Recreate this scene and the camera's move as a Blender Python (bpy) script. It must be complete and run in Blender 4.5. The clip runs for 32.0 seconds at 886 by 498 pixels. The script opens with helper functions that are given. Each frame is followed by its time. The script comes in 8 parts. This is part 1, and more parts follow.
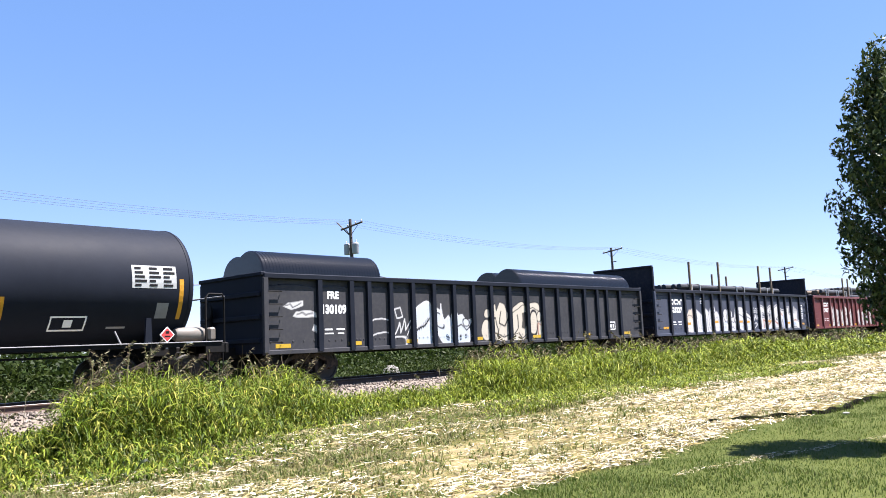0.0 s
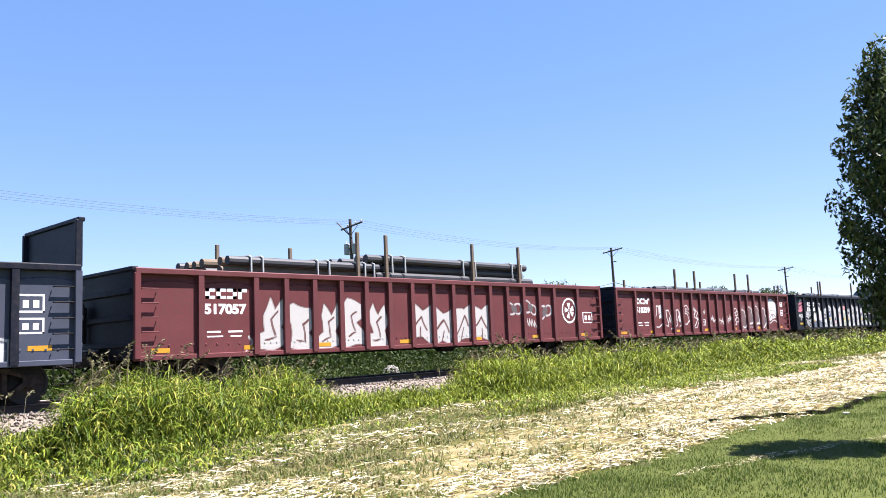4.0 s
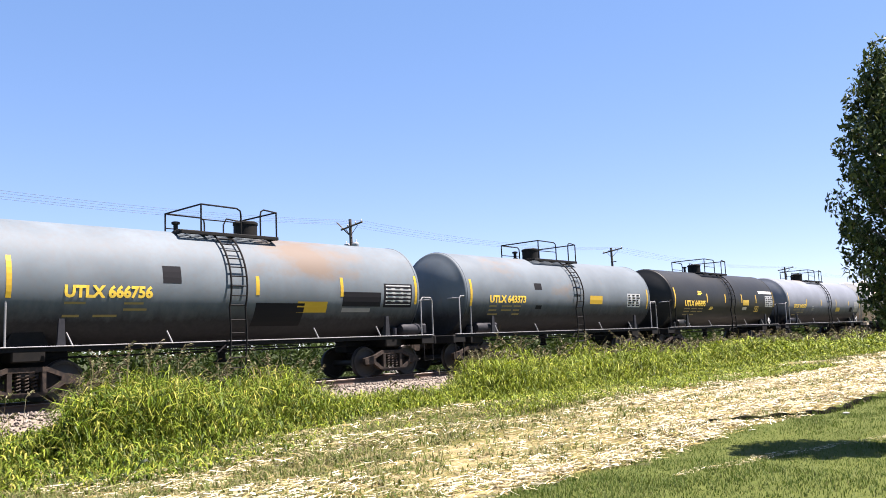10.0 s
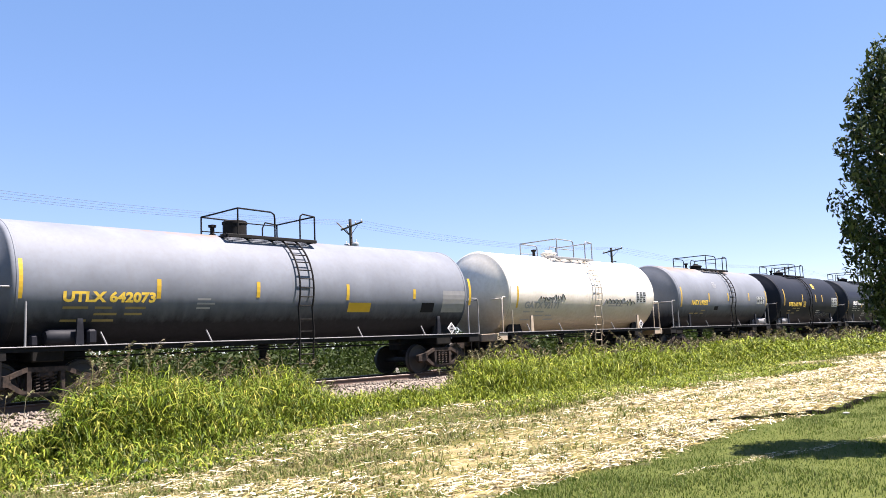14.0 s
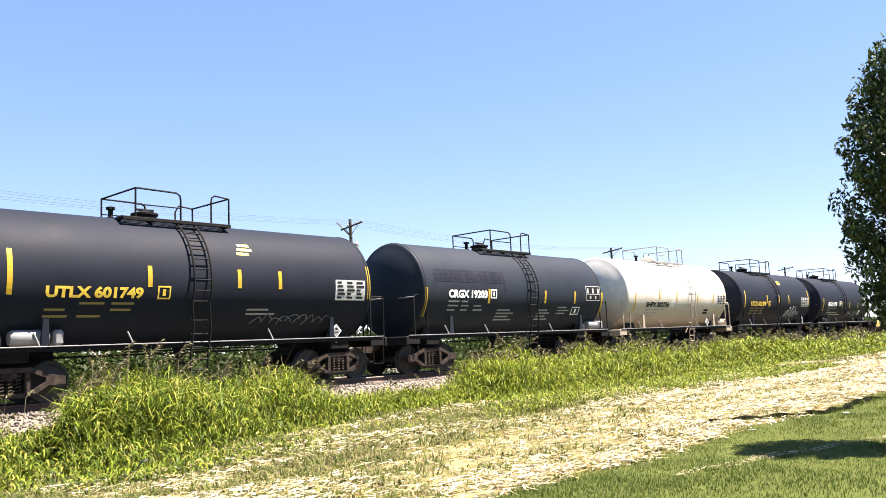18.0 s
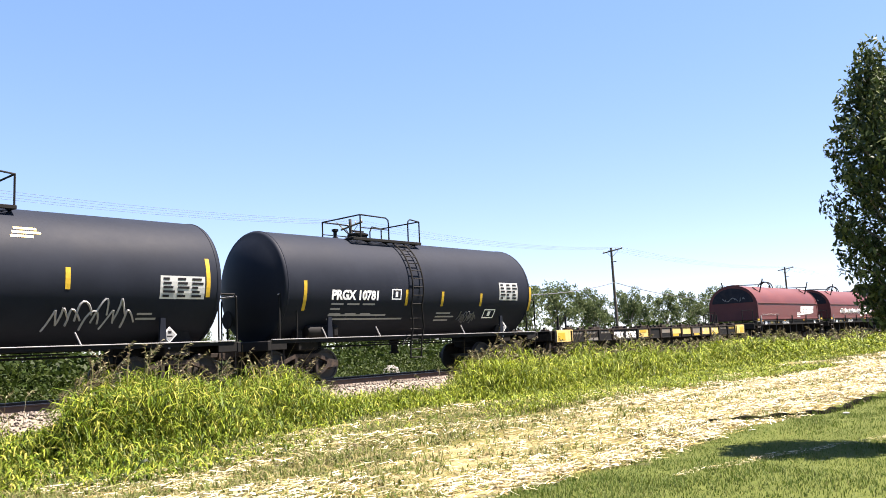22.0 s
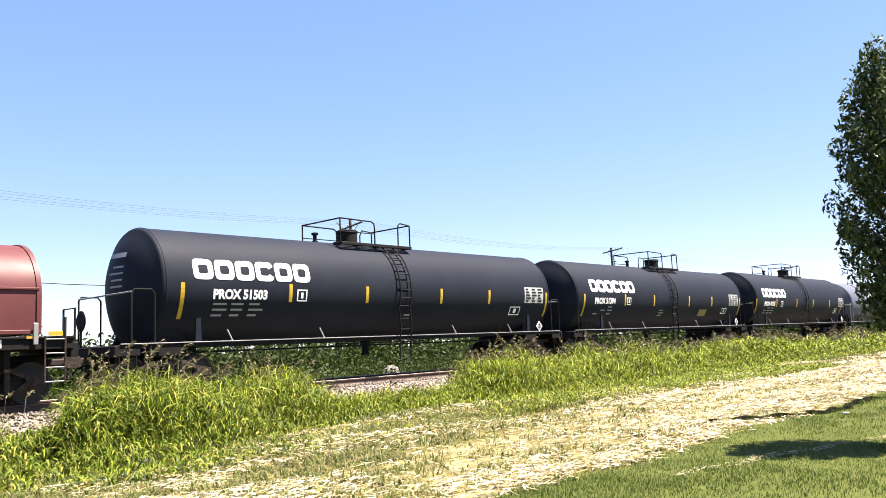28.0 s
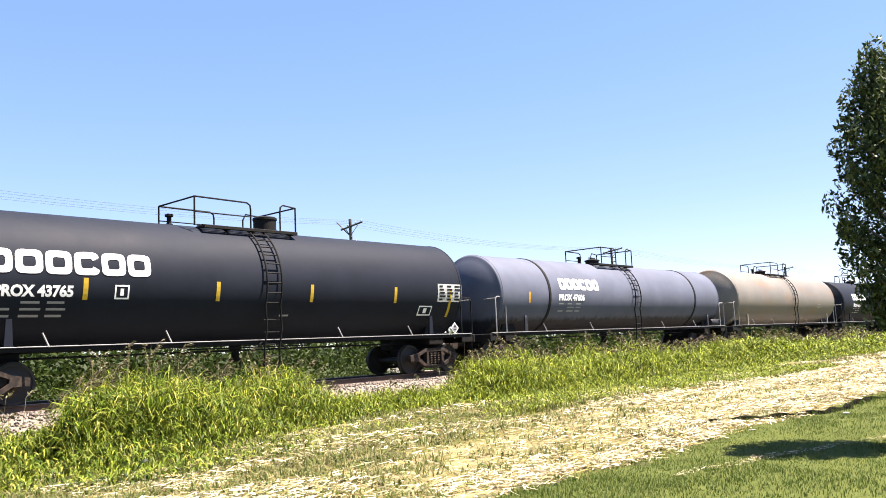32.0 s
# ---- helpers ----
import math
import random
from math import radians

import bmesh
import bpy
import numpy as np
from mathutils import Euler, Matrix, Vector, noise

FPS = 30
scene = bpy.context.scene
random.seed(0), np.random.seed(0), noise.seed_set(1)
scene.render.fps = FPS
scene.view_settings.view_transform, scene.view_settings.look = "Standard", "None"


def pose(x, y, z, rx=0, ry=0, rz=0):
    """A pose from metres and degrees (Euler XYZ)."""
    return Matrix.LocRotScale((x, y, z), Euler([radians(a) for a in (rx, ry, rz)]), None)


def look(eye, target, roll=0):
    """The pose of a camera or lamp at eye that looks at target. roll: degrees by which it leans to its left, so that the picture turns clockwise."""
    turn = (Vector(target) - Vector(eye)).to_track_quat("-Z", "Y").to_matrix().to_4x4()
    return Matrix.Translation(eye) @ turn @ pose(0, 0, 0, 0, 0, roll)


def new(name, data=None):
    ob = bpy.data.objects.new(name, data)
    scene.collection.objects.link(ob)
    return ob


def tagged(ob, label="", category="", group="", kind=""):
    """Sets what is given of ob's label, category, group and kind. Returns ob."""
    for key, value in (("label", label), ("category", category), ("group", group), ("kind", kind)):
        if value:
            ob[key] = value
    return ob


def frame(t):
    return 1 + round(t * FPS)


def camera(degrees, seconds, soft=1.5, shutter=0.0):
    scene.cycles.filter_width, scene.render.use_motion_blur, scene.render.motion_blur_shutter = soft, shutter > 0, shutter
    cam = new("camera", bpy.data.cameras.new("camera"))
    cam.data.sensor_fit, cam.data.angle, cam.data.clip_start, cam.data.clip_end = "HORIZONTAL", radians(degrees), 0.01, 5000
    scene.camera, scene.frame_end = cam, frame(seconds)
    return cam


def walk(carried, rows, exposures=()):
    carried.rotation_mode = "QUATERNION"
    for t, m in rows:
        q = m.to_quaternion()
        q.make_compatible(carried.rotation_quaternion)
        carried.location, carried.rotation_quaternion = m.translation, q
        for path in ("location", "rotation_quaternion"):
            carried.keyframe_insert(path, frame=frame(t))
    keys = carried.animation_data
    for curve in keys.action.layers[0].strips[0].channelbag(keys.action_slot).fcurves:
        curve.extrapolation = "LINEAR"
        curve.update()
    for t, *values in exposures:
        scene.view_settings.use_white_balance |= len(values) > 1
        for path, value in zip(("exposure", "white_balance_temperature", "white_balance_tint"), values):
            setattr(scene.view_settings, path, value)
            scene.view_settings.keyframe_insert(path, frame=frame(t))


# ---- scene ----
# A long freight train rolls past on one straight line; x runs along the track, y away from
# the eye, z = 0 is the top of the rails.
EYE = Vector((0.0, -19.45, 0.92))
cam = camera(57.46, 32.0, soft=0.9)
VIEW = look(EYE, EYE + Vector((7.334, 6.698, 1.163)), -2.5)
walk(cam, [(0.0, VIEW), (32.0, VIEW)], [(0.0, 1.97, 6130, 19), (9.2, 1.97, 6130, 19), (10.0, 1.97, 6560, 20), (17.0, 1.97, 6560, 20), (18.0, 2.23, 6900, 18), (32.0, 2.23, 6900, 18)])

# ---- daylight ----
SUN_AZ, SUN_EL = -47.0, 66.5        # degrees from the x axis towards y, and above the ground
world = bpy.data.worlds.new("sky")
scene.world = world
world.use_nodes = True
wt = world.node_tree
sky = wt.nodes.new("ShaderNodeTexSky")
sky.sky_type = "NISHITA"
sky.sun_disc = False
sky.sun_elevation = radians(SUN_EL)
sky.sun_rotation = radians(90.0 - SUN_AZ)
sky.air_density, sky.dust_density, sky.ozone_density = 0.6, 0.1, 4.0
wt.nodes["Background"].inputs[1].default_value = 0.134
deep = wt.nodes.new("ShaderNodeHueSaturation")      # a clear, deep blue day
deep.inputs["Saturation"].default_value = 1.27
deep.inputs["Hue"].default_value = 0.5145
wt.links.new(sky.outputs[0], deep.inputs["Color"])
thin_haze = wt.nodes.new("ShaderNodeGamma")          # evens the sky from zenith to horizon
thin_haze.inputs[1].default_value = 0.50
wt.links.new(deep.outputs[0], thin_haze.inputs[0])
wt.links.new(thin_haze.outputs[0], wt.nodes["Background"].inputs[0])
sun_dir = Vector((math.cos(radians(SUN_EL)) * math.cos(radians(SUN_AZ)),
                  math.cos(radians(SUN_EL)) * math.sin(radians(SUN_AZ)), math.sin(radians(SUN_EL))))
sun = new("sun", bpy.data.lights.new("sun", "SUN"))
sun.data.energy, sun.data.angle, sun.data.color = 5.0, radians(0.55), (1.0, 0.95, 0.87)
sun.matrix_basis = look(sun_dir * 60.0, (0, 0, 0))


# ---- materials ----
def nodes_of(name, rough=0.6, metal=0.0):
    m = bpy.data.materials.new(name)
    m.use_nodes = True
    nt = m.node_tree
    b = nt.nodes["Principled BSDF"]
    b.inputs["Roughness"].default_value = rough
    b.inputs["Metallic"].default_value = metal
    return m, nt, b


def coords(nt, scale=(1, 1, 1), kind="Object"):
    tc = nt.nodes.new("ShaderNodeTexCoord")
    mp = nt.nodes.new("ShaderNodeMapping")
    mp.inputs["Scale"].default_value = scale
    nt.links.new(tc.outputs[kind], mp.inputs[0])
    return mp.outputs[0]


def noise_node(nt, vec, scale, detail=4.0, rough=0.6):
    n = nt.nodes.new("ShaderNodeTexNoise")
    n.inputs["Scale"].default_value, n.inputs["Detail"].default_value = scale, detail
    n.inputs["Roughness"].default_value = rough
    nt.links.new(vec, n.inputs["Vector"])
    return n.outputs[0]


def ramp(nt, fac, stops):
    r = nt.nodes.new("ShaderNodeValToRGB")
    e = r.color_ramp.elements
    while len(e) < len(stops):
        e.new(0.5)
    for k, (p, c) in zip(e, stops):
        k.position, k.color = p, (*c, 1) if len(c) == 3 else c
    nt.links.new(fac, r.inputs[0])
    return r.outputs[0]


def gate(nt, fac, lo, hi):
    r = nt.nodes.new("ShaderNodeMapRange")
    r.inputs[1].default_value, r.inputs[2].default_value = lo, hi
    nt.links.new(fac, r.inputs[0])
    return r.outputs[0]


def calc(nt, op, a, b=None):
    n = nt.nodes.new("ShaderNodeMath")
    n.operation = op
    for i, s in enumerate((a, b)):
        if s is None:
            continue
        if isinstance(s, (int, float)):
            n.inputs[i].default_value = s
        else:
            nt.links.new(s, n.inputs[i])
    return n.outputs[0]


def mixed(nt, fac, a, b):
    n = nt.nodes.new("ShaderNodeMix")
    n.data_type = "RGBA"
    for i, s in ((0, fac), (6, a), (7, b)):
        if isinstance(s, (int, float)):
            n.inputs[i].default_value = s
        elif isinstance(s, tuple):
            n.inputs[i].default_value = (*s, 1)
        else:
            nt.links.new(s, n.inputs[i])
    return n.outputs[2]


def bump(nt, b, h, strength, dist=0.01):
    n = nt.nodes.new("ShaderNodeBump")
    n.inputs["Strength"].default_value, n.inputs["Distance"].default_value = strength, dist
    nt.links.new(h, n.inputs["Height"])
    nt.links.new(n.outputs[0], b.inputs["Normal"])


def paint(name, col, rough=0.45, dirt=(0.10, 0.08, 0.06), dirty=0.35, rust=None, rusty=0.0, streak=0.3, patch=None, gloss=0.34, belly=None, belly_tones=((0.012, 0.013, 0.016), (0.035, 0.035, 0.04)), ragged=0.05):
    """Weathered enamel on steel: mottled colour, dust, runs down the sides and rust."""
    m, nt, b = nodes_of(name, rough)
    v = coords(nt)
    big = noise_node(nt, v, 0.7, 5)
    fine = noise_node(nt, v, 9.0, 5)
    runs = noise_node(nt, coords(nt, (3.2, 3.2, 0.22)), 1.4, 5)
    c = mixed(nt, gate(nt, big, 0.3, 0.75), tuple(x * 0.8 for x in col), tuple(min(1, x * 1.14) for x in col))
    c = mixed(nt, calc(nt, "MULTIPLY", gate(nt, fine, 0.45, 0.8), dirty), c, dirt)
    c = mixed(nt, calc(nt, "MULTIPLY", gate(nt, runs, 0.5, 0.75), streak), c, tuple(x * 0.55 + y * 0.45 for x, y in zip(col, dirt)))
    if rust:
        spot = noise_node(nt, coords(nt, (0.5, 1, 0.8)), 0.9, 6, 0.65)
        if patch:                       # a stain that lies on the crown of the tank
            pos = nt.nodes.new("ShaderNodeSeparateXYZ")
            nt.links.new(v, pos.inputs[0])
            ax = calc(nt, "DIVIDE", calc(nt, "SUBTRACT", pos.outputs[0], patch[0]), patch[1])
            az = calc(nt, "DIVIDE", calc(nt, "SUBTRACT", pos.outputs[2], patch[2]), patch[3])
            near = calc(nt, "ADD", calc(nt, "MULTIPLY", ax, ax), calc(nt, "MULTIPLY", az, az))
            spot = calc(nt, "ADD", spot, calc(nt, "MULTIPLY", calc(nt, "MAXIMUM", calc(nt, "SUBTRACT", 0.75, near), -0.6), 0.32))
        c = mixed(nt, calc(nt, "MULTIPLY", gate(nt, spot, 0.62 - rusty * 0.25, 0.8 - rusty * 0.2), 0.85), c, rust)
    if belly:                           # painted dark band: underside shade on the greys, brown grime on white
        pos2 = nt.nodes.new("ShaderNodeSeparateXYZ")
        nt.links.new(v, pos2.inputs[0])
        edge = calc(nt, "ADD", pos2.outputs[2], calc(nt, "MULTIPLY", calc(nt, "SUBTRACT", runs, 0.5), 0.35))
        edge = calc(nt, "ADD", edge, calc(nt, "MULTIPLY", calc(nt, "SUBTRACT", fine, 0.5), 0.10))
        c = mixed(nt, gate(nt, edge, belly + ragged, belly - ragged), c, mixed(nt, fine, *belly_tones))
    nt.links.new(c, b.inputs["Base Color"])
    nt.links.new(calc(nt, "ADD", calc(nt, "MULTIPLY", big, 0.25), rough - 0.12), b.inputs["Roughness"])
    b.inputs["Specular IOR Level"].default_value = gloss
    bump(nt, b, noise_node(nt, v, 1.1, 2), 0.16, 0.03)
    return m


def plain(name, col, rough=0.6, metal=0.0, vary=0.25, scale=6.0):
    m, nt, b = nodes_of(name, rough, metal)
    n = noise_node(nt, coords(nt), scale, 5)
    c = mixed(nt, n, tuple(x * (1 - vary) for x in col), tuple(min(1, x * (1 + vary)) for x in col))
    nt.links.new(c, b.inputs["Base Color"])
    bump(nt, b, noise_node(nt, coords(nt), scale * 6, 3), 0.15, 0.005)
    return m


def leafy(name, cols, rough=0.55, through_light=0.35):
    """Blades and leaves: each island takes its own tone; some light passes through."""
    m, nt, b = nodes_of(name, rough)
    g = nt.nodes.new("ShaderNodeNewGeometry")
    c = ramp(nt, g.outputs["Random Per Island"], [(i / max(1, len(cols) - 1), k) for i, k in enumerate(cols)])
    nt.links.new(c, b.inputs["Base Color"])
    b.inputs["Specular IOR Level"].default_value = 0.12
    t = nt.nodes.new("ShaderNodeBsdfTranslucent")
    nt.links.new(c, t.inputs[0])
    mx = nt.nodes.new("ShaderNodeMixShader")
    mx.inputs[0].default_value = through_light
    nt.links.new(b.outputs[0], mx.inputs[1])
    nt.links.new(t.outputs[0], mx.inputs[2])
    nt.links.new(mx.outputs[0], nt.nodes["Material Output"].inputs[0])
    return m


def sprayed(name, col, dirt=(0.10, 0.08, 0.06), dirty=0.3, streak=0.35, gloss=0.12):
    """Weathered enamel of a car side under sprayed paint, held in the mesh's colour layer "spray"."""
    m = paint(name, col, 0.6, dirt, dirty, streak=streak, gloss=gloss)
    nt = m.node_tree
    b = nt.nodes["Principled BSDF"]
    under = b.inputs["Base Color"].links[0].from_socket
    lay = nt.nodes.new("ShaderNodeVertexColor")
    lay.layer_name = "spray"
    worn = gate(nt, noise_node(nt, coords(nt), 16.0, 4), 0.25, 0.42)
    cover = calc(nt, "MULTIPLY", lay.outputs["Alpha"], calc(nt, "ADD", calc(nt, "MULTIPLY", worn, 0.14), 0.85))
    nt.links.new(mixed(nt, cover, under, lay.outputs["Color"]), b.inputs["Base Color"])
    return m


M = dict(
    black=paint("black_enamel", (0.0112, 0.0140, 0.0215), 0.62, (0.018, 0.021, 0.029), 0.18, streak=0.3, gloss=0.10),
    slate=paint("slate_black_enamel", (0.0165, 0.0215, 0.030), 0.6, (0.035, 0.038, 0.044), 0.2, streak=0.3, gloss=0.12),
    olive=paint("dull_black_enamel", (0.0185, 0.0195, 0.0195), 0.5, (0.026, 0.026, 0.026), 0.22, gloss=0.16),
    # greys: shade under the tank is painted into the enamel below belly height
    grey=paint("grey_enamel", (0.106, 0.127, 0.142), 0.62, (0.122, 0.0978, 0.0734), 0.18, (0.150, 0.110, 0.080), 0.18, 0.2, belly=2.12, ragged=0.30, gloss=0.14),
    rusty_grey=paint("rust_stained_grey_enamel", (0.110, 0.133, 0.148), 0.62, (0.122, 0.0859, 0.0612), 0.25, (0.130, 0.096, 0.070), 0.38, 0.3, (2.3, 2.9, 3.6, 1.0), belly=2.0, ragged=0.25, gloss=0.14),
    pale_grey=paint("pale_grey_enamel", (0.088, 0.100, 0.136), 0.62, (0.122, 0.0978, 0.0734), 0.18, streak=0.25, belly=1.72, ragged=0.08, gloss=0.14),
    blue_grey=paint("blue_grey_enamel", (0.142, 0.157, 0.182), 0.62, (0.0918, 0.0796, 0.0612), 0.2, (0.17, 0.115, 0.075), 0.22, 0.3, (0.0, 9.0, 4.4, 0.55), belly=2.02, ragged=0.30, belly_tones=((0.005, 0.006, 0.009), (0.018, 0.019, 0.025)), gloss=0.14),
    white=paint("white_enamel", (0.63, 0.605, 0.54), 0.42, (0.36, 0.29, 0.20), 0.3, (0.30, 0.22, 0.15), 0.12, streak=0.55, belly=2.2, belly_tones=((0.42, 0.35, 0.26), (0.23, 0.175, 0.12)), ragged=0.6),
    tan=paint("dirty_tan_enamel", (0.158, 0.146, 0.125), 0.5, (0.122, 0.0796, 0.049), 0.4, (0.184, 0.111, 0.0612), 0.4, 0.5),
    red=paint("brown_red_enamel", (0.118, 0.036, 0.038), 0.5, (0.0796, 0.0464, 0.0331), 0.3, streak=0.35, gloss=0.2),
    coil_red=paint("faded_red_enamel", (0.1, 0.0296, 0.0287), 0.5, (0.0958, 0.0382, 0.0287), 0.25, streak=0.2, gloss=0.22),
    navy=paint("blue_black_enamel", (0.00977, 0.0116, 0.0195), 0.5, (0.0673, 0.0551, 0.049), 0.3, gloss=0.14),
    frame=paint("underframe_black", (0.0049, 0.0049, 0.0049), 0.75, (0.0214, 0.0165, 0.0122), 0.4, streak=0.2, gloss=0.2),
    truck=paint("truck_casting_steel", (0.024, 0.019, 0.016), 0.72, (0.14, 0.095, 0.066), 0.5, streak=0.1, gloss=0.2),
    steel=plain("worn_wheel_steel", (0.03, 0.026, 0.023), 0.6, 0.3),
    railtop=plain("polished_rail_steel", (0.40, 0.34, 0.30), 0.42, 0.4),
    railside=plain("rusted_rail_steel", (0.085, 0.055, 0.042), 0.85, 0.0),
    pale=plain("pale_grey_paint", (0.20, 0.20, 0.20), 0.5),
    yellow=plain("yellow_reflective_sheet", (0.429, 0.275, 0.0179), 0.4, vary=0.12),
    orange=plain("orange_yellow_reflective_sheet", (0.497, 0.239, 0.0133), 0.4, vary=0.15),
    ink_white=plain("white_lettering_paint", (0.82, 0.82, 0.80), 0.5, vary=0.08),
    ink_yellow=plain("yellow_lettering_paint", (0.75, 0.50, 0.06), 0.5, vary=0.12),
    ink_black=plain("black_lettering_paint", (0.014, 0.014, 0.016), 0.8, vary=0.1),
    ink_grey=plain("faint_grey_lettering_paint", (0.24, 0.24, 0.24), 0.5, vary=0.15),
    ink_dull_yellow=plain("faded_yellow_lettering_paint", (0.20, 0.15, 0.045), 0.55, vary=0.15),
    scrawl=plain("faded_grey_spray_paint", (0.085, 0.09, 0.09), 0.6, vary=0.3),
    placard_red=plain("red_placard_ink", (0.50, 0.05, 0.045), 0.45, vary=0.1),
    # near-black strip at the lawn edge; its colour stands in for a shadow
    soil=plain("shadow_strip_dark", (0.006, 0.0055, 0.004), 0.95, vary=0.4, scale=9.0),
    plate=plain("pale_placard_sheet", (0.349, 0.36, 0.349), 0.5, vary=0.1),
    pipe=plain("black_plastic_pipe", (0.006, 0.006, 0.007), 0.24, vary=0.2),
    bar=plain("dark_steel_pipe", (0.026, 0.027, 0.031), 0.6, 0.0),
    wood=plain("weathered_timber", (0.133, 0.0994, 0.0663), 0.85, vary=0.4),
    pole=plain("creosoted_pole_timber", (0.0673, 0.052, 0.0398), 0.85, vary=0.3),
    tie=plain("old_sleeper_timber", (0.0796, 0.0643, 0.052), 0.9, vary=0.35),
    can=plain("grey_transformer_enamel", (0.279, 0.292, 0.305), 0.5, vary=0.08),
    wire=plain("dark_wire", (0.10, 0.10, 0.11), 0.6, vary=0.05),
    glass_ins=plain("pale_ceramic", (0.5, 0.48, 0.45), 0.3, vary=0.1),
    bed=plain("track_bed_stone", (0.162, 0.132, 0.103), 0.95, vary=0.55, scale=18.0),
    stone=leafy("crushed_ballast_stone", [(0.048, 0.041, 0.0354), (0.1598, 0.1353, 0.1139), (0.0881, 0.0739, 0.0632), (0.2879, 0.2546, 0.2192), (0.1199, 0.1026, 0.0881), (0.2161, 0.1809, 0.1435)], 0.9, 0.0),
    bark=plain("grey_brown_bark", (0.14, 0.11, 0.085), 0.9, vary=0.35, scale=14.0),
    mulch=plain("dark_bark_mulch", (0.05, 0.035, 0.025), 0.95, vary=0.4, scale=20.0),
    concrete=plain("pale_concrete", (0.22, 0.21, 0.195), 0.85, vary=0.15),
    # sunlit look of the far grass strip, put into a yellower blade colour
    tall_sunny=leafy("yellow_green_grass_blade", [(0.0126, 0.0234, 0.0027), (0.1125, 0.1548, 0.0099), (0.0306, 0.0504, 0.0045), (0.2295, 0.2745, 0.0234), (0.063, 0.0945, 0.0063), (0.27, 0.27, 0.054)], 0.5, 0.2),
    dark_rust=paint("dark_rusted_steel", (0.020, 0.015, 0.012), 0.8, (0.055, 0.036, 0.025), 0.5, streak=0.2, gloss=0.15),
    cream=plain("faded_cream_paint", (0.52, 0.38, 0.13), 0.6, vary=0.25),
    tall=leafy("tall_grass_blade", [(0.00888, 0.01842, 0.003152), (0.0888, 0.1383, 0.009456), (0.01973, 0.03518, 0.004728), (0.2024, 0.2429, 0.02208), (0.04441, 0.0754, 0.007092), (0.2861, 0.2639, 0.05517)], 0.5, 0.17),
    plume=leafy("brown_grass_plume", [(0.085, 0.066, 0.036), (0.045, 0.036, 0.022), (0.150, 0.125, 0.070), (0.070, 0.085, 0.025), (0.30, 0.27, 0.18)], 0.8, 0.25),
    seed=leafy("grass_seed_head", [(0.102, 0.0832, 0.0462), (0.139, 0.116, 0.0694), (0.0926, 0.0875, 0.037)], 0.7, 0.25),
    meadow=leafy("mown_meadow_blade", [(0.05132, 0.0824, 0.0115), (0.1026, 0.1256, 0.02576), (0.217, 0.1871, 0.08363), (0.06937, 0.1056, 0.01279), (0.2655, 0.2368, 0.1227), (0.03017, 0.04604, 0.009016)]),
    straw=leafy("dry_straw", [(0.2999, 0.2209, 0.0774), (0.56, 0.495, 0.32), (0.1151, 0.0829, 0.0283), (0.72, 0.69, 0.56), (0.3268, 0.2512, 0.1025), (0.1184, 0.1243, 0.0316)], 0.7, 0.2),
    lawn=leafy("lawn_blade", [(0.03485, 0.06216, 0.008479), (0.06028, 0.09497, 0.01452), (0.09136, 0.1212, 0.02543), (0.04124, 0.07432, 0.009742), (0.1362, 0.1361, 0.04546)]),
    leaf=leafy("tree_leaf", [(0.022, 0.036, 0.012), (0.038, 0.058, 0.017), (0.014, 0.024, 0.008), (0.115, 0.140, 0.050), (0.060, 0.080, 0.028)], 0.45, 0.22),
    far_leaf=leafy("far_tree_leaf", [(0.050, 0.075, 0.030), (0.085, 0.112, 0.046), (0.125, 0.150, 0.070)], 0.6, 0.35),
    weed=leafy("trackside_weed_leaf", [(0.01166, 0.02132, 0.004856), (0.0272, 0.04662, 0.00777), (0.01942, 0.03108, 0.005828), (0.0505, 0.06982, 0.01554)], 0.55, 0.3),
)


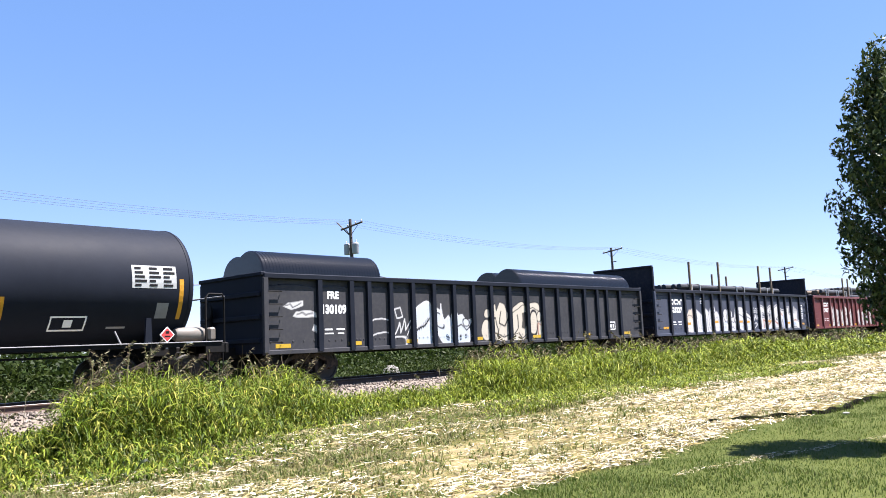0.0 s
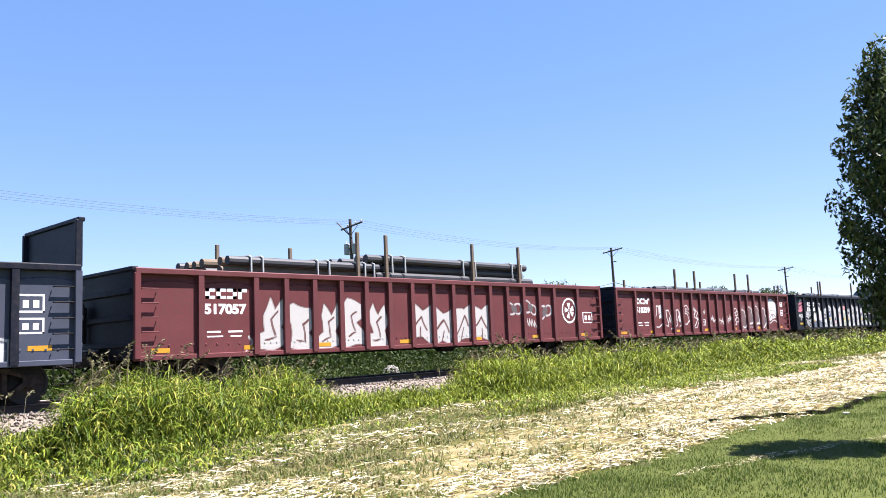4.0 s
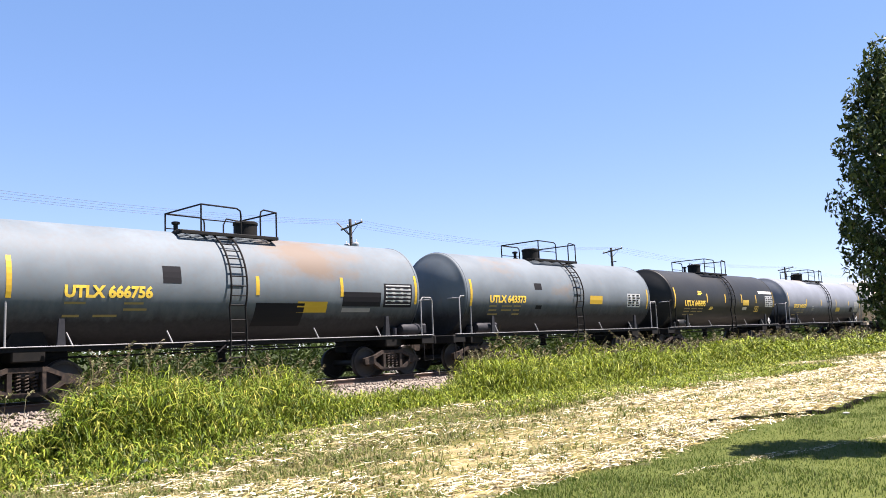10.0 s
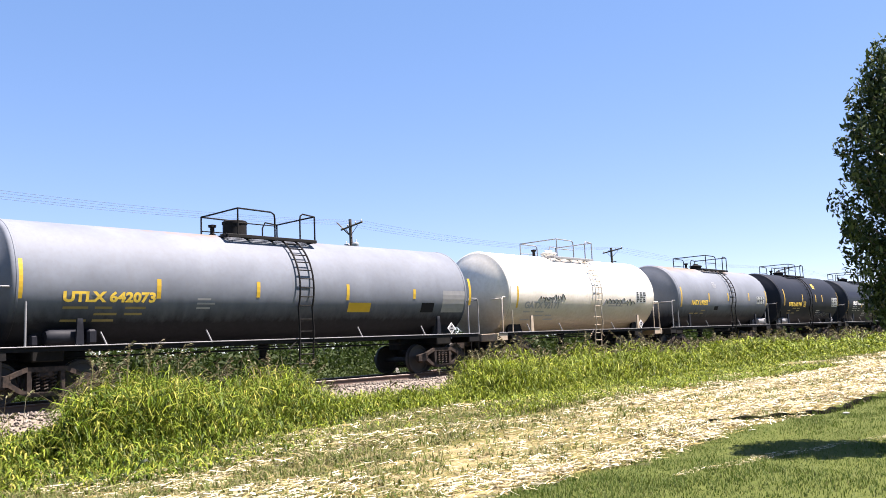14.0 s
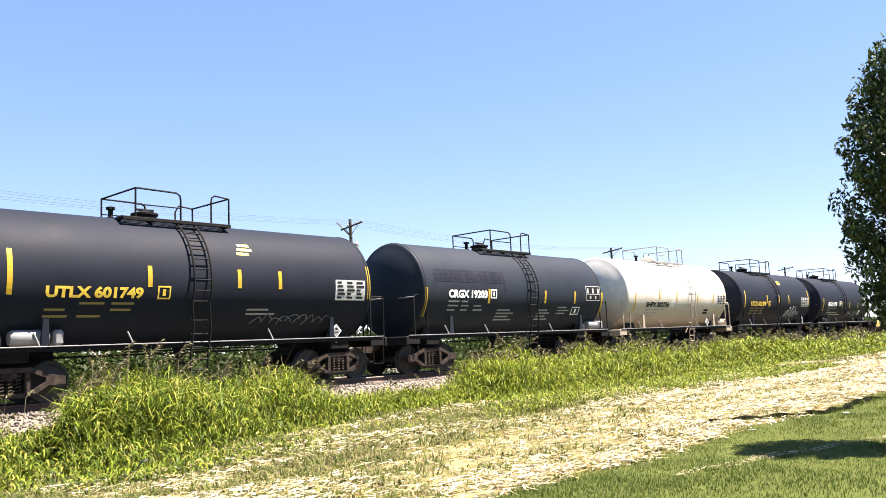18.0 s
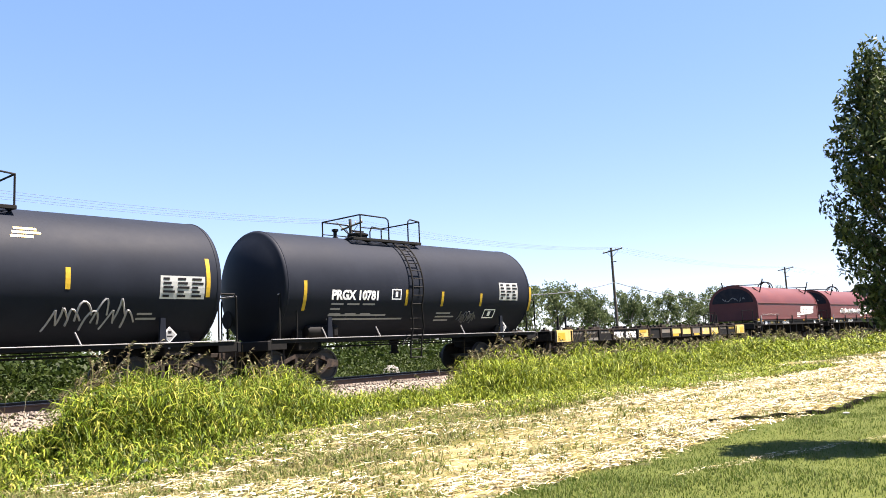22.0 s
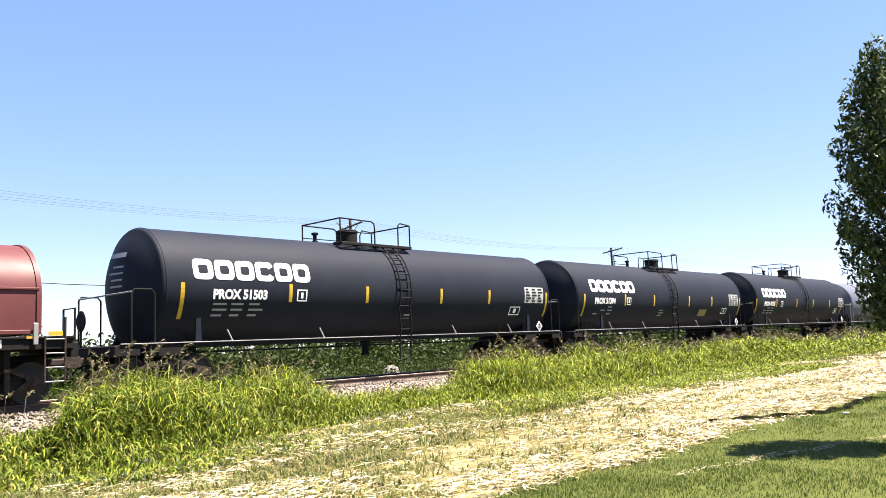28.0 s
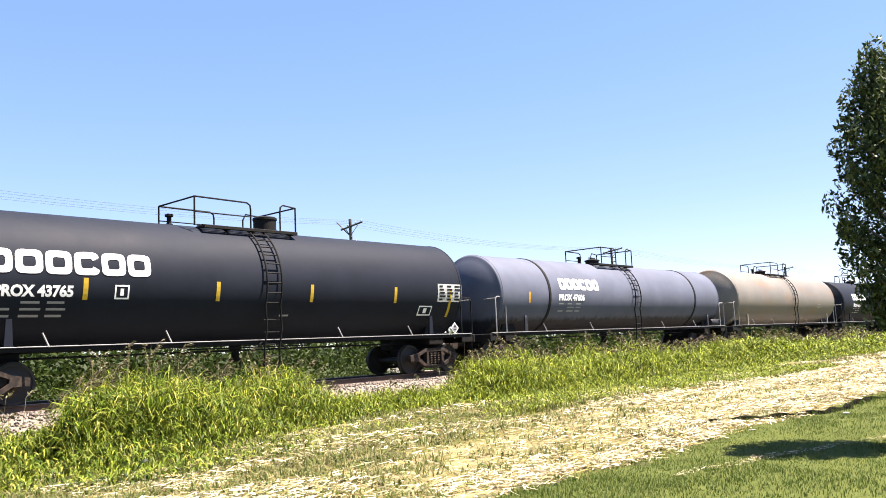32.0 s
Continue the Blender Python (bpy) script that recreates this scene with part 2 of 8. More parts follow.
def ground_material():
    """Lawn, dry cuttings, meadow and gravelly verge, banded along the line with ragged edges."""
    m, nt, b = nodes_of("ground_cover", 0.95)
    v = coords(nt)
    sep = nt.nodes.new("ShaderNodeSeparateXYZ")
    nt.links.new(v, sep.inputs[0])
    rag = noise_node(nt, v, 0.55, 6, 0.7)
    rows_n = noise_node(nt, coords(nt, (0.25, 2.2, 1)), 1.0, 6, 0.7)
    fine = noise_node(nt, v, 14.0, 6, 0.7)
    mid = noise_node(nt, v, 3.0, 5)
    y = calc(nt, "ADD", sep.outputs[1], calc(nt, "MULTIPLY", calc(nt, "SUBTRACT", rag, 0.5), 1.3))
    lawn = mixed(nt, gate(nt, fine, 0.3, 0.75), mixed(nt, gate(nt, rows_n, 0.35, 0.65), (0.030, 0.045, 0.008), (0.062, 0.078, 0.015)), (0.086, 0.096, 0.025))
    straw = mixed(nt, gate(nt, fine, 0.3, 0.7), (0.115, 0.088, 0.036), (0.34, 0.28, 0.145))
    straw = mixed(nt, gate(nt, rows_n, 0.44, 0.58), straw, mixed(nt, gate(nt, fine, 0.35, 0.65), (0.045, 0.048, 0.012), (0.15, 0.132, 0.04)))
    meadow = mixed(nt, gate(nt, fine, 0.3, 0.7), (0.045, 0.048, 0.012), (0.15, 0.125, 0.045))
    soil = mixed(nt, fine, (0.0536, 0.0506, 0.0238), (0.0952, 0.0952, 0.0357))
    far = mixed(nt, rag, (0.0268, 0.0387, 0.0107), (0.0476, 0.0595, 0.0179))
    y_mown = calc(nt, "ADD", sep.outputs[1], calc(nt, "MULTIPLY", calc(nt, "SUBTRACT", rag, 0.5), 0.5))
    c = mixed(nt, gate(nt, y_mown, -14.25, -14.0), lawn, straw)
    c = mixed(nt, gate(nt, y, -10.9, -9.2), c, meadow)
    c = mixed(nt, gate(nt, y, -6.6, -5.6), c, soil)
    c = mixed(nt, gate(nt, y, 4.0, 7.0), c, far)
    nt.links.new(c, b.inputs["Base Color"])
    b.inputs["Specular IOR Level"].default_value = 0.1
    bump(nt, b, fine, 0.6, 0.05)
    return m


M["ground"] = ground_material()
# dull surface keeps the painted shadow strip dark
M["soil"].node_tree.nodes["Principled BSDF"].inputs["Specular IOR Level"].default_value = 0.02
M["ink_black"].node_tree.nodes["Principled BSDF"].inputs["Specular IOR Level"].default_value = 0.08


# ---- mesh tools ----
class Geo:
    """Collects vertices and faces of one mesh."""

    def __init__(self):
        self.v, self.f = [], []

    def add(self, vs, fs):
        n = len(self.v)
        self.v += [tuple(p) for p in vs]
        self.f += [tuple(i + n for i in q) for q in fs]
        return self

    def box(self, c, s, ch=0.0):
        """A box round c with chamfered edges."""
        hx, hy, hz = (k / 2 for k in s)
        if ch <= 0:
            vs = [(c[0] + i * hx, c[1] + j * hy, c[2] + k * hz) for i in (-1, 1) for j in (-1, 1) for k in (-1, 1)]
            return self.add(vs, [(0, 1, 3, 2), (4, 6, 7, 5), (0, 4, 5, 1), (2, 3, 7, 6), (0, 2, 6, 4), (1, 5, 7, 3)])
        ch = min(ch, hx * 0.9, hy * 0.9, hz * 0.9)
        vs, ix = [], {}
        for i in (-1, 1):
            for j in (-1, 1):
                for k in (-1, 1):
                    for a in range(3):
                        p = [i * (hx - ch), j * (hy - ch), k * (hz - ch)]
                        p[a] += (i, j, k)[a] * ch
                        ix[i, j, k, a] = len(vs)
                        vs.append((c[0] + p[0], c[1] + p[1], c[2] + p[2]))
        fs = []
        for a in range(3):
            o, q = [x for x in range(3) if x != a]
            for s1 in (-1, 1):
                ring = []
                for so, sq in ((-1, -1), (1, -1), (1, 1), (-1, 1)):
                    k = [0, 0, 0]
                    k[a], k[o], k[q] = s1, so, sq
                    ring.append(ix[(*k, a)])
                fs.append(tuple(ring))
            for so in (-1, 1):
                for sq in (-1, 1):
                    lo, hi = [0, 0, 0], [0, 0, 0]
                    lo[a], hi[a] = -1, 1
                    lo[o] = hi[o] = so
                    lo[q] = hi[q] = sq
                    fs.append((ix[(*lo, o)], ix[(*hi, o)], ix[(*hi, q)], ix[(*lo, q)]))
        for i in (-1, 1):
            for j in (-1, 1):
                for k in (-1, 1):
                    fs.append((ix[i, j, k, 0], ix[i, j, k, 1], ix[i, j, k, 2]))
        return self.add(vs, fs)

    def rings(self, rings, close=True, caps=True):
        """Skins a row of rings with the same count of points."""
        n = len(rings[0])
        vs = [p for q in rings for p in q]
        fs = []
        for a in range(len(rings) - 1):
            for i in range(n if close else n - 1):
                j = (i + 1) % n
                fs.append((a * n + i, a * n + j, (a + 1) * n + j, (a + 1) * n + i))
        if caps:
            fs.append(tuple(range(n - 1, -1, -1)))
            fs.append(tuple(range((len(rings) - 1) * n, len(rings) * n)))
        return self.add(vs, fs)

    def tube(self, pts, rad, n=8, taper=None):
        """A round bar along pts."""
        pts = [Vector(p) for p in pts]
        out = []
        side = None
        for i, p in enumerate(pts):
            d = (pts[min(i + 1, len(pts) - 1)] - pts[max(i - 1, 0)]).normalized()
            if side is None:
                side = d.cross(Vector((0.13, 0.31, 0.94)))
            side = (side - d * side.dot(d)).normalized()
            up = d.cross(side)
            r0 = rad if taper is None else taper[i]
            out.append([p + (side * math.cos(2 * math.pi * k / n) + up * math.sin(2 * math.pi * k / n)) * r0 for k in range(n)])
        return self.rings(out)

    def cyl(self, p, q, r0, r1=None, n=16):
        return self.tube([p, q], r0, n, [r0, r0 if r1 is None else r1])

    def prism(self, poly, y0, y1):
        """The outline poly of (x, z), pushed from y0 to y1."""
        return self.rings([[(x, y0, z) for x, z in poly], [(x, y1, z) for x, z in poly]])

    def turned(self, prof, c, axis="y", n=24):
        """A profile of (radius, along) turned round an axis through c."""
        out = []
        for r0, a in prof:
            q = []
            for k in range(n):
                s, t = r0 * math.cos(2 * math.pi * k / n), r0 * math.sin(2 * math.pi * k / n)
                q.append({"y": (c[0] + s, c[1] + a, c[2] + t), "x": (c[0] + a, c[1] + s, c[2] + t), "z": (c[0] + s, c[1] + t, c[2] + a)}[axis])
            out.append(q)
        return self.rings(out)

    def mesh(self, name, mat, smooth=True):
        me = bpy.data.meshes.new(name)
        me.from_pydata([tuple(p) for p in self.v], [], self.f)
        me.materials.append(mat)
        bm = bmesh.new()
        bm.from_mesh(me)
        bmesh.ops.recalc_face_normals(bm, faces=bm.faces)
        bm.to_mesh(me)
        bm.free()
        if smooth:
            me.polygons.foreach_set("use_smooth", [True] * len(me.polygons))
            me.set_sharp_from_angle(angle=radians(34))
        return me


def part(name, geo, mat, parent, label="", at=None):
    """One mesh object under a thing or under a part."""
    me = geo.mesh(name, mat) if isinstance(geo, Geo) else geo
    ob = new(name, me)
    ob.parent = parent
    if at is not None:
        ob.matrix_basis = at if isinstance(at, Matrix) else Matrix.Translation(at)
    return tagged(ob, label) if label else ob


def thing(name, at, label, category, group=""):
    ob = new(name)
    ob.empty_display_size = 0.2
    ob.matrix_basis = Matrix.Translation(at) if not isinstance(at, Matrix) else at
    return tagged(ob, label, category, group)


def big_mesh(name, verts, quads, mat, tris=None, smooth=False):
    """A mesh from numpy arrays, for what grows or lies in thousands."""
    me = bpy.data.meshes.new(name)
    nq, nt_ = len(quads), 0 if tris is None else len(tris)
    loops = quads.reshape(-1) if nt_ == 0 else np.concatenate([quads.reshape(-1), tris.reshape(-1)])
    me.vertices.add(len(verts))
    me.vertices.foreach_set("co", verts.astype(np.float32).reshape(-1))
    me.loops.add(len(loops))
    me.loops.foreach_set("vertex_index", loops.astype(np.int32))
    me.polygons.add(nq + nt_)
    starts = np.concatenate([np.arange(nq) * 4, nq * 4 + np.arange(nt_) * 3])
    me.polygons.foreach_set("loop_start", starts.astype(np.int32))
    me.update(calc_edges=True)
    me.validate()
    me.materials.append(mat)
    if smooth:
        me.polygons.foreach_set("use_smooth", [True] * len(me.polygons))
    return me


TEXT = {}


def glyphs(text):
    """The built-in font's letters as flat points and faces, one unit high."""
    if text not in TEXT:
        cu = bpy.data.curves.new("lettering", "FONT")
        cu.body, cu.size, cu.resolution_u = text, 1.0, 3
        cu.offset = 0.045
        ob = bpy.data.objects.new("lettering", cu)
        scene.collection.objects.link(ob)
        bpy.context.view_layer.update()
        me = bpy.data.meshes.new_from_object(ob.evaluated_get(bpy.context.evaluated_depsgraph_get()))
        pts = [(p.co.x, p.co.y) for p in me.vertices]
        x0 = min(p[0] for p in pts)
        w = max(p[0] for p in pts) - x0
        top = max(p[1] for p in pts)
        TEXT[text] = ([((x - x0), y / top) for x, y in pts], [tuple(q.vertices) for q in me.polygons], w)
        bpy.data.objects.remove(ob)
        bpy.data.curves.remove(cu)
        bpy.data.meshes.remove(me)
    return TEXT[text]


# ---- ground, line and verge ----
GZ = -0.62


def ground_height(x, y):
    a = abs(y)
    berm = 0.42 if a < 1.75 else (0.42 * max(0.0, 1 - (a - 1.75) / 1.5))
    swell = 0.05 * math.sin(x * 0.21 + 1.3) * math.cos(y * 0.33) + 0.03 * math.sin(x * 0.9 + y * 0.7)
    near = min(1.0, max(0.0, (a - 2.0) / 3.0))
    return GZ + berm + swell * near


def build_ground():
    xs = [-3000, -900, -250, -90, -40, -20] + [k * 1.0 - 10 for k in range(0, 90)] + [90, 110, 140, 200, 300, 500, 900, 1800, 3500]
    ys = [-2500, -700, -200, -80, -40] + [-30 + 0.5 * k for k in range(0, 81)] + [12, 15, 20, 30, 45, 70, 110, 200, 400, 900, 2000, 4000]
    g = Geo()
    n = len(ys)
    g.v = [(x, y, ground_height(x, y)) for x in xs for y in ys]
    g.f = [(i * n + j, (i + 1) * n + j, (i + 1) * n + j + 1, i * n + j + 1) for i in range(len(xs) - 1) for j in range(n - 1)]
    ob = new("ground", g.mesh("ground", M["ground"]))
    tagged(ob, "mown lawn, dry straw cuttings and green verge beside the railway", "ground", kind="structure")


def build_track():
    track = tagged(new("railway_track"), "straight single railway track on crushed stone ballast", "railway track", kind="structure")
    for y in (-0.7535, 0.7535):
        prof = [(-0.070, -0.172), (0.070, -0.172), (0.070, -0.160), (0.012, -0.142), (0.010, -0.050), (0.036, -0.036), (0.036, -0.006), (0.028, 0.0), (-0.028, 0.0), (-0.036, -0.006), (-0.036, -0.036), (-0.010, -0.050), (-0.012, -0.142), (-0.070, -0.160)]
        g = Geo().rings([[(x, y + a, b) for a, b in prof] for x in (-60.0, 260.0)])
        me = g.mesh("rail", M["railside"], False)
        me.materials.append(M["railtop"])
        for p in me.polygons:
            if p.normal.z > 0.5 and p.center.z > -0.02:
                p.material_index = 1
        part("rail", me, None, track, "rusty steel rail with a worn running top")
    tie = Geo().box((0, 0, -0.262), (0.225, 2.59, 0.18), 0.02).mesh("sleeper", M["tie"])
    plate = Geo().box((0, 0, -0.170), (0.19, 0.36, 0.018), 0.004).mesh("tie_plate", M["railside"])
    for i in range(120):
        x = -6 + i * 0.52
        s = part("sleeper", tie, None, track, at=pose(x + random.uniform(-0.03, 0.03), random.uniform(-0.05, 0.05), random.uniform(-0.012, 0.0), 0, 0, random.uniform(-1.2, 1.2)))
        if 4 < x < 24:
            part("tie_plate", plate, None, s, at=(0, -0.7535, 0))
            part("tie_plate", plate, None, s, at=(0, 0.7535, 0))


def build_ballast():
    """Loose crushed stone, thick where the grass leaves it bare."""
    rng = np.random.default_rng(11)
    n = 26000
    x = np.concatenate([rng.uniform(2, 32, n * 3 // 4), rng.uniform(32, 75, n // 4)])
    y = rng.uniform(-3.3, 1.9, len(x))
    keep = ~((np.abs(np.abs(y) - 0.7535) < 0.09))
    x, y = x[keep], y[keep]
    z = np.interp(np.abs(y), [1.75, 3.3], [-0.185, GZ - 0.02]) + rng.uniform(-0.005, 0.03, len(x))
    size = rng.uniform(0.022, 0.05, len(x)) * np.where(x > 32, 1.5, 1.0)
    base = np.array([(1, 0, 0), (-1, 0, 0), (0, 1, 0), (0, -1, 0), (0.1, 0.1, 0.85), (-0.1, 0, -0.85)])
    jit = rng.uniform(0.65, 1.35, (len(x), 6, 1)) * size[:, None, None]
    a = rng.uniform(0, 6.28, len(x))
    rot = np.stack([np.stack([np.cos(a), -np.sin(a), 0 * a], 1), np.stack([np.sin(a), np.cos(a), 0 * a], 1), np.stack([0 * a, 0 * a, 1 + 0 * a], 1)], 1)
    v = np.einsum("nij,nkj->nki", rot, base[None] * jit) + np.stack([x, y, z], 1)[:, None, :]
    tri = np.array([(0, 2, 4), (2, 1, 4), (1, 3, 4), (3, 0, 4), (2, 0, 5), (1, 2, 5), (3, 1, 5), (0, 3, 5)])
    tris = (np.arange(len(x))[:, None, None] * 6 + tri[None]).reshape(-1, 3)
    me = big_mesh("ballast", v.reshape(-1, 3), np.zeros((0, 4), int), M["stone"], tris)
    tagged(new("ballast", me), "grey-brown crushed stone ballast under the rails", "ballast", kind="stuff")
    # bed of the line
    g = Geo()
    xs = [-60 + 2 * k for k in range(161)]
    prof = [(-3.3, GZ - 0.02), (-1.75, -0.185), (1.75, -0.185), (3.3, GZ - 0.02)]
    g.rings([[(x, a, b) for a, b in prof] for x in xs], close=False, caps=False)
    tagged(new("ballast_bed", g.mesh("ballast_bed", M["bed"])), "compacted stone bed of the railway line", "track bed", kind="structure")


def blades(name, n, area, height, width, mat, label, lean=0.5, seed=1, dens=None, zfun=True, fade=1.0, category="grass"):
    """Many bent, tapered blades over area (x0, x1, y0, y1); height and dens are functions of x, y arrays."""
    rng = np.random.default_rng(seed)
    x0, x1, y0, y1 = area
    u = rng.uniform(0, 1, n)
    x = x0 + (x1 - x0) * u ** fade
    y = rng.uniform(y0, y1, n)
    if dens is not None:
        keep = rng.uniform(0, 1, n) < dens(x, y)
        x, y = x[keep], y[keep]
    n = len(x)
    h = height(x, y) * rng.uniform(0.55, 1.1, n)
    far = np.clip((x - 20) / 40, 0, 3)
    w = width * rng.uniform(0.6, 1.4, n) * (1 + far)
    z = np.array([ground_height(a, b) for a, b in zip(x, y)])
    a = rng.uniform(0, 6.283, n)
    l = rng.uniform(0.15, 1.0, n) * lean * h
    dx, dy = np.cos(a), np.sin(a)
    px, py = -dy * w / 2, dx * w / 2
    p0 = np.stack([x, y, z - 0.02], 1)
    p1 = p0 + np.stack([dx * l * 0.25, dy * l * 0.25, h * 0.55], 1)
    p2 = p0 + np.stack([dx * l, dy * l, h * (1.0 - 0.25 * (l / np.maximum(h, 1e-3)) ** 2)], 1)
    s = np.stack([px, py, 0 * px], 1)
    v = np.stack([p0 - s, p0 + s, p1 + s * 0.9, p1 - s * 0.9, p2], 1).reshape(-1, 3)
    k = np.arange(n)[:, None] * 5
    me = big_mesh(name, v, k + np.array([[0, 1, 2, 3]]), mat, k + np.array([[3, 2, 4]]))
    return tagged(new(name, me), label, category, kind="stuff")


def vnoise(x, y, s, seed):
    """Cheap smooth value noise on arrays, 0 to 1."""
    rng = np.random.default_rng(seed)
    t = rng.uniform(0, 1, (64, 64))
    x, y = x / s, y / s
    i, j = np.floor(x).astype(int), np.floor(y).astype(int)
    fx, fy = x - i, y - j
    fx, fy = fx * fx * (3 - 2 * fx), fy * fy * (3 - 2 * fy)
    g = lambda a, b: t[a % 64, b % 64]
    return (g(i, j) * (1 - fx) + g(i + 1, j) * fx) * (1 - fy) + (g(i, j + 1) * (1 - fx) + g(i + 1, j + 1) * fx) * fy


def gap(x, y):
    """Where the verge grass is short and lets the stones show: 1 inside, 0 outside."""
    s = x - (y + 3.0) * 0.85
    a = np.clip(1 - np.abs(s - 15.7) / 3.3, 0, 1) * 2.4
    b = np.clip(1 - np.abs(s - 6.3) / 0.9, 0, 1) * 2.2
    return np.clip(np.maximum(a, b), 0, 1)


def tall_height(x, y):
    base = 0.66 + 0.66 * vnoise(x, y, 1.3, 3) + 0.2 * vnoise(x, y, 0.45, 4)
    front = np.interp(x, [3.0, 7.0, 11.0, 16.0], [-9.6, -8.6, -7.3, -6.7])
    edge = np.clip((y - front) / 2.2, 0.16, 1.0)
    base = base * edge * np.where(x > 45, 0.9, 1.0)
    base = base * (1 - 0.55 * np.clip((6.6 + 0.41 * (y + 4.0) - x) / 0.35, 0, 1))      # lowered along a camera sightline, to fit the view of the stones
    low = np.clip((y + 6.6) / 0.5, 0, 1) * np.clip((-4.0 - y) / 0.4, 0, 1)      # a lower clump in front of the stones
    return base * (1 - gap(x, y) * (0.80 - 0.36 * low))


def straw_top(x):
    """The far edge of the dry cuttings."""
    return np.interp(x, [4.8, 7.0, 9.0, 12.0, 20.0, 40.0], [-13.3, -12.3, -11.0, -9.9, -9.3, -8.2])


def seed_plumes(n, seed):
    """Stalks that stand over the grass, each with a drooping brown plume of small spikes."""
    rng = np.random.default_rng(seed)
    x = np.concatenate([rng.uniform(6.2, 7.3, n // 8), 5.0 + 55 * rng.uniform(0, 1, n - n // 8) ** 1.5])
    y = rng.uniform(-4.6, -2.3, n)
    y[:n // 8] = -3.6 + (x[:n // 8] - 6.6) * 0.6 + rng.normal(0, 0.45, n // 8)
    keep = rng.uniform(0, 1, n) < (1 - gap(x, y) * 0.95) * np.where(x > 12.5, 0.9, 0.5)
    x, y = x[keep], y[keep]
    n = len(x)
    h = np.maximum(tall_height(x, y), 0.55) * rng.uniform(0.85, 1.12, n) + 0.10 + np.where(x < 11.5, 0.38, 0.05) * rng.uniform(0.2, 1.0, n)
    z = np.array([ground_height(a, b) for a, b in zip(x, y)])
    a = rng.normal(0.4, 1.1, n)
    dx, dy = np.cos(a), np.sin(a)
    big = 1 + np.clip((x - 14) / 25, 0, 1.6)
    p0 = np.stack([x, y, z], 1)
    p1 = p0 + np.stack([dx * 0.10 * h, dy * 0.10 * h, h * 0.8], 1)
    p2 = p0 + np.stack([dx * 0.30 * h, dy * 0.30 * h, h * 0.98], 1)
    s = np.stack([-dy, dx, 0 * dx], 1) * (0.005 * big)[:, None]
    verts = [np.stack([p0 - s, p0 + s, p1 + s, p1 - s, p2], 1).reshape(-1, 3)]
    quads = [np.arange(n)[:, None] * 5 + np.array([[0, 1, 2, 3]])]
    tris = [np.arange(n)[:, None] * 5 + np.array([[3, 2, 4]])]
    m = 20
    k = np.repeat(np.arange(n), m)
    f = np.tile(np.linspace(0.0, 1.0, m), n)
    b = p1[k] * (1 - f)[:, None] + p2[k] * f[:, None]
    d = rng.normal(0, 1, (n * m, 3)) * np.array([0.55, 0.55, 0.5]) + np.stack([dx[k], dy[k], 0.6 - 1.1 * f], 1)
    d *= (rng.uniform(0.06, 0.13, n * m) / np.linalg.norm(d, axis=1) * (0.6 + 0.4 * big[k]))[:, None]
    w = np.cross(d, rng.normal(0, 1, (n * m, 3)))
    w *= (0.016 * big[k] / np.linalg.norm(w, axis=1))[:, None]
    verts.append(np.stack([b, b + d * 0.5 + w, b + d, b + d * 0.5 - w], 1).reshape(-1, 3))
    quads.append(n * 5 + np.arange(n * m)[:, None] * 4 + np.array([[0, 1, 2, 3]]))
    me = big_mesh("grass_plumes", np.concatenate(verts), np.concatenate(quads), M["plume"], np.concatenate(tris))
    tagged(new("grass_plumes", me), "drooping brown seed plumes standing above the tall grass", "grass", kind="stuff")


def leaves_on_stems(name, n, area, length, width, mat, label, seed, dens=None, fade=1.2):
    """Arching leaves that leave the stems at all heights and droop at the tip."""
    rng = np.random.default_rng(seed)
    x0, x1, y0, y1 = area
    x = x0 + (x1 - x0) * rng.uniform(0, 1, n) ** fade
    y = rng.uniform(y0, y1, n)
    h = tall_height(x, y)
    keep = rng.uniform(0, 1, n) < np.clip(h * 1.3, 0, 1) * (1 if dens is None else dens(x, y))
    x, y, h = x[keep], y[keep], h[keep]
    n = len(x)
    z = np.array([ground_height(a, b) for a, b in zip(x, y)]) + h * rng.uniform(0.0, 0.72, n)
    a = rng.uniform(0, 6.283, n)
    ln = length * rng.uniform(0.55, 1.25, n) * np.clip(h, 0.35, 1.0)
    w = width * rng.uniform(0.6, 1.3, n) * (1 + np.clip((x - 18) / 30, 0, 2))
    up = rng.uniform(0.35, 1.1, n)
    dx, dy = np.cos(a), np.sin(a)
    s = np.stack([-dy * w / 2, dx * w / 2, rng.normal(0, 0.3, n) * w / 2], 1)
    p0 = np.stack([x, y, z], 1)
    st = lambda f, r0: p0 + np.stack([dx * ln * f, dy * ln * f, ln * r0], 1)
    p1, p2, p3 = st(0.28, 0.45 * up), st(0.62, 0.55 * up), st(0.95, 0.30 * up - 0.15)
    v = np.stack([p0 - s * 0.5, p0 + s * 0.5, p1 + s, p1 - s, p2 + s * 0.8, p2 - s * 0.8, p3], 1).reshape(-1, 3)
    k = np.arange(n)[:, None] * 7
    quads = np.concatenate([k + np.array([[0, 1, 2, 3]]), k + np.array([[3, 2, 4, 5]])])
    me = big_mesh(name, v, quads, mat, k + np.array([[5, 4, 6]]))
    return tagged(new(name, me), label, "grass", kind="stuff")


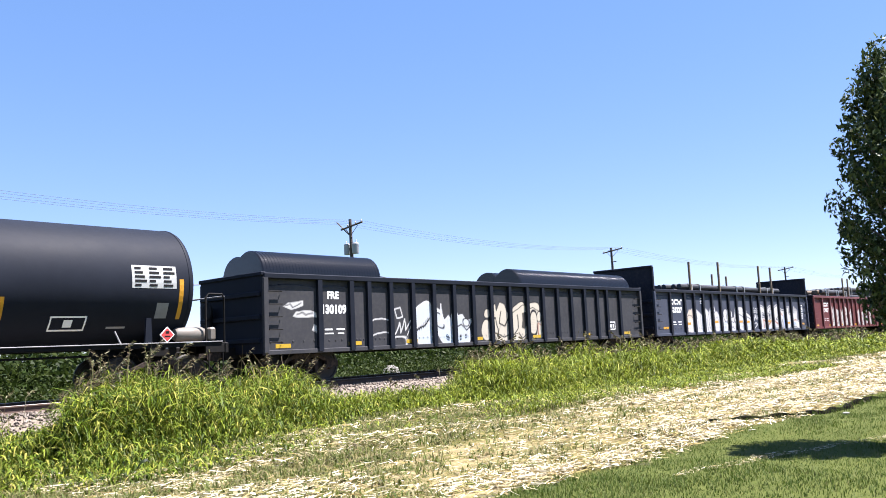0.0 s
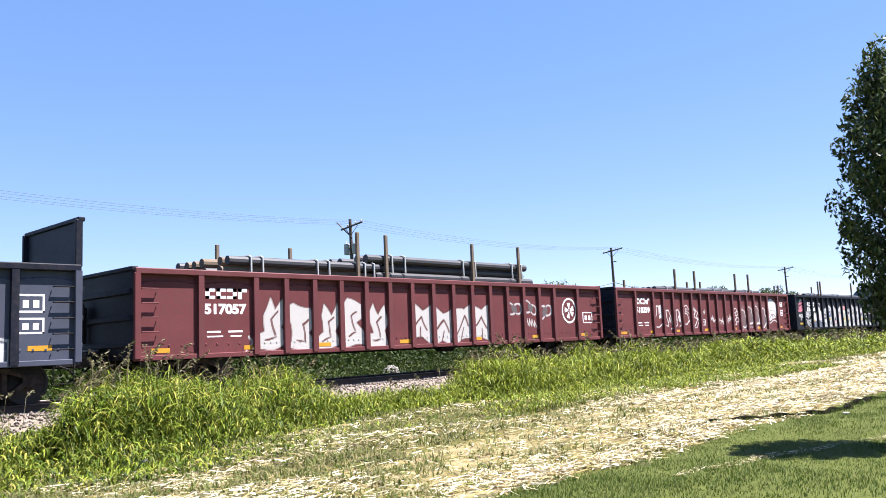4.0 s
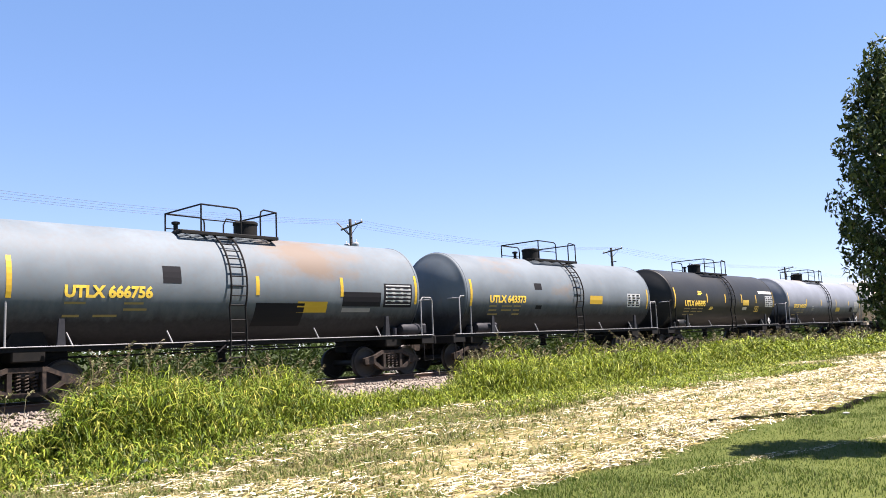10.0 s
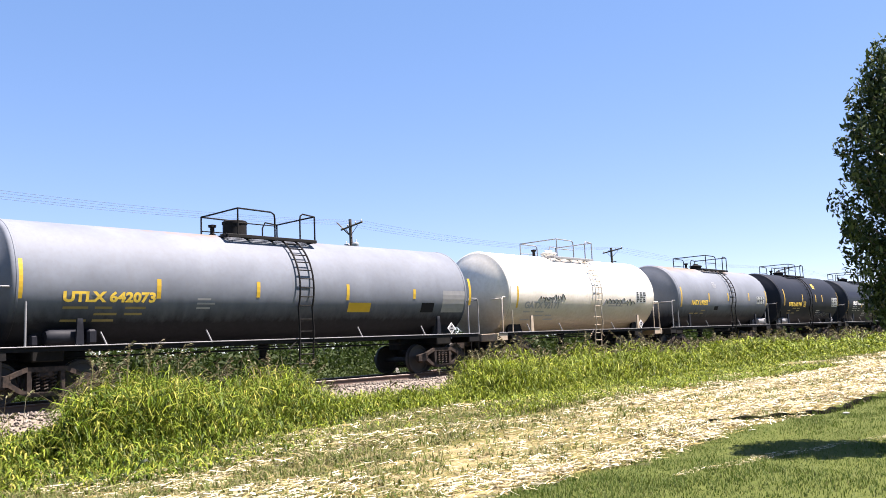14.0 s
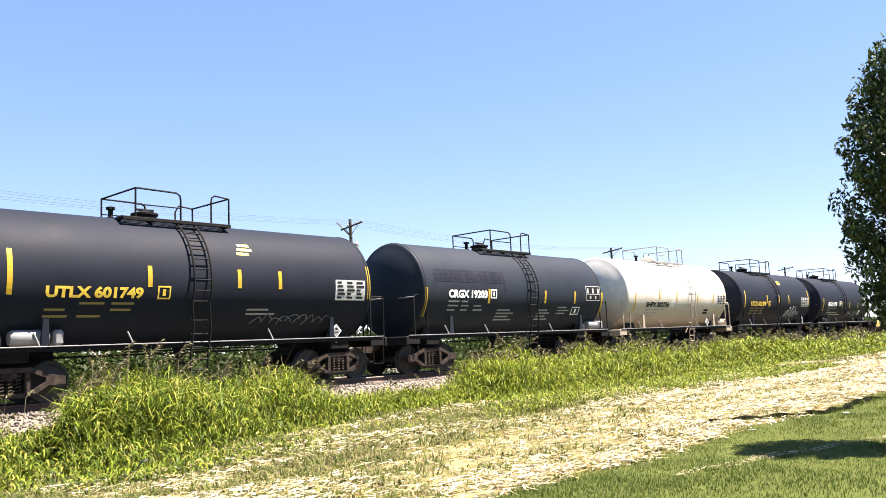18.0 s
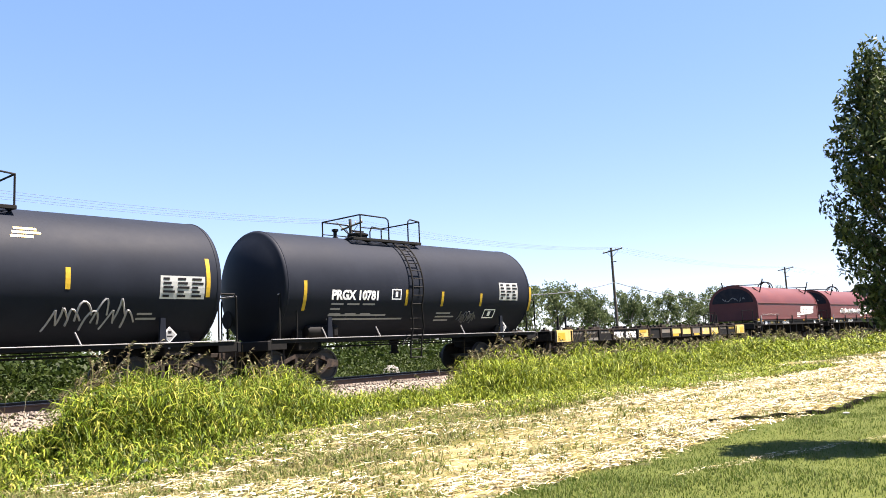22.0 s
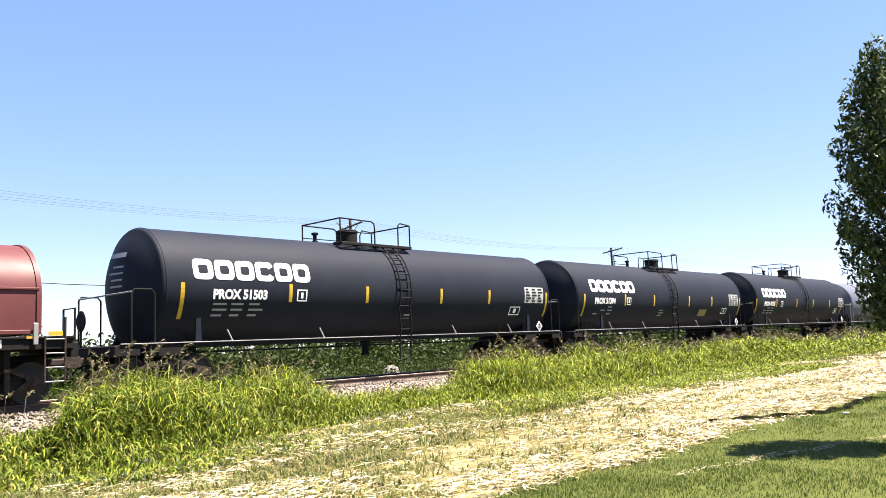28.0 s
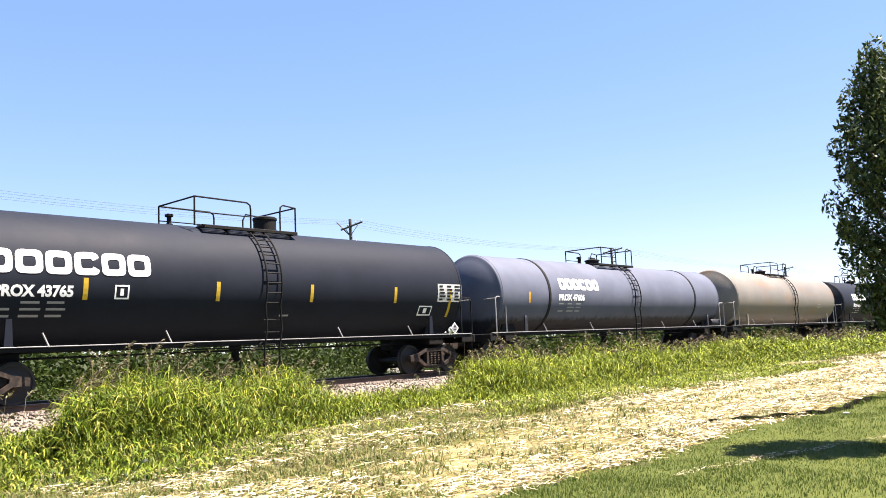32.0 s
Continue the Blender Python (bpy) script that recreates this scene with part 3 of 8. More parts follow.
def leafy_brush(name, clumps, area, low, high, n, leaf, label, seed):
    """Uneven bushes: overlapping clumps of small leaves, taller away from the line."""
    rng = np.random.default_rng(seed)
    x0, x1, y0, y1 = area
    u = rng.uniform(0, 1, clumps) ** 1.5
    x = x0 + (x1 - x0) * u
    y = rng.uniform(y0, y1, clumps)
    top = low + (high - low) * (y - y0) / (y1 - y0) * (0.5 + 0.8 * vnoise(x, y, 2.1, seed))
    r0 = rng.uniform(0.25, 0.5, clumps) * (0.6 + 0.5 * high) * (1 + 0.5 * u)
    c = np.stack([x, y, GZ + top * rng.uniform(0.35, 0.95, clumps)], 1)
    v, q = leaf_cloud(c, np.stack([r0 * 1.2, r0, r0 * 0.85], 1), n, leaf, rng, 1.0)
    far = np.repeat((1 + np.clip((v[::4, 0] - 25) / 40, 0, 2)), 4)
    mid = np.repeat((v[::4] + v[2::4]) / 2, 4, axis=0)
    v = mid + (v - mid) * far[:, None]
    v[:, 2] = np.maximum(v[:, 2], GZ)
    tagged(new(name, big_mesh(name, v, q, M["weed"])), label, "weeds", kind="stuff")


def build_verge():
    rng0 = np.random.default_rng(88)
    tall = lambda x, y: tall_height(x, y)
    dens = lambda x, y: np.clip(0.35 + vnoise(x, y, 0.8, 8), 0, 1) * (1 - 0.55 * gap(x, y) * (y > -4.0))
    near_end = lambda x, y: dens(x, y) * (x + rng0.normal(0, 1.2, len(x)) < 12.5)
    far_end = lambda x, y: dens(x, y) * (x + rng0.normal(0, 1.2, len(x)) >= 12.5)
    blades("tall_grass", 40000, (1.0, 34.0, -9.4, -2.7), tall, 0.020, M["tall"], "tall uncut green grass along the railway", 0.8, 21, near_end, fade=1.25)
    blades("tall_grass", 40000, (1.0, 34.0, -9.4, -2.7), tall, 0.020, M["tall_sunny"], "tall yellow-green grass along the railway", 0.8, 71, far_end, fade=1.25)
    leaves_on_stems("grass_leaves", 130000, (1.5, 34.0, -9.6, -2.6), 0.52, 0.024, M["tall"], "broad arching leaves of the tall grass", 41, near_end, 1.3)
    leaves_on_stems("grass_leaves", 120000, (1.5, 34.0, -9.2, -2.6), 0.50, 0.026, M["tall_sunny"], "broad arching yellow-green leaves of the tall grass", 73, far_end, 1.3)
    blades("tall_grass", 34000, (34.0, 150.0, -6.9, -2.6), tall, 0.020, M["tall_sunny"], "tall yellow-green grass along the railway", 0.8, 22, dens, fade=1.5)
    leaves_on_stems("grass_leaves", 60000, (34.0, 150.0, -6.9, -2.6), 0.55, 0.034, M["tall_sunny"], "broad arching yellow-green leaves of the tall grass", 42, dens, 1.5)
    seed_plumes(760, 51)
    blades("seeding_grass", 700, (1.0, 60.0, -4.4, -2.2), lambda x, y: tall_height(x, y) * 1.25 + 0.10, 0.026, M["seed"], "brownish seed heads standing above the tall grass", 0.75, 23, lambda x, y: (1 - gap(x, y)) * 0.9, fade=1.4)
    low = lambda x, y: 0.06 + 0.13 * vnoise(x, y, 0.35, 5)
    blades("meadow_grass", 210000, (3.0, 40.0, -13.9, -5.9), low, 0.019, M["meadow"], "short mown meadow grass, green mixed with straw colour", 2.0, 24, lambda x, y: np.clip((y - straw_top(x) + 0.9) / 1.6, 0.26, 1) * np.clip(vnoise(x, y, 0.28, 29) * 1.9 - 0.35, 0.08, 1), fade=1.3)
    blades("meadow_grass", 26000, (40.0, 140.0, -10.6, -5.9), low, 0.02, M["meadow"], "short mown meadow grass, green mixed with straw colour", 0.9, 25, None, fade=1.4)
    blades("lawn_grass", 170000, (3.5, 26.0, -18.2, -14.0), lambda x, y: 0.04 + 0.045 * vnoise(x, y, 0.6, 6), 0.007, M["lawn"], "closely mown green lawn", 0.9, 26, lambda x, y: np.clip((x - 3.5) / 3.0, 0, 1) * np.clip((y + 18.2) / 1.6, 0, 1) * (0.30 + 0.7 * vnoise(x, y, 0.35, 9)) * np.clip((-13.85 - y + 0.5 * (vnoise(x, y, 0.5, 17) - 0.6) - 0.04 * np.clip(x - 12, 0, 9)) * 3, 0, 1), fade=1.5)
    blades("lawn_grass", 40000, (-14.0, 30.0, -30.0, -14.25), lambda x, y: 0.04 + 0.05 * vnoise(x, y, 0.6, 6), 0.012, M["lawn"], "closely mown green lawn", 0.9, 36, None)
    leafy_brush("trackside_weeds", 1500, (5.0, 120.0, 2.7, 5.2), 0.40, 1.05, 72000, 0.055, "leafy green weeds on the far side of the track", 61)
    leafy_brush("roadside_brush", 1700, (5.0, 190.0, 5.0, 13.0), 1.3, 2.35, 110000, 0.12, "dense green brush beyond the track", 62)
    # loose cut straw, lying flat in rough rows
    rng = np.random.default_rng(31)
    n = 300000
    x = 4.0 + 70 * rng.uniform(0, 1, n) ** 1.45
    y = rng.uniform(-14.4, -6.9, n)
    rowd = 0.65 * vnoise(x * 0.22, y * 1.3, 1.0, 12) + 0.35 * vnoise(x * 0.8, y * 2.6, 1.0, 15)
    edge = np.clip((straw_top(x) - y) / 1.6, 0.2, 1) * np.clip((y + 14.15 + 0.5 * vnoise(x, y, 0.9, 14)) * 3, 0, 1)
    keep = rng.uniform(0, 1, n) < np.clip((rowd - 0.36) * 5.0, 0.22, 1) * edge
    x, y, rowd = x[keep], y[keep], rowd[keep]
    n = len(x)
    z = np.array([ground_height(a, b) for a, b in zip(x, y)]) + 0.01 + rng.uniform(0, 1, n) * (0.03 + 0.22 * np.clip(rowd - 0.35, 0, 1))
    a = rng.normal(-0.1, 0.75, n)
    ln = rng.uniform(0.05, 0.19, n) * (1 + np.clip((x - 12) / 20, 0, 1.2))
    w = rng.uniform(0.006, 0.018, n) * (1 + np.clip((x - 9) / 14, 0, 3))
    d = np.stack([np.cos(a), np.sin(a), rng.normal(0, 0.16, n)], 1) * ln[:, None] / 2
    s = np.stack([-np.sin(a), np.cos(a), rng.normal(0, 0.4, n)], 1) * w[:, None] / 2
    p = np.stack([x, y, z], 1)
    v = np.stack([p - d - s, p - d + s, p + d + s, p + d - s], 1).reshape(-1, 3)
    me = big_mesh("cut_straw", v, np.arange(n)[:, None] * 4 + np.array([[0, 1, 2, 3]]), M["straw"])
    tagged(new("cut_straw", me), "dry pale yellow cuttings lying in rows", "straw", kind="stuff")


def straw_wisps():
    rng = np.random.default_rng(32)
    n = 1500
    u = rng.uniform(0, 1, n)
    x = 8.2 + 5.2 * u
    y = -15.2 - 0.2 * u - 1.3 * u ** 2 + rng.normal(0, 0.05, n) + 0.04 * np.sin(u * 21)
    keep = rng.uniform(0, 1, n) < vnoise(x, y, 0.5, 19)
    x, y = x[keep], y[keep]
    n = len(x)
    z = np.array([ground_height(a, b) for a, b in zip(x, y)]) + rng.uniform(0.01, 0.05, n)
    a = rng.normal(-0.15, 0.5, n)
    ln, w = rng.uniform(0.03, 0.08, n), rng.uniform(0.003, 0.006, n)
    d = np.stack([np.cos(a), np.sin(a), rng.normal(0, 0.1, n)], 1) * ln[:, None] / 2
    s = np.stack([-np.sin(a), np.cos(a), rng.normal(0, 0.3, n)], 1) * w[:, None] / 2
    p = np.stack([x, y, z], 1)
    v = np.stack([p - d - s, p - d + s, p + d + s, p + d - s], 1).reshape(-1, 3)
    me = big_mesh("straw_wisps", v, np.arange(n)[:, None] * 4 + np.array([[0, 1, 2, 3]]), M["straw"])
    tagged(new("straw_wisps", me), "thin line of dry cuttings left across the lawn", "straw", kind="stuff")


# ---- trees ----
def leaf_cloud(centres, radii, n, size, rng, flat=0.8):
    """Leaf quads scattered through ellipsoid clumps."""
    k = rng.integers(0, len(centres), n)
    d = rng.normal(0, 1, (n, 3))
    d /= np.linalg.norm(d, axis=1)[:, None]
    r0 = rng.uniform(0.25, 1.0, n) ** 0.5
    c = centres[k] + d * r0[:, None] * radii[k] * np.array([1, 1, flat])
    a = rng.normal(0, 1, (n, 3))
    a /= np.linalg.norm(a, axis=1)[:, None]
    b = np.cross(a, rng.normal(0, 1, (n, 3)))
    b /= np.linalg.norm(b, axis=1)[:, None]
    s = (size * rng.uniform(0.6, 1.3, n))[:, None]
    v = np.stack([c - a * s, c + b * s * 0.42, c + a * s, c - b * s * 0.42], 1).reshape(-1, 3)
    return v, np.arange(n)[:, None] * 4 + np.array([[0, 1, 2, 3]])


def limb(g, p, d, ln, rad, depth, rng, tips):
    pts, taper = [p], [rad]
    q = Vector(p)
    d = Vector(d).normalized()
    for i in range(4):
        d = (d + Vector(rng.normal(0, 0.12, 3)) + Vector((0, 0, 0.05))).normalized()
        q = q + d * ln / 4
        pts.append(q.copy())
        taper.append(rad * (1 - 0.2 * (i + 1)))
    g.tube(pts, rad, 7 if depth else 10, taper)
    tips.append(tuple(q))
    if depth < 2:
        for i in range(4 if depth == 0 else 3):
            f = 0.35 + 0.6 * rng.uniform()
            s = pts[int(f * 4)]
            e = (d * 0.75 + Vector(rng.normal(0, 0.62, 3))).normalized()
            limb(g, s, e, ln * rng.uniform(0.4, 0.62), rad * 0.45, depth + 1, rng, tips)


def build_lawn_edge():
    """A ragged dark strip, a shadow painted where the lawn meets the dry cuttings, and pale stones by it."""
    rng = np.random.default_rng(77)
    line = lambda u: (11.9 + 7.3 * u, float(np.interp(u, [0, 0.22, 0.36, 0.48, 0.7, 1.0], [-13.48, -13.57, -13.98, -14.36, -14.33, -14.5])) + 0.06 * math.sin(u * 17) + 0.03 * math.sin(u * 43 + 1))
    g = Geo()
    rings = []
    for i in range(160):
        u = i / 159
        x, y = line(u)
        w = (0.05 + 0.08 * (0.5 + 0.5 * math.sin(u * 31)) * (0.5 + 0.5 * math.sin(u * 73 + 2))) * min(1.0, u * 6 + 0.1, (1 - u) * 9 + 0.1)
        z = ground_height(x, y) + 0.010
        ridge = 0.07 * min(1.0, u * 8, (1 - u) * 8) * (0.75 + 0.25 * math.sin(u * 57))
        rings.append([(x, y - w, z - 0.02), (x, y - 0.6 * w, z + ridge), (x, y + 0.4 * w, z + 1.1 * ridge), (x, y + w, z - 0.02)])
    g.rings(rings, close=False, caps=False)
    tagged(new("shadow_strip", g.mesh("shadow_strip", M["soil"])), "thin dark strip painted for a shadow at the edge of the lawn", "soil", kind="structure")
    n = 500
    u = rng.uniform(0, 1, n)
    px = 11.9 + 7.3 * u
    py = np.array([line(k)[1] for k in u]) - np.abs(rng.normal(0, 0.11, n)) - 0.02
    hh = rng.uniform(0.05, 0.15, n)
    aa = rng.uniform(0, 6.28, n)
    base = np.stack([px, py, np.array([ground_height(a, b) for a, b in zip(px, py)])], 1)
    side = np.stack([np.cos(aa), np.sin(aa), 0 * aa], 1) * 0.006
    tip = base + np.stack([np.sin(aa) * hh * 0.5, np.cos(aa) * hh * 0.5, hh], 1)
    v = np.stack([base - side, base + side, tip], 1).reshape(-1, 3)
    me = big_mesh("edge_tufts", v, np.zeros((0, 4), int), M["lawn"], np.arange(n)[:, None] * 3 + np.array([[0, 1, 2]]))
    tagged(new("edge_tufts", me), "ragged uncut tufts along the edge of the lawn", "grass", kind="stuff")
    x, y, size = 15.6, -14.75, 0.075
    v = [(size * math.cos(a) * rng.uniform(0.8, 1.2), size * 0.8 * math.sin(a) * rng.uniform(0.8, 1.2), z * 0.6) for z in (0.0, 0.07) for a in [k * 0.785 for k in range(8)]] + [(0, 0, 0.06)]
    f = [(k, (k + 1) % 8, 8 + (k + 1) % 8, 8 + k) for k in range(8)] + [(8 + k, 8 + (k + 1) % 8, 16) for k in range(8)]
    ob = new("white_rock", Geo().add(v, f).mesh("white_rock", M["concrete"]))
    ob.matrix_basis = Matrix.Translation((x, y, ground_height(x, y) - 0.01))
    tagged(ob, "small pale rock lying on the lawn", "rock")
    g = Geo()
    rg = np.random.default_rng(91)
    rings = []
    for z, r0 in ((0.0, 0.34), (0.3, 0.40), (0.6, 0.42), (0.85, 0.36), (0.98, 0.20)):
        rings.append([(r0 * 1.15 * math.cos(a) * rg.uniform(0.75, 1.2), r0 * 0.7 * math.sin(a) * rg.uniform(0.75, 1.2), z * 1.1 + rg.uniform(-0.07, 0.07)) for a in [k * math.pi / 5 for k in range(10)]])
    g.rings(rings)
    ob = new("pale_boulder", g.mesh("pale_boulder", M["concrete"], False))
    ob.matrix_basis = Matrix.LocRotScale((22.3, 4.0, GZ - 0.02), None, (0.9, 0.9, 0.72))
    tagged(ob, "pale rough boulder among the weeds beyond the track", "boulder")


def shade_tree(spot, seed, tall=1.0, slim=1.0):
    """A lawn tree: upright oval crown of small leaves on a slender trunk."""
    rng = np.random.default_rng(seed)
    tree = thing("lawn_tree", Matrix.LocRotScale((*spot, GZ), None, (slim, slim, tall)), "young upright leafy tree with dark green foliage on the lawn", "tree")
    g = Geo()
    trunk = [(0, 0, -0.1), (0.02, 0.01, 0.6), (0.0, 0.03, 1.5), (0.05, 0.0, 2.6), (0.02, 0.04, 4.0), (0.0, 0.0, 5.6), (0.05, 0.02, 6.6)]
    g.tube(trunk, 0.11, 12, [0.16, 0.12, 0.11, 0.09, 0.065, 0.035, 0.012])
    part("trunk", g, M["bark"], tree, "slender grey-brown trunk")
    cs, rs = [], []
    for i in range(64):
        f = i / 63
        z = 2.2 + 4.3 * f
        prof = 1.12 * float(np.interp(f, [0, 0.2, 0.42, 0.6, 0.8, 0.93, 1.0], [0.52, 0.86, 1.0, 0.94, 0.66, 0.36, 0.1]))
        a = i * 2.399 + rng.uniform(-0.3, 0.3)
        s = Vector((0.02, 0.02, max(0.9, z - 0.85)))
        e = Vector((prof * math.cos(a), prof * math.sin(a), z + rng.uniform(-0.15, 0.2)))
        m1 = s.lerp(e, 0.5) + Vector((0, 0, -0.06))
        part("branch", Geo().tube([s, m1, e], 0.02, 6, [0.028, 0.018, 0.007]), M["bark"], tree)
        for w in (0.45, 0.75, 1.0):
            p = s.lerp(e, w)
            cs.append(tuple(p))
            r0 = 0.27 * rng.uniform(0.7, 1.25)
            rs.append((r0, r0, r0 * 1.15))
    v, q = leaf_cloud(np.array(cs), np.array(rs), 20000, 0.062, rng, 1.0)
    crown = part("crown", big_mesh("crown", v, q, M["leaf"]), None, tree, "dense crown of small dark green leaves")
    ring = Geo()
    ring.turned([(0.02, 0.06), (0.35, 0.07), (0.62, 0.03), (0.72, -0.03)], (0, 0, 0.0), "z", 22)
    part("mulch_ring", ring, M["mulch"], tree, "dark bark mulch round the trunk")
    return tree


def far_tree_meshes():
    out = []
    for s in range(3):
        rng = np.random.default_rng(40 + s)
        g, tips = Geo(), []
        g.tube([(0, 0, -0.3), (0.1, 0, 1.2), (0.0, 0.1, 2.6)], 0.2, 9, [0.26, 0.2, 0.17])
        for i in range(6):
            a = i * 1.05 + rng.uniform(-0.3, 0.3)
            limb(g, (0, 0.05, 1.6 + 0.2 * i), (math.cos(a), math.sin(a), 1.1), 2.6, 0.1, 1, rng, tips)
        cs = np.array(tips + [(rng.normal(0, 1.3), rng.normal(0, 1.3), rng.uniform(2.6, 6.4)) for _ in range(26)])
        rs = np.repeat(rng.uniform(0.5, 1.05, len(cs))[:, None], 3, 1)
        v, q = leaf_cloud(cs, rs, 4400, 0.17, rng)
        out.append((g.mesh("trunk", M["bark"]), big_mesh("crown", v, q, M["far_leaf"])))
    return out


def build_far_trees():
    kinds = far_tree_meshes()
    rng = random.Random(8)
    for x, y, h in FAR_TREES:
        k = rng.randrange(3)
        s = h / 7.0
        t = thing("background_tree", Matrix.LocRotScale((x, y, GZ - 0.2), Euler((0, 0, rng.uniform(0, 6.28))), (s * rng.uniform(0.62, 0.95), s * rng.uniform(0.62, 0.95), s)), "leafy green tree far behind the railway", "tree", "distant trees")
        part("trunk", kinds[k][0], None, t)
        part("crown", kinds[k][1], None, t)


# ---- power line ----
POLES = [(2.0, 28.0), (41.6, 28.0), (80.5, 28.0), (134.1, 28.0), (186.0, 28.0)]


def build_power_line():
    arms = []
    for i, (x, y) in enumerate(POLES):
        top = 10.9
        p = thing("utility_pole", (x, y, 0), "weathered timber power pole with a crossarm" + (" and two transformers" if i == 1 else ""), "utility pole", "power poles")
        lean = (-0.28, 0.0)
        part("pole_shaft", Geo().tube([(0, 0, GZ - 0.3), (lean[0] * 0.5, 0, 5.5), (lean[0], 0, top)], 0.15, 12, [0.19, 0.16, 0.12]), M["pole"], p)
        za = top - (0.55 if i == 1 else 0.35)
        part("crossarm", Geo().tube([(lean[0], 1.09, za - 0.16), (lean[0], -1.41, za + 0.16)], 0.075, 8), M["pole"], p)
        for s in (-1, 1):
            part("brace", Geo().tube([(lean[0], -0.12 + s * 0.75, za - 0.05), (lean[0], 0, za - 0.75)], 0.025, 6), M["bar"], p)
        for k in (-1.15, -0.45, 0.45, 1.15):
            part("insulator", Geo().turned([(0.02, 0.0), (0.045, 0.04), (0.03, 0.08), (0.055, 0.11), (0.035, 0.16), (0.02, 0.19)], (lean[0], -0.16 + k, za + 0.06 - 0.128 * k), "z", 10), M["glass_ins"], p)
        if i == 1:
            for s in (-1, 1):
                c = (lean[0] * 0.8, s * 0.48, top - 2.75)
                can = part("transformer", Geo().turned([(0.02, -0.02), (0.24, 0.0), (0.26, 0.06), (0.26, 0.72), (0.27, 0.76), (0.22, 0.86), (0.03, 0.9)], c, "z", 20), M["can"], p, "grey cylindrical transformer can")
                part("bushing", Geo().turned([(0.03, 0), (0.05, 0.05), (0.03, 0.1), (0.05, 0.15), (0.02, 0.24)], (c[0], c[1] + s * 0.1, c[2] + 0.86), "z", 8), M["glass_ins"], can)
            part("bracket", Geo().box((lean[0] * 0.8, 0, top - 2.3), (0.10, 1.0, 0.10), 0.01), M["bar"], p)
            part("diagonal_arm", Geo().tube([(lean[0], -0.16, za - 0.9), (lean[0], 1.6, za + 0.5)], 0.05, 6), M["pole"], p)
        else:
            part("lower_bracket", Geo().box((lean[0] * 0.8, -0.2, top - 1.6), (0.08, 0.7, 0.08), 0.01), M["bar"], p)
        arms.append([(x + lean[0], y - 0.16 + k, za + 0.27) for k in (-1.15, -0.45, 0.45, 1.15)] + [(x + lean[0] * 0.6, y - 0.1, top - 3.95)])
    for a, b in zip(arms, arms[1:]):
        for k, (p, q) in enumerate(zip(a, b)):
            sag = 0.7 if k < 4 else 1.7
            pts = [tuple(Vector(p).lerp(Vector(q), i / 20) - Vector((0, 0, sag * 4 * (i / 20) * (1 - i / 20)))) for i in range(21)]
            w = new("power_wire", Geo().tube(pts, 0.008 if k < 4 else 0.036, 5).mesh("power_wire", M["wire"]))
            tagged(w, "thin dark overhead wire sagging between poles", "power wire", "overhead wires")


# ---- running gear shared by all cars ----
WHEEL_R = 0.457
SIDE_FRAME = [(-1.14, 0.46), (-1.14, 0.58), (-1.02, 0.66), (-0.72, 0.66), (-0.45, 0.80), (0.45, 0.80), (0.72, 0.66), (1.02, 0.66), (1.14, 0.58), (1.14, 0.46), (1.04, 0.40), (0.76, 0.42), (0.56, 0.26), (0.30, 0.17), (-0.30, 0.17), (-0.56, 0.26), (-0.76, 0.42), (-1.04, 0.40)]


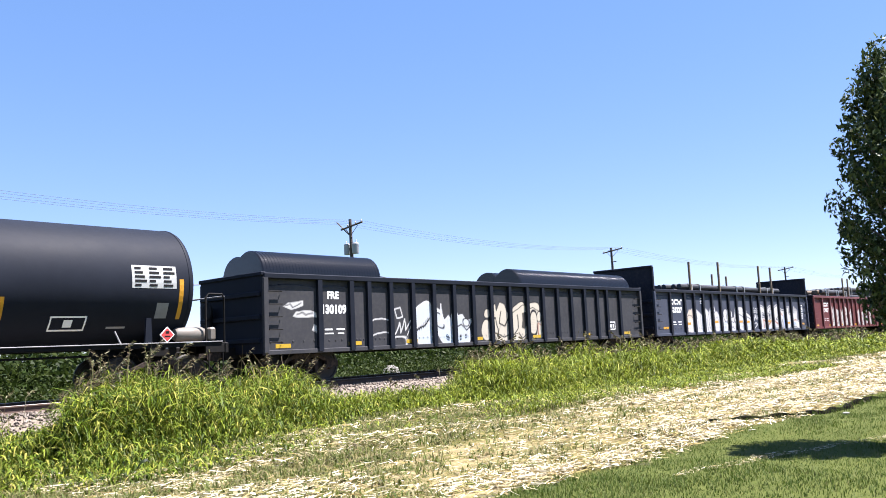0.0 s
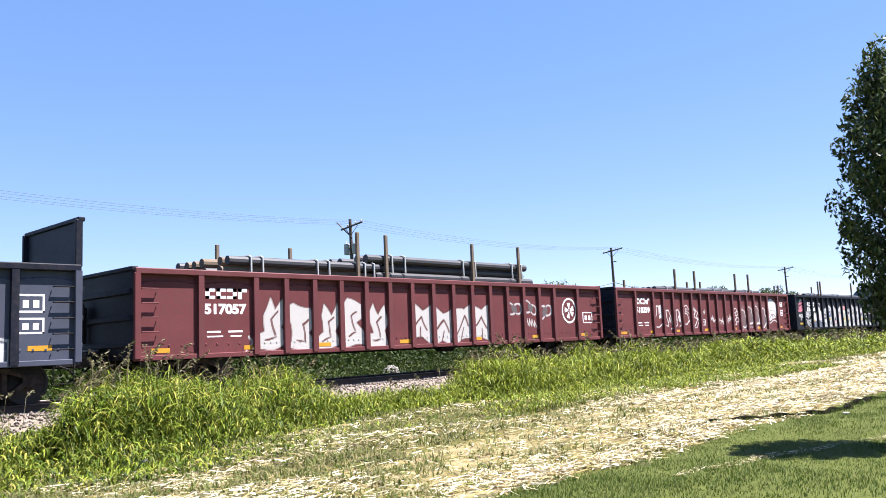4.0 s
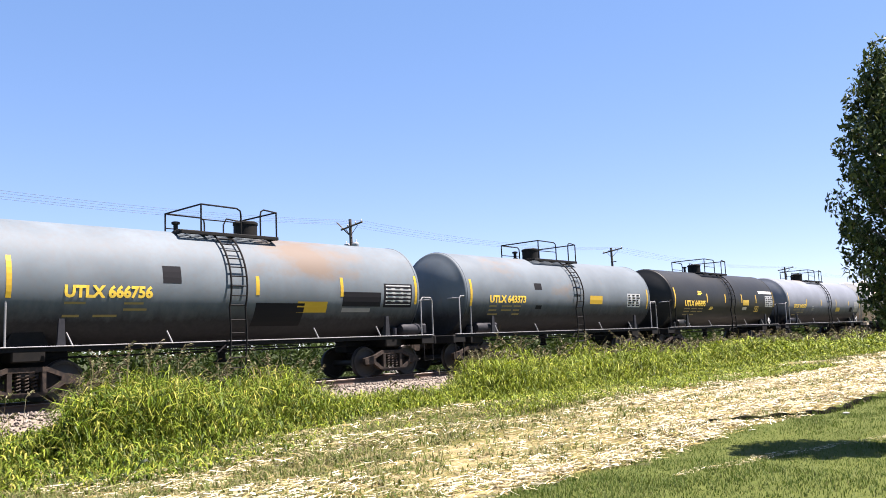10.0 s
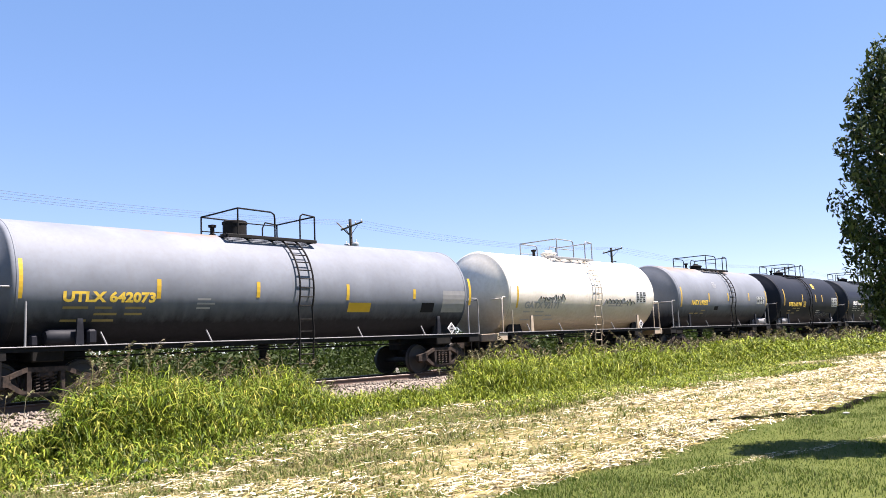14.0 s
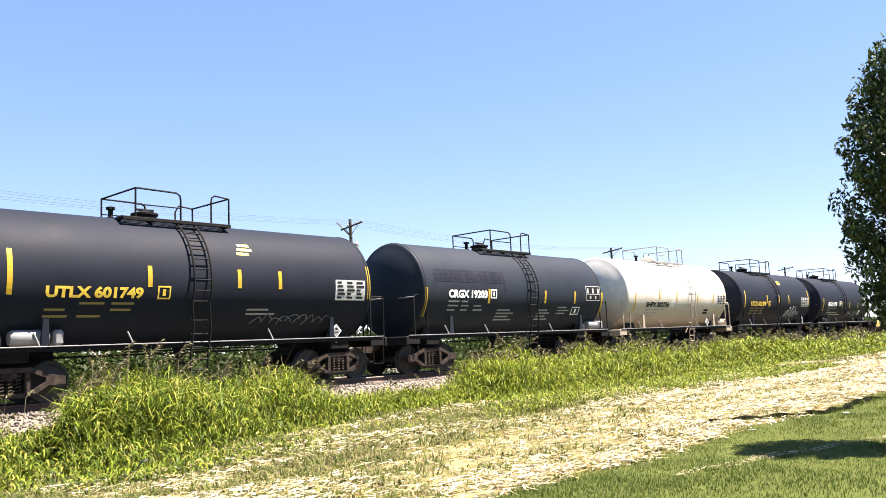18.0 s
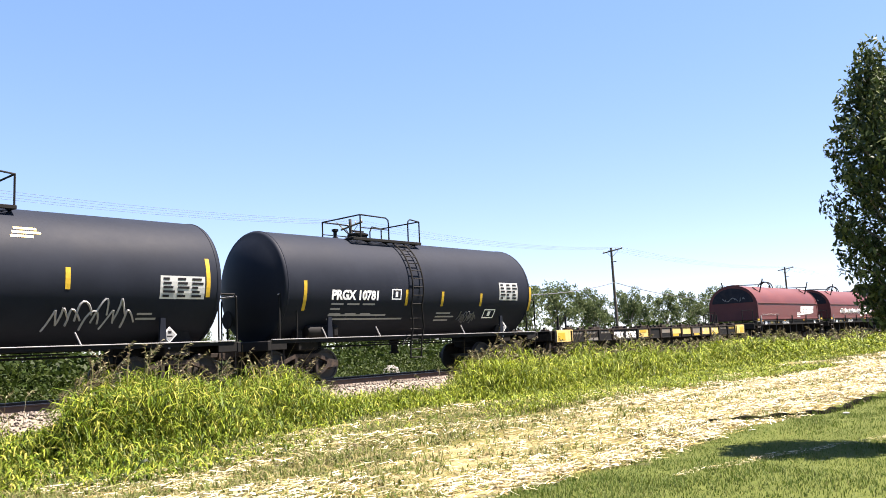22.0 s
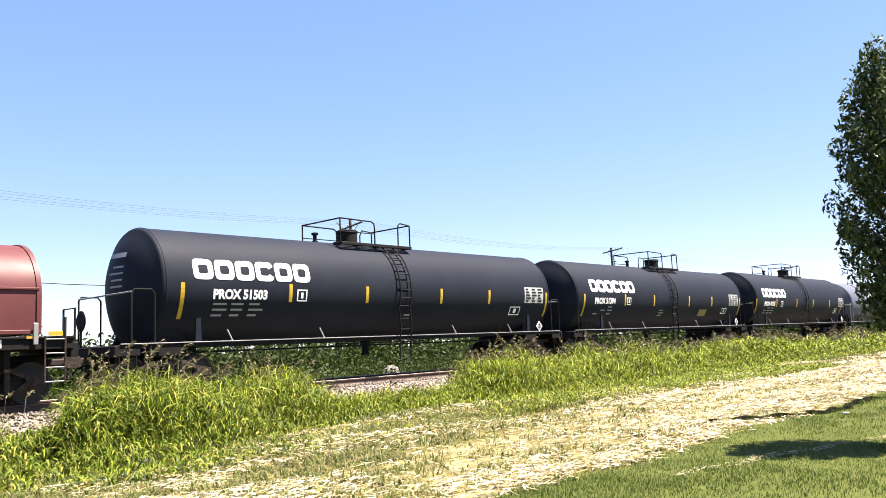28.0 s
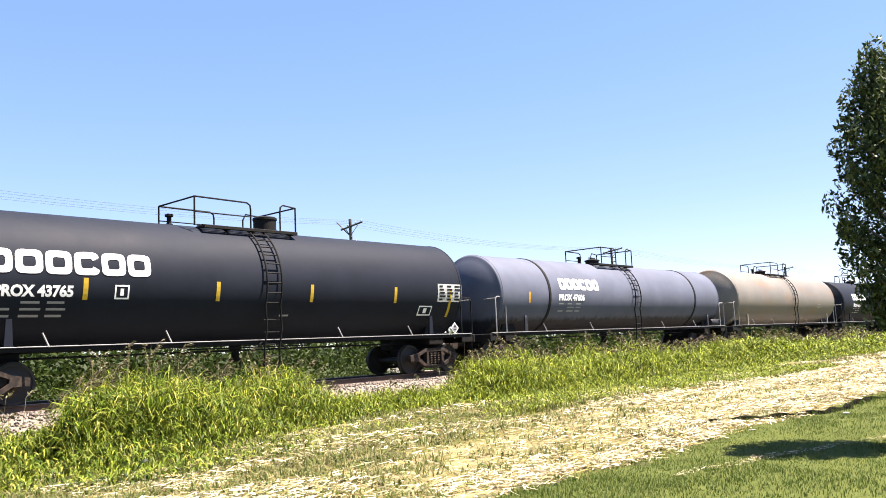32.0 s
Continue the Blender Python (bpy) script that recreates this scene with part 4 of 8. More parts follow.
def gear_meshes():
    d = {}
    g = Geo()
    # casting with two see-through windows either side of the spring group
    for x0, x1, zl0, zl1, zh0, zh1 in ((-1.14, -0.72, 0.40, 0.40, 0.58, 0.66), (0.72, 1.14, 0.40, 0.40, 0.66, 0.58)):
        g.prism([(x0, zl0), (x1, zl1), (x1, zh1), (x0, zh0)], -0.07, 0.07)
    g.prism([(-0.74, 0.56), (-0.74, 0.66), (-0.42, 0.80), (0.42, 0.80), (0.74, 0.66), (0.74, 0.56), (0.42, 0.69), (-0.42, 0.69)], -0.08, 0.08)
    g.prism([(-0.78, 0.40), (-0.74, 0.50), (-0.50, 0.33), (-0.28, 0.26), (0.28, 0.26), (0.50, 0.33), (0.74, 0.50), (0.78, 0.40), (0.54, 0.24), (0.30, 0.16), (-0.30, 0.16), (-0.54, 0.24)], -0.08, 0.08)
    for s in (-1, 1):
        g.prism([(s * 0.30, 0.24), (s * 0.40, 0.30), (s * 0.40, 0.72), (s * 0.30, 0.72)], -0.075, 0.075)
    d["side_frame"] = g.mesh("side_frame", M["truck"])
    turns = [(0.062 * math.cos(k * 1.05), 0.062 * math.sin(k * 1.05), 0.27 + 0.42 * k / 34) for k in range(35)]
    d["spring"] = Geo().tube(turns, 0.019, 5).mesh("spring", M["truck"])
    d["bolster"] = Geo().box((0, 0, 0.66), (0.38, 2.1, 0.22), 0.04).mesh("bolster", M["truck"])
    d["bearing"] = Geo().turned([(0.02, -0.06), (0.10, -0.05), (0.115, 0.0), (0.125, 0.02), (0.125, 0.18), (0.02, 0.19)], (0, 0, 0), "y", 16).mesh("bearing_cap", M["truck"])
    g = Geo()
    g.cyl((0, -1.0, 0), (0, 1.0, 0), 0.085, n=14)
    for s in (-1, 1):
        prof = [(0.09, 0.06), (0.16, 0.055), (0.34, 0.015), (0.395, 0.03), (0.40, 0.055), (0.457, 0.06), (0.462, -0.02), (0.485, -0.045), (0.485, -0.07), (0.40, -0.075), (0.38, -0.04), (0.16, -0.05), (0.09, -0.06)]
        g.turned([(r0, s * a) for r0, a in prof], (0, s * 0.745, 0), "y", 32)
    d["wheelset"] = g.mesh("wheelset", M["steel"])
    g = Geo()
    for s in (-1, 1):
        g.box((s * 0.42, 0, 0.42), (0.08, 1.75, 0.12), 0.015)
        for y in (-0.74, 0.74):
            g.prism([(s * 0.40, 0.25), (s * 0.43, 0.25), (s * 0.47, 0.46), (s * 0.43, 0.66), (s * 0.38, 0.6)], y - 0.05, y + 0.05)
    d["brake_beam"] = g.mesh("brake_beam", M["truck"])
    g = Geo()
    g.box((0.32, 0, 0.876), (0.62, 0.16, 0.16), 0.03)
    g.prism([(0.60, 0.77), (0.66, 0.72), (0.86, 0.74), (0.90, 0.80), (0.90, 0.96), (0.84, 1.01), (0.66, 1.01), (0.60, 0.98)], -0.12, 0.13)
    d["coupler"] = g.mesh("coupler", M["truck"])
    d["hose"] = Geo().tube([(0.2, -0.35, 0.78), (0.42, -0.36, 0.70), (0.62, -0.33, 0.50), (0.80, -0.24, 0.42), (0.95, -0.15, 0.46)], 0.025, 7).mesh("brake_hose", M["frame"])
    return d


GEAR = gear_meshes()
WHEELS = []
ROLLING = []      # (thing, local start) of all that travels with the train


def add_truck(car, x):
    t = part("truck", GEAR["bolster"], None, car, "rust-brown cast steel truck", at=(x, 0, 0))
    for s in (-1, 1):
        part("side_frame", GEAR["side_frame"], None, t, at=(0, s * 1.0, 0))
        for k in (-0.17, 0.0, 0.17):
            part("spring", GEAR["spring"], None, t, at=(k, s * 1.0, 0))
        for k in (-0.889, 0.889):
            part("bearing_cap", GEAR["bearing"], None, t, at=Matrix.Translation((k, s * 1.0, WHEEL_R)) @ Matrix.Rotation(math.pi if s > 0 else 0.0, 4, "Z"))
    part("brake_beam", GEAR["brake_beam"], None, t)
    for k in (-0.889, 0.889):
        w = part("wheelset", GEAR["wheelset"], None, t)
        w.matrix_parent_inverse = Matrix.Translation((k, 0, WHEEL_R))
        WHEELS.append(w)


def add_couplers(car, half):
    for s in (-1, 1):
        m = Matrix.Translation((s * (half - 0.80), 0, 0)) @ Matrix.Rotation(0.0 if s > 0 else math.pi, 4, "Z")
        part("coupler", GEAR["coupler"], None, car, at=m)
        part("brake_hose", GEAR["hose"], None, car, at=m)


# ---- lettering and sheets laid on car sides ----
def skin_flat(y):
    return lambda x, z: (x, y, z)


def skin_round(rad, zc, off=0.006):
    """Maps (x, height) to the side of a tank of that radius."""
    def fun(x, z):
        s = max(-0.995, min(0.995, (z - zc) / rad))
        return (x, -(rad + off) * math.sqrt(1 - s * s), zc + (rad + off) * s)
    return fun


def lettering(parent, name, text, x, z, height, width, skin, mat, label=""):
    pts, fs, w = glyphs(text)
    g = Geo()
    g.v = [skin(x + px / w * width, z + py * height) for px, py in pts]
    g.f = list(fs)
    me = bpy.data.meshes.new(name)
    me.from_pydata(g.v, [], g.f)
    me.materials.append(mat)
    return part(name, me, None, parent, label)


def sheet(parent, name, rects, skin, mat, label="", thick=0.003):
    """Flat rectangles (x, z, w, h) that follow the skin, as one thin part."""
    g = Geo()
    for x, z, w, h in rects:
        n = max(1, int(h / 0.12))
        for k in range(n):
            za, zb = z + h * k / n, z + h * (k + 1) / n
            a, b, c, d = skin(x, za), skin(x + w, za), skin(x + w, zb), skin(x, zb)
            i = len(g.v)
            g.v += [a, b, c, d]
            g.f.append((i, i + 1, i + 2, i + 3))
    me = bpy.data.meshes.new(name)
    me.from_pydata(g.v, [], g.f)
    me.materials.append(mat)
    return part(name, me, None, parent, label)


def ring_logo(parent, x, z, w, h, n, skin, mat):
    """A block-letter company mark reduced to n rounded hollow blocks."""
    g = Geo()
    for i in range(n):
        x0 = x + i * w / n
        bw, t = w / n * 0.92, 0.145
        outer, inner = [], []
        for a in range(24):
            ca, sa = math.cos(a / 24 * 2 * math.pi), math.sin(a / 24 * 2 * math.pi)
            e = lambda v: math.copysign(abs(v) ** 0.45, v)
            outer.append((x0 + bw / 2 + e(ca) * bw / 2, z + h / 2 + e(sa) * h / 2))
            inner.append((x0 + bw / 2 + e(ca) * (bw / 2 - t), z + h / 2 + e(sa) * (h / 2 - t)))
        b = len(g.v)
        g.v += [skin(*p) for p in outer] + [skin(*p) for p in inner]
        for k in range(24):
            if i == 3 and k in (0, 23):
                continue        # open side
            j = (k + 1) % 24
            g.f.append((b + k, b + j, b + 24 + j, b + 24 + k))
    me = bpy.data.meshes.new("company_mark")
    me.from_pydata(g.v, [], g.f)
    me.materials.append(mat)
    return part("company_mark", me, None, parent, "white company mark in hollow blocks")


def arc(rad, zc, a0, a1, n, x):
    return [(x, -rad * math.cos(a), zc + rad * math.sin(a)) for a in [a0 + (a1 - a0) * i / n for i in range(n + 1)]]


# ---- tank car ----
DARK = ("black", "slate", "olive")


def tank_car(x0, x1, shell, label, top=4.15, rail="frame", mark=None, ink="ink_white", stripes=(), stripe_mat="yellow", logo=None, bands=(), bonnet=True,
             reservoir=None, plates=(), saddle_fin=True, thick_bands=None, fill_lines=True, walkway="frame", deck="frame", end_over=0.68, lad=0.0, step=None, head_text=False, dx=0.0, shift=0.0, hoop=(-1.25, -0.05), bonnet_at=-0.55):
    L = x1 - x0
    half = L / 2
    rad = (top - 1.12) / 2
    zc = 1.12 + rad
    stripes = [(a + dx, b, c) for a, b, c in stripes]
    plates = [(k, a + dx, b, c, d) for k, a, b, c, d in plates]
    mark = mark and (mark[0], mark[1] + dx, *mark[2:])
    logo = logo and (logo[0] + dx, *logo[1:])
    lad, step = lad + dx, (lad if step is None else step) + dx
    car = thing("tank_car", ((x0 + x1) / 2, 0, 0), label, "tank car", "freight cars of the train")
    ROLLING.append(car)
    hl = half - end_over                # half length of the shell
    dish = 0.42
    kn = 0.07
    prof = [(0.02, -hl)]
    for i in range(1, 9):
        r0 = (rad - kn) * i / 8
        prof.append((r0, -hl + dish * (i / 8) ** 2.2))
    x_k = -hl + dish
    for a in (25, 50, 75, 90):
        prof.append((rad - kn + kn * math.sin(radians(a)), x_k + 0.10 * (1 - math.cos(radians(a)))))
    n_head = len(prof)
    steps = 10
    xs = prof[-1][1]
    prof += [(rad, xs - 2 * xs * i / steps) for i in range(1, steps)]
    prof += [(r0, -a) for r0, a in reversed(prof[:n_head])]
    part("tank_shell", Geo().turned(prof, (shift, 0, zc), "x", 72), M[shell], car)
    skin = skin_round(rad, zc)
    for s in (-1, 1):
        part("head_seam", Geo().turned([(rad + 0.001, -0.03), (rad + 0.012, -0.02), (rad + 0.012, 0.02), (rad + 0.001, 0.03)], (shift + s * (abs(xs) - 0.02), 0, zc), "x", 72), M[shell], car)
    for bx in bands:
        part("band", Geo().turned([(rad + 0.001, -0.07), (rad + 0.022, -0.065), (rad + 0.022, 0.065), (rad + 0.001, 0.07)], (bx, 0, zc), "x", 72), M[thick_bands or shell], car)
    # side rails, stub sills, end decks
    for s in (-1, 1):
        part("side_rail", Geo().box((0, s * 1.44, 1.225), (L - 1.15, 0.09, 0.022), 0.005), M["pale"], car, "pale worn steel rail along the foot of the tank")
        part("side_angle", Geo().box((0, s * 1.43, 1.16), (L - 1.15, 0.03, 0.09), 0.005), M["frame"], car)
        e = s * (half - 0.75)
        part("stub_sill", Geo().box((s * (half - 1.9), 0, 0.95), (2.6, 0.55, 0.36), 0.03), M["frame"], car)
        part("end_deck", Geo().box((e, 0, 1.17), (0.62, 2.9, 0.06), 0.01).box((s * (half - 0.46), 0, 1.06), (0.10, 2.95, 0.26), 0.015).box((e, -1.42, 1.05), (0.6, 0.06, 0.2), 0.01).box((e, 1.42, 1.05), (0.6, 0.06, 0.2), 0.01), M[deck], car)
        i0, i1, zt = (-(half - 0.85), -(half - 1.42), 2.50) if s < 0 else (half - 0.50, half - 1.02, 2.42)
        for y in (-1.42, 1.42):
            part("end_handrail", Geo().tube([(i0, y, 1.18), (i0, y, zt - 0.1), (i0 - s * 0.06, y, zt), (i1 + s * 0.08, y, zt), (i1, y, zt - 0.1), (i1, y, 1.20)], 0.024, 7), M["frame" if rail == "frame" and shell in DARK else "pale" if rail == "frame" else rail], car, "bent pipe safety rail")
        part("end_handrail", Geo().tube([(i0, -1.42, zt - 0.06), (i0, 1.42, zt - 0.06)], 0.022, 7), M["pale" if rail == "frame" else rail], car, "straight pipe safety rail across the end")
        g = Geo()
        for y in (-1.0, 1.0):
            g.prism([(s * (half - 2.0) - 0.5, 1.15), (s * (half - 2.0) + 0.5, 1.15), (s * (half - 2.0) + 0.32, 1.55), (s * (half - 2.0) - 0.32, 1.55)], y - 0.05, y + 0.05)
        g.box((s * (half - 2.0), 0, 1.05), (0.7, 2.3, 0.3), 0.03)
        part("saddle", g, M["frame"], car)
        if saddle_fin:
            sx = s * (half - 2.55)
            part("jacking_post", Geo().prism([(sx - 0.09, 1.22), (sx + 0.09, 1.22), (sx + 0.06, 1.82), (sx - 0.06, 1.82)], -1.47, -1.40), M[rail if rail != "frame" else shell], car)
        # corner steps
        for y in (-1.43, 1.43):
            part("corner_step", Geo().tube([(s * (half - 0.55), y, 1.0), (s * (half - 0.55), y, 0.42), (s * (half - 0.95), y, 0.42), (s * (half - 0.95), y, 1.0)], 0.018, 6), M["frame"], car)
        add_truck(car, s * (half - 2.0))
    add_couplers(car, half)
    part("brake_wheel", Geo().turned([(0.24, -0.02), (0.27, 0.0), (0.24, 0.02), (0.22, 0.0)], (-(half - 0.62), 0.75, 1.85), "x", 20).box((-(half - 0.62), 0.75, 1.85), (0.03, 0.46, 0.04)).box((-(half - 0.62), 0.75, 1.85), (0.03, 0.04, 0.46)).cyl((-(half - 0.62), 0.75, 1.18), (-(half - 0.62), 0.75, 1.85), 0.03, n=8), M["frame"], car)
    if reservoir:
        rx = reservoir[0] * (half - (1.35 if reservoir[0] > 0 else 2.3))
        part("air_reservoir", Geo().turned([(0.02, -0.42), (0.14, -0.40), (0.18, -0.33), (0.18, 0.33), (0.14, 0.40), (0.02, 0.42)], (rx, -1.18, 1.42), "x", 18), M[reservoir[1]], car, "cylindrical air brake reservoir")
        part("brake_valve", Geo().box((rx + 0.6, -1.15, 1.42), (0.22, 0.3, 0.34), 0.05), M[reservoir[1]], car)
        part("brake_valve", Geo().box((rx - 0.62, -1.1, 1.36), (0.16, 0.24, 0.26), 0.04), M[reservoir[1]], car)
    # outlet under the belly and pipes along the sill
    part("bottom_outlet", Geo().turned([(0.16, 0.30), (0.16, 0.12), (0.11, 0.10), (0.11, -0.12), (0.15, -0.14), (0.15, -0.20), (0.03, -0.21)], (0.0, 0, 0.88), "z", 16), M["frame"], car)
    part("brake_pipe", Geo().tube([(-half + 1, -0.4, 0.98), (half - 1, -0.4, 0.98)], 0.025, 6).tube([(-1.9, -0.8, 1.05), (1.9, -0.8, 1.05)], 0.02, 6), M["frame"], car)
    for k in (-0.62, -0.3, 0.3, 0.62):
        part("rail_bracket", Geo().tube([(k * half, -1.44, 1.2), (k * half - 0.12, -1.36, 1.52)], 0.02, 5), M["pale"], car)
    # top platform, railing, manway, ladder
    zp = top - 0.10
    pm = M[rail if rail != "white" else "pale"]
    for y in (-0.92, 0.92):
        part("platform_beam", Geo().box((lad - 0.1, y, zp), (2.98, 0.10, 0.09), 0.01), pm, car)
    for k in (-1.55, -0.75, 0.05, 1.35):
        part("platform_bearer", Geo().box((lad + k, 0, zp), (0.08, 1.84, 0.07), 0.01), pm, car)
    for y in (-0.82, -0.70, -0.58, 0.58, 0.70, 0.82):
        part("platform_slat", Geo().box((lad - 0.1, y, zp + 0.055), (2.95, 0.075, 0.02), 0.004), pm, car)
    zr = zp + 0.76
    lx, rx2, mid_x = lad + hoop[0], lad + 1.35, lad + hoop[1]
    left = Geo().tube([(mid_x, -0.92, zp), (mid_x, -0.92, zr - 0.2), (mid_x - 0.02, -0.92, zr - 0.08), (mid_x - 0.12, -0.92, zr - 0.02), (lx, -0.92, zr), (lx, 0.92, zr), (mid_x - 0.12, 0.92, zr - 0.02), (mid_x - 0.02, 0.92, zr - 0.08), (mid_x, 0.92, zr - 0.2), (mid_x, 0.92, zp)], 0.024, 7)
    right = Geo().tube([(lad + 0.82, -0.92, zp), (lad + 0.82, -0.92, zr - 0.16), (lad + 0.84, -0.92, zr - 0.04), (lad + 0.92, -0.92, zr + 0.02), (rx2, -0.92, zr - 0.02), (rx2, 0.92, zr - 0.02), (lad + 0.92, 0.92, zr + 0.02), (lad + 0.82, 0.92, zr - 0.16), (lad + 0.82, 0.92, zp)], 0.024, 7)
    part("top_railing", left, pm, car, "bent pipe railing on the tank top")
    part("top_railing", right, pm, car, "bent pipe railing on the tank top")
    for y in (-0.92, 0.92):
        part("railing_post", Geo().tube([(lx, y, zp), (lx, y, zr)], 0.024, 7), pm, car)
        part("railing_post", Geo().tube([(rx2, y, zp), (rx2, y, zr - 0.02)], 0.024, 7), pm, car)
        part("middle_rail", Geo().tube([(lx, y, zp + 0.36), (mid_x, y, zp + 0.36)], 0.016, 6), pm, car)
    if bonnet:
        part("manway_bonnet", Geo().turned([(0.33, -0.1), (0.33, 0.36), (0.35, 0.37), (0.35, 0.43), (0.30, 0.46), (0.02, 0.47)], (lad + bonnet_at, 0, top), "z", 24), M["frame" if rail == "frame" else rail], car)
    else:
        part("manway", Geo().turned([(0.30, -0.1), (0.30, 0.14), (0.34, 0.15), (0.34, 0.20), (0.10, 0.27), (0.02, 0.28)], (lad - 0.55, 0, top), "z", 24).box((lad - 0.55, 0, top + 0.3), (0.5, 0.06, 0.05), 0.01), M["frame" if rail == "frame" else rail], car)
    part("safety_valve", Geo().turned([(0.10, -0.06), (0.10, 0.06), (0.06, 0.08), (0.06, 0.24), (0.11, 0.26), (0.11, 0.32), (0.02, 0.34)], (lx - 0.12, 0.15, top), "z", 14), M["frame"], car)
    lad = step
    g = Geo()
    for k in (lad + 0.26, lad + 0.73):
        path = arc(rad + 0.10, zc, math.asin(min(1, 0.86)), -0.35, 12, k)
        path += [(k, -(rad + 0.13) * math.cos(-0.35) - 0.02, 1.5), (k, -1.52, 1.0), (k, -1.50, 0.52)]
        g.tube(path, 0.026, 6)
    part("ladder_stile", g, M[rail], car)
    rungs = [math.asin(0.80) - i * 0.155 for i in range(9)]
    rung = Geo().tube([(0.26, 0, 0), (0.73, 0, 0)], 0.017, 6).mesh("ladder_rung", M[rail])
    for a in rungs:
        part("ladder_rung", rung, None, car, at=(lad, -(rad + 0.10) * math.cos(a), zc + (rad + 0.10) * math.sin(a)))
    for z in (1.75, 1.42, 1.10, 0.80, 0.54):
        part("ladder_rung", rung, None, car, at=(lad, -1.52, z))
    part("foot_brace", Geo().tube([(lad + 0.73, -1.45, 1.2), (lad + 1.03, -1.48, 0.95)], 0.02, 5), M[rail], car)
    part("foot_brace", Geo().tube([(lad + 0.26, -1.45, 1.2), (lad - 0.07, -1.48, 0.95)], 0.02, 5), M[rail], car)
    # painted matter on the side
    for sx, sz, sh in stripes:
        sheet(car, "reflective_stripe", [(sx - 0.05, sz, 0.11, sh)], skin, M[stripe_mat], "vertical yellow reflective stripe")
    if mark:
        word, mx, mz, mw, mh = mark
        lettering(car, "reporting_mark", word, mx, mz, mh, mw, skin_round(rad, zc, 0.012), M[ink], "painted car number")
        if fill_lines:
            rng = random.Random(len(label) + int(x0))
            rr = [(mx + 0.02 + mw * 0.33 * c, mz - 0.16 - 0.14 * r0, mw * (0.16 + 0.12 * rng.random()), 0.05) for r0 in range(3) for c in range(3) if rng.random() < 0.8]
            for q in rr:
                sheet(car, "stencil_line", [q], skin, M["ink_grey" if ink != "ink_yellow" else "ink_dull_yellow"])
    if head_text:
        for i, (ya, wd) in enumerate(((-0.62, 0.62), (-0.62, 0.40), (-0.62, 0.55), (-0.62, 0.45), (-0.62, 0.5))):
            z = 3.35 - 0.16 * i - (0.1 if i else 0)
            hgt = 0.12 if i == 0 else 0.045
            face = lambda y, zz: (-hl - 0.012 + dish * (math.hypot(y, zz - zc) / (rad - kn)) ** 2.2, y, zz)
            g = Geo()
            g.v = [face(ya + wd * u, zz) for zz in (z, z + hgt) for u in [q / 6 for q in range(7)]]
            g.f = [(q, q + 1, q + 8, q + 7) for q in range(6)]
            part("stencil_line", g, M["ink_grey"], car)
    if logo:
        ring_logo(car, logo[0], logo[1], logo[2], logo[3], 6, skin_round(rad, zc, 0.01), M["ink_white"])
    for kind, px, pz, pw, ph in plates:
        if kind == "dark_grid":
            t = 0.03
            sheet(car, "data_placard", [(px, pz, pw, ph)], skin_round(rad, zc, 0.004), M["ink_black"], "black specification panel with unreadable pale rows")
            sheet(car, "placard_frame", [(px, pz, pw, t), (px, pz + ph - t, pw, t), (px, pz, t, ph), (px + pw - t, pz, t, ph), (px, pz + ph * 0.42, pw, t)], skin_round(rad, zc, 0.011), M["plate"])
            for c in range(5):
                sheet(car, "placard_entry", [(px + pw * (0.08 + 0.18 * c), pz + ph * (0.12 if c % 2 else 0.5), pw * 0.11, ph * (0.22 if c % 2 else 0.34))], skin_round(rad, zc, 0.011), M["plate"])
        elif kind == "grid":
            sheet(car, "data_placard", [(px, pz, pw, ph)], skin_round(rad, zc, 0.004), M["plate"], "pale specification panel with unreadable rows")
            for r0 in range(5):
                for c in range(3):
                    sheet(car, "placard_entry", [(px + pw * (0.06 + 0.32 * c), pz + ph * (0.08 + 0.185 * r0), pw * (0.14 + 0.12 * ((r0 * 7 + c * 5) % 4) / 3), ph * 0.10)], skin_round(rad, zc, 0.011), M["ink_black"])
        elif kind == "box":
            t = 0.035
            sheet(car, "outlined_box", [(px, pz, pw, t), (px, pz + ph - t, pw, t), (px, pz, t, ph), (px + pw - t, pz, t, ph), (px + pw * 0.38, pz + ph * 0.25, pw * 0.24, ph * 0.5)], skin, M["ink_white"] if ink != "ink_yellow" else M["ink_yellow"], "small outlined stencil box")
        elif kind in ("diamond", "red_diamond"):
            cx, cz, r0 = px - 0.5, 1.42, 0.19
            plate = lambda k, y0, y1: Geo().prism([(cx, cz - k), (cx + k, cz), (cx, cz + k), (cx - k, cz)], y0, y1)
            card = part("hazard_placard", plate(r0, -1.452, -1.44), M["ink_white"], car, "%s diamond hazard placard on a bracket" % ("red" if kind == "red_diamond" else "white"))
            part("placard_border", plate(r0 - 0.03, -1.457, -1.4525), M["placard_red" if kind == "red_diamond" else "ink_grey"], card)
            part("placard_symbol", Geo().box((cx, -1.459, cz + 0.055), (0.09, 0.004, 0.06), 0.001).box((cx, -1.459, cz - 0.04), (0.14, 0.004, 0.03), 0.001), M["ink_black"], card)
            part("placard_bracket", Geo().box((cx, -1.43, cz - 0.17), (0.05, 0.012, 0.34), 0.003), M["pale"], car)
        elif kind == "lines":
            for i in range(int(ph)):
                sheet(car, "stencil_line", [(px, pz - 0.11 * i, pw * (0.75 + 0.25 * (i % 2)), 0.045)], skin, M["ink_grey"])
        elif kind == "ylines":
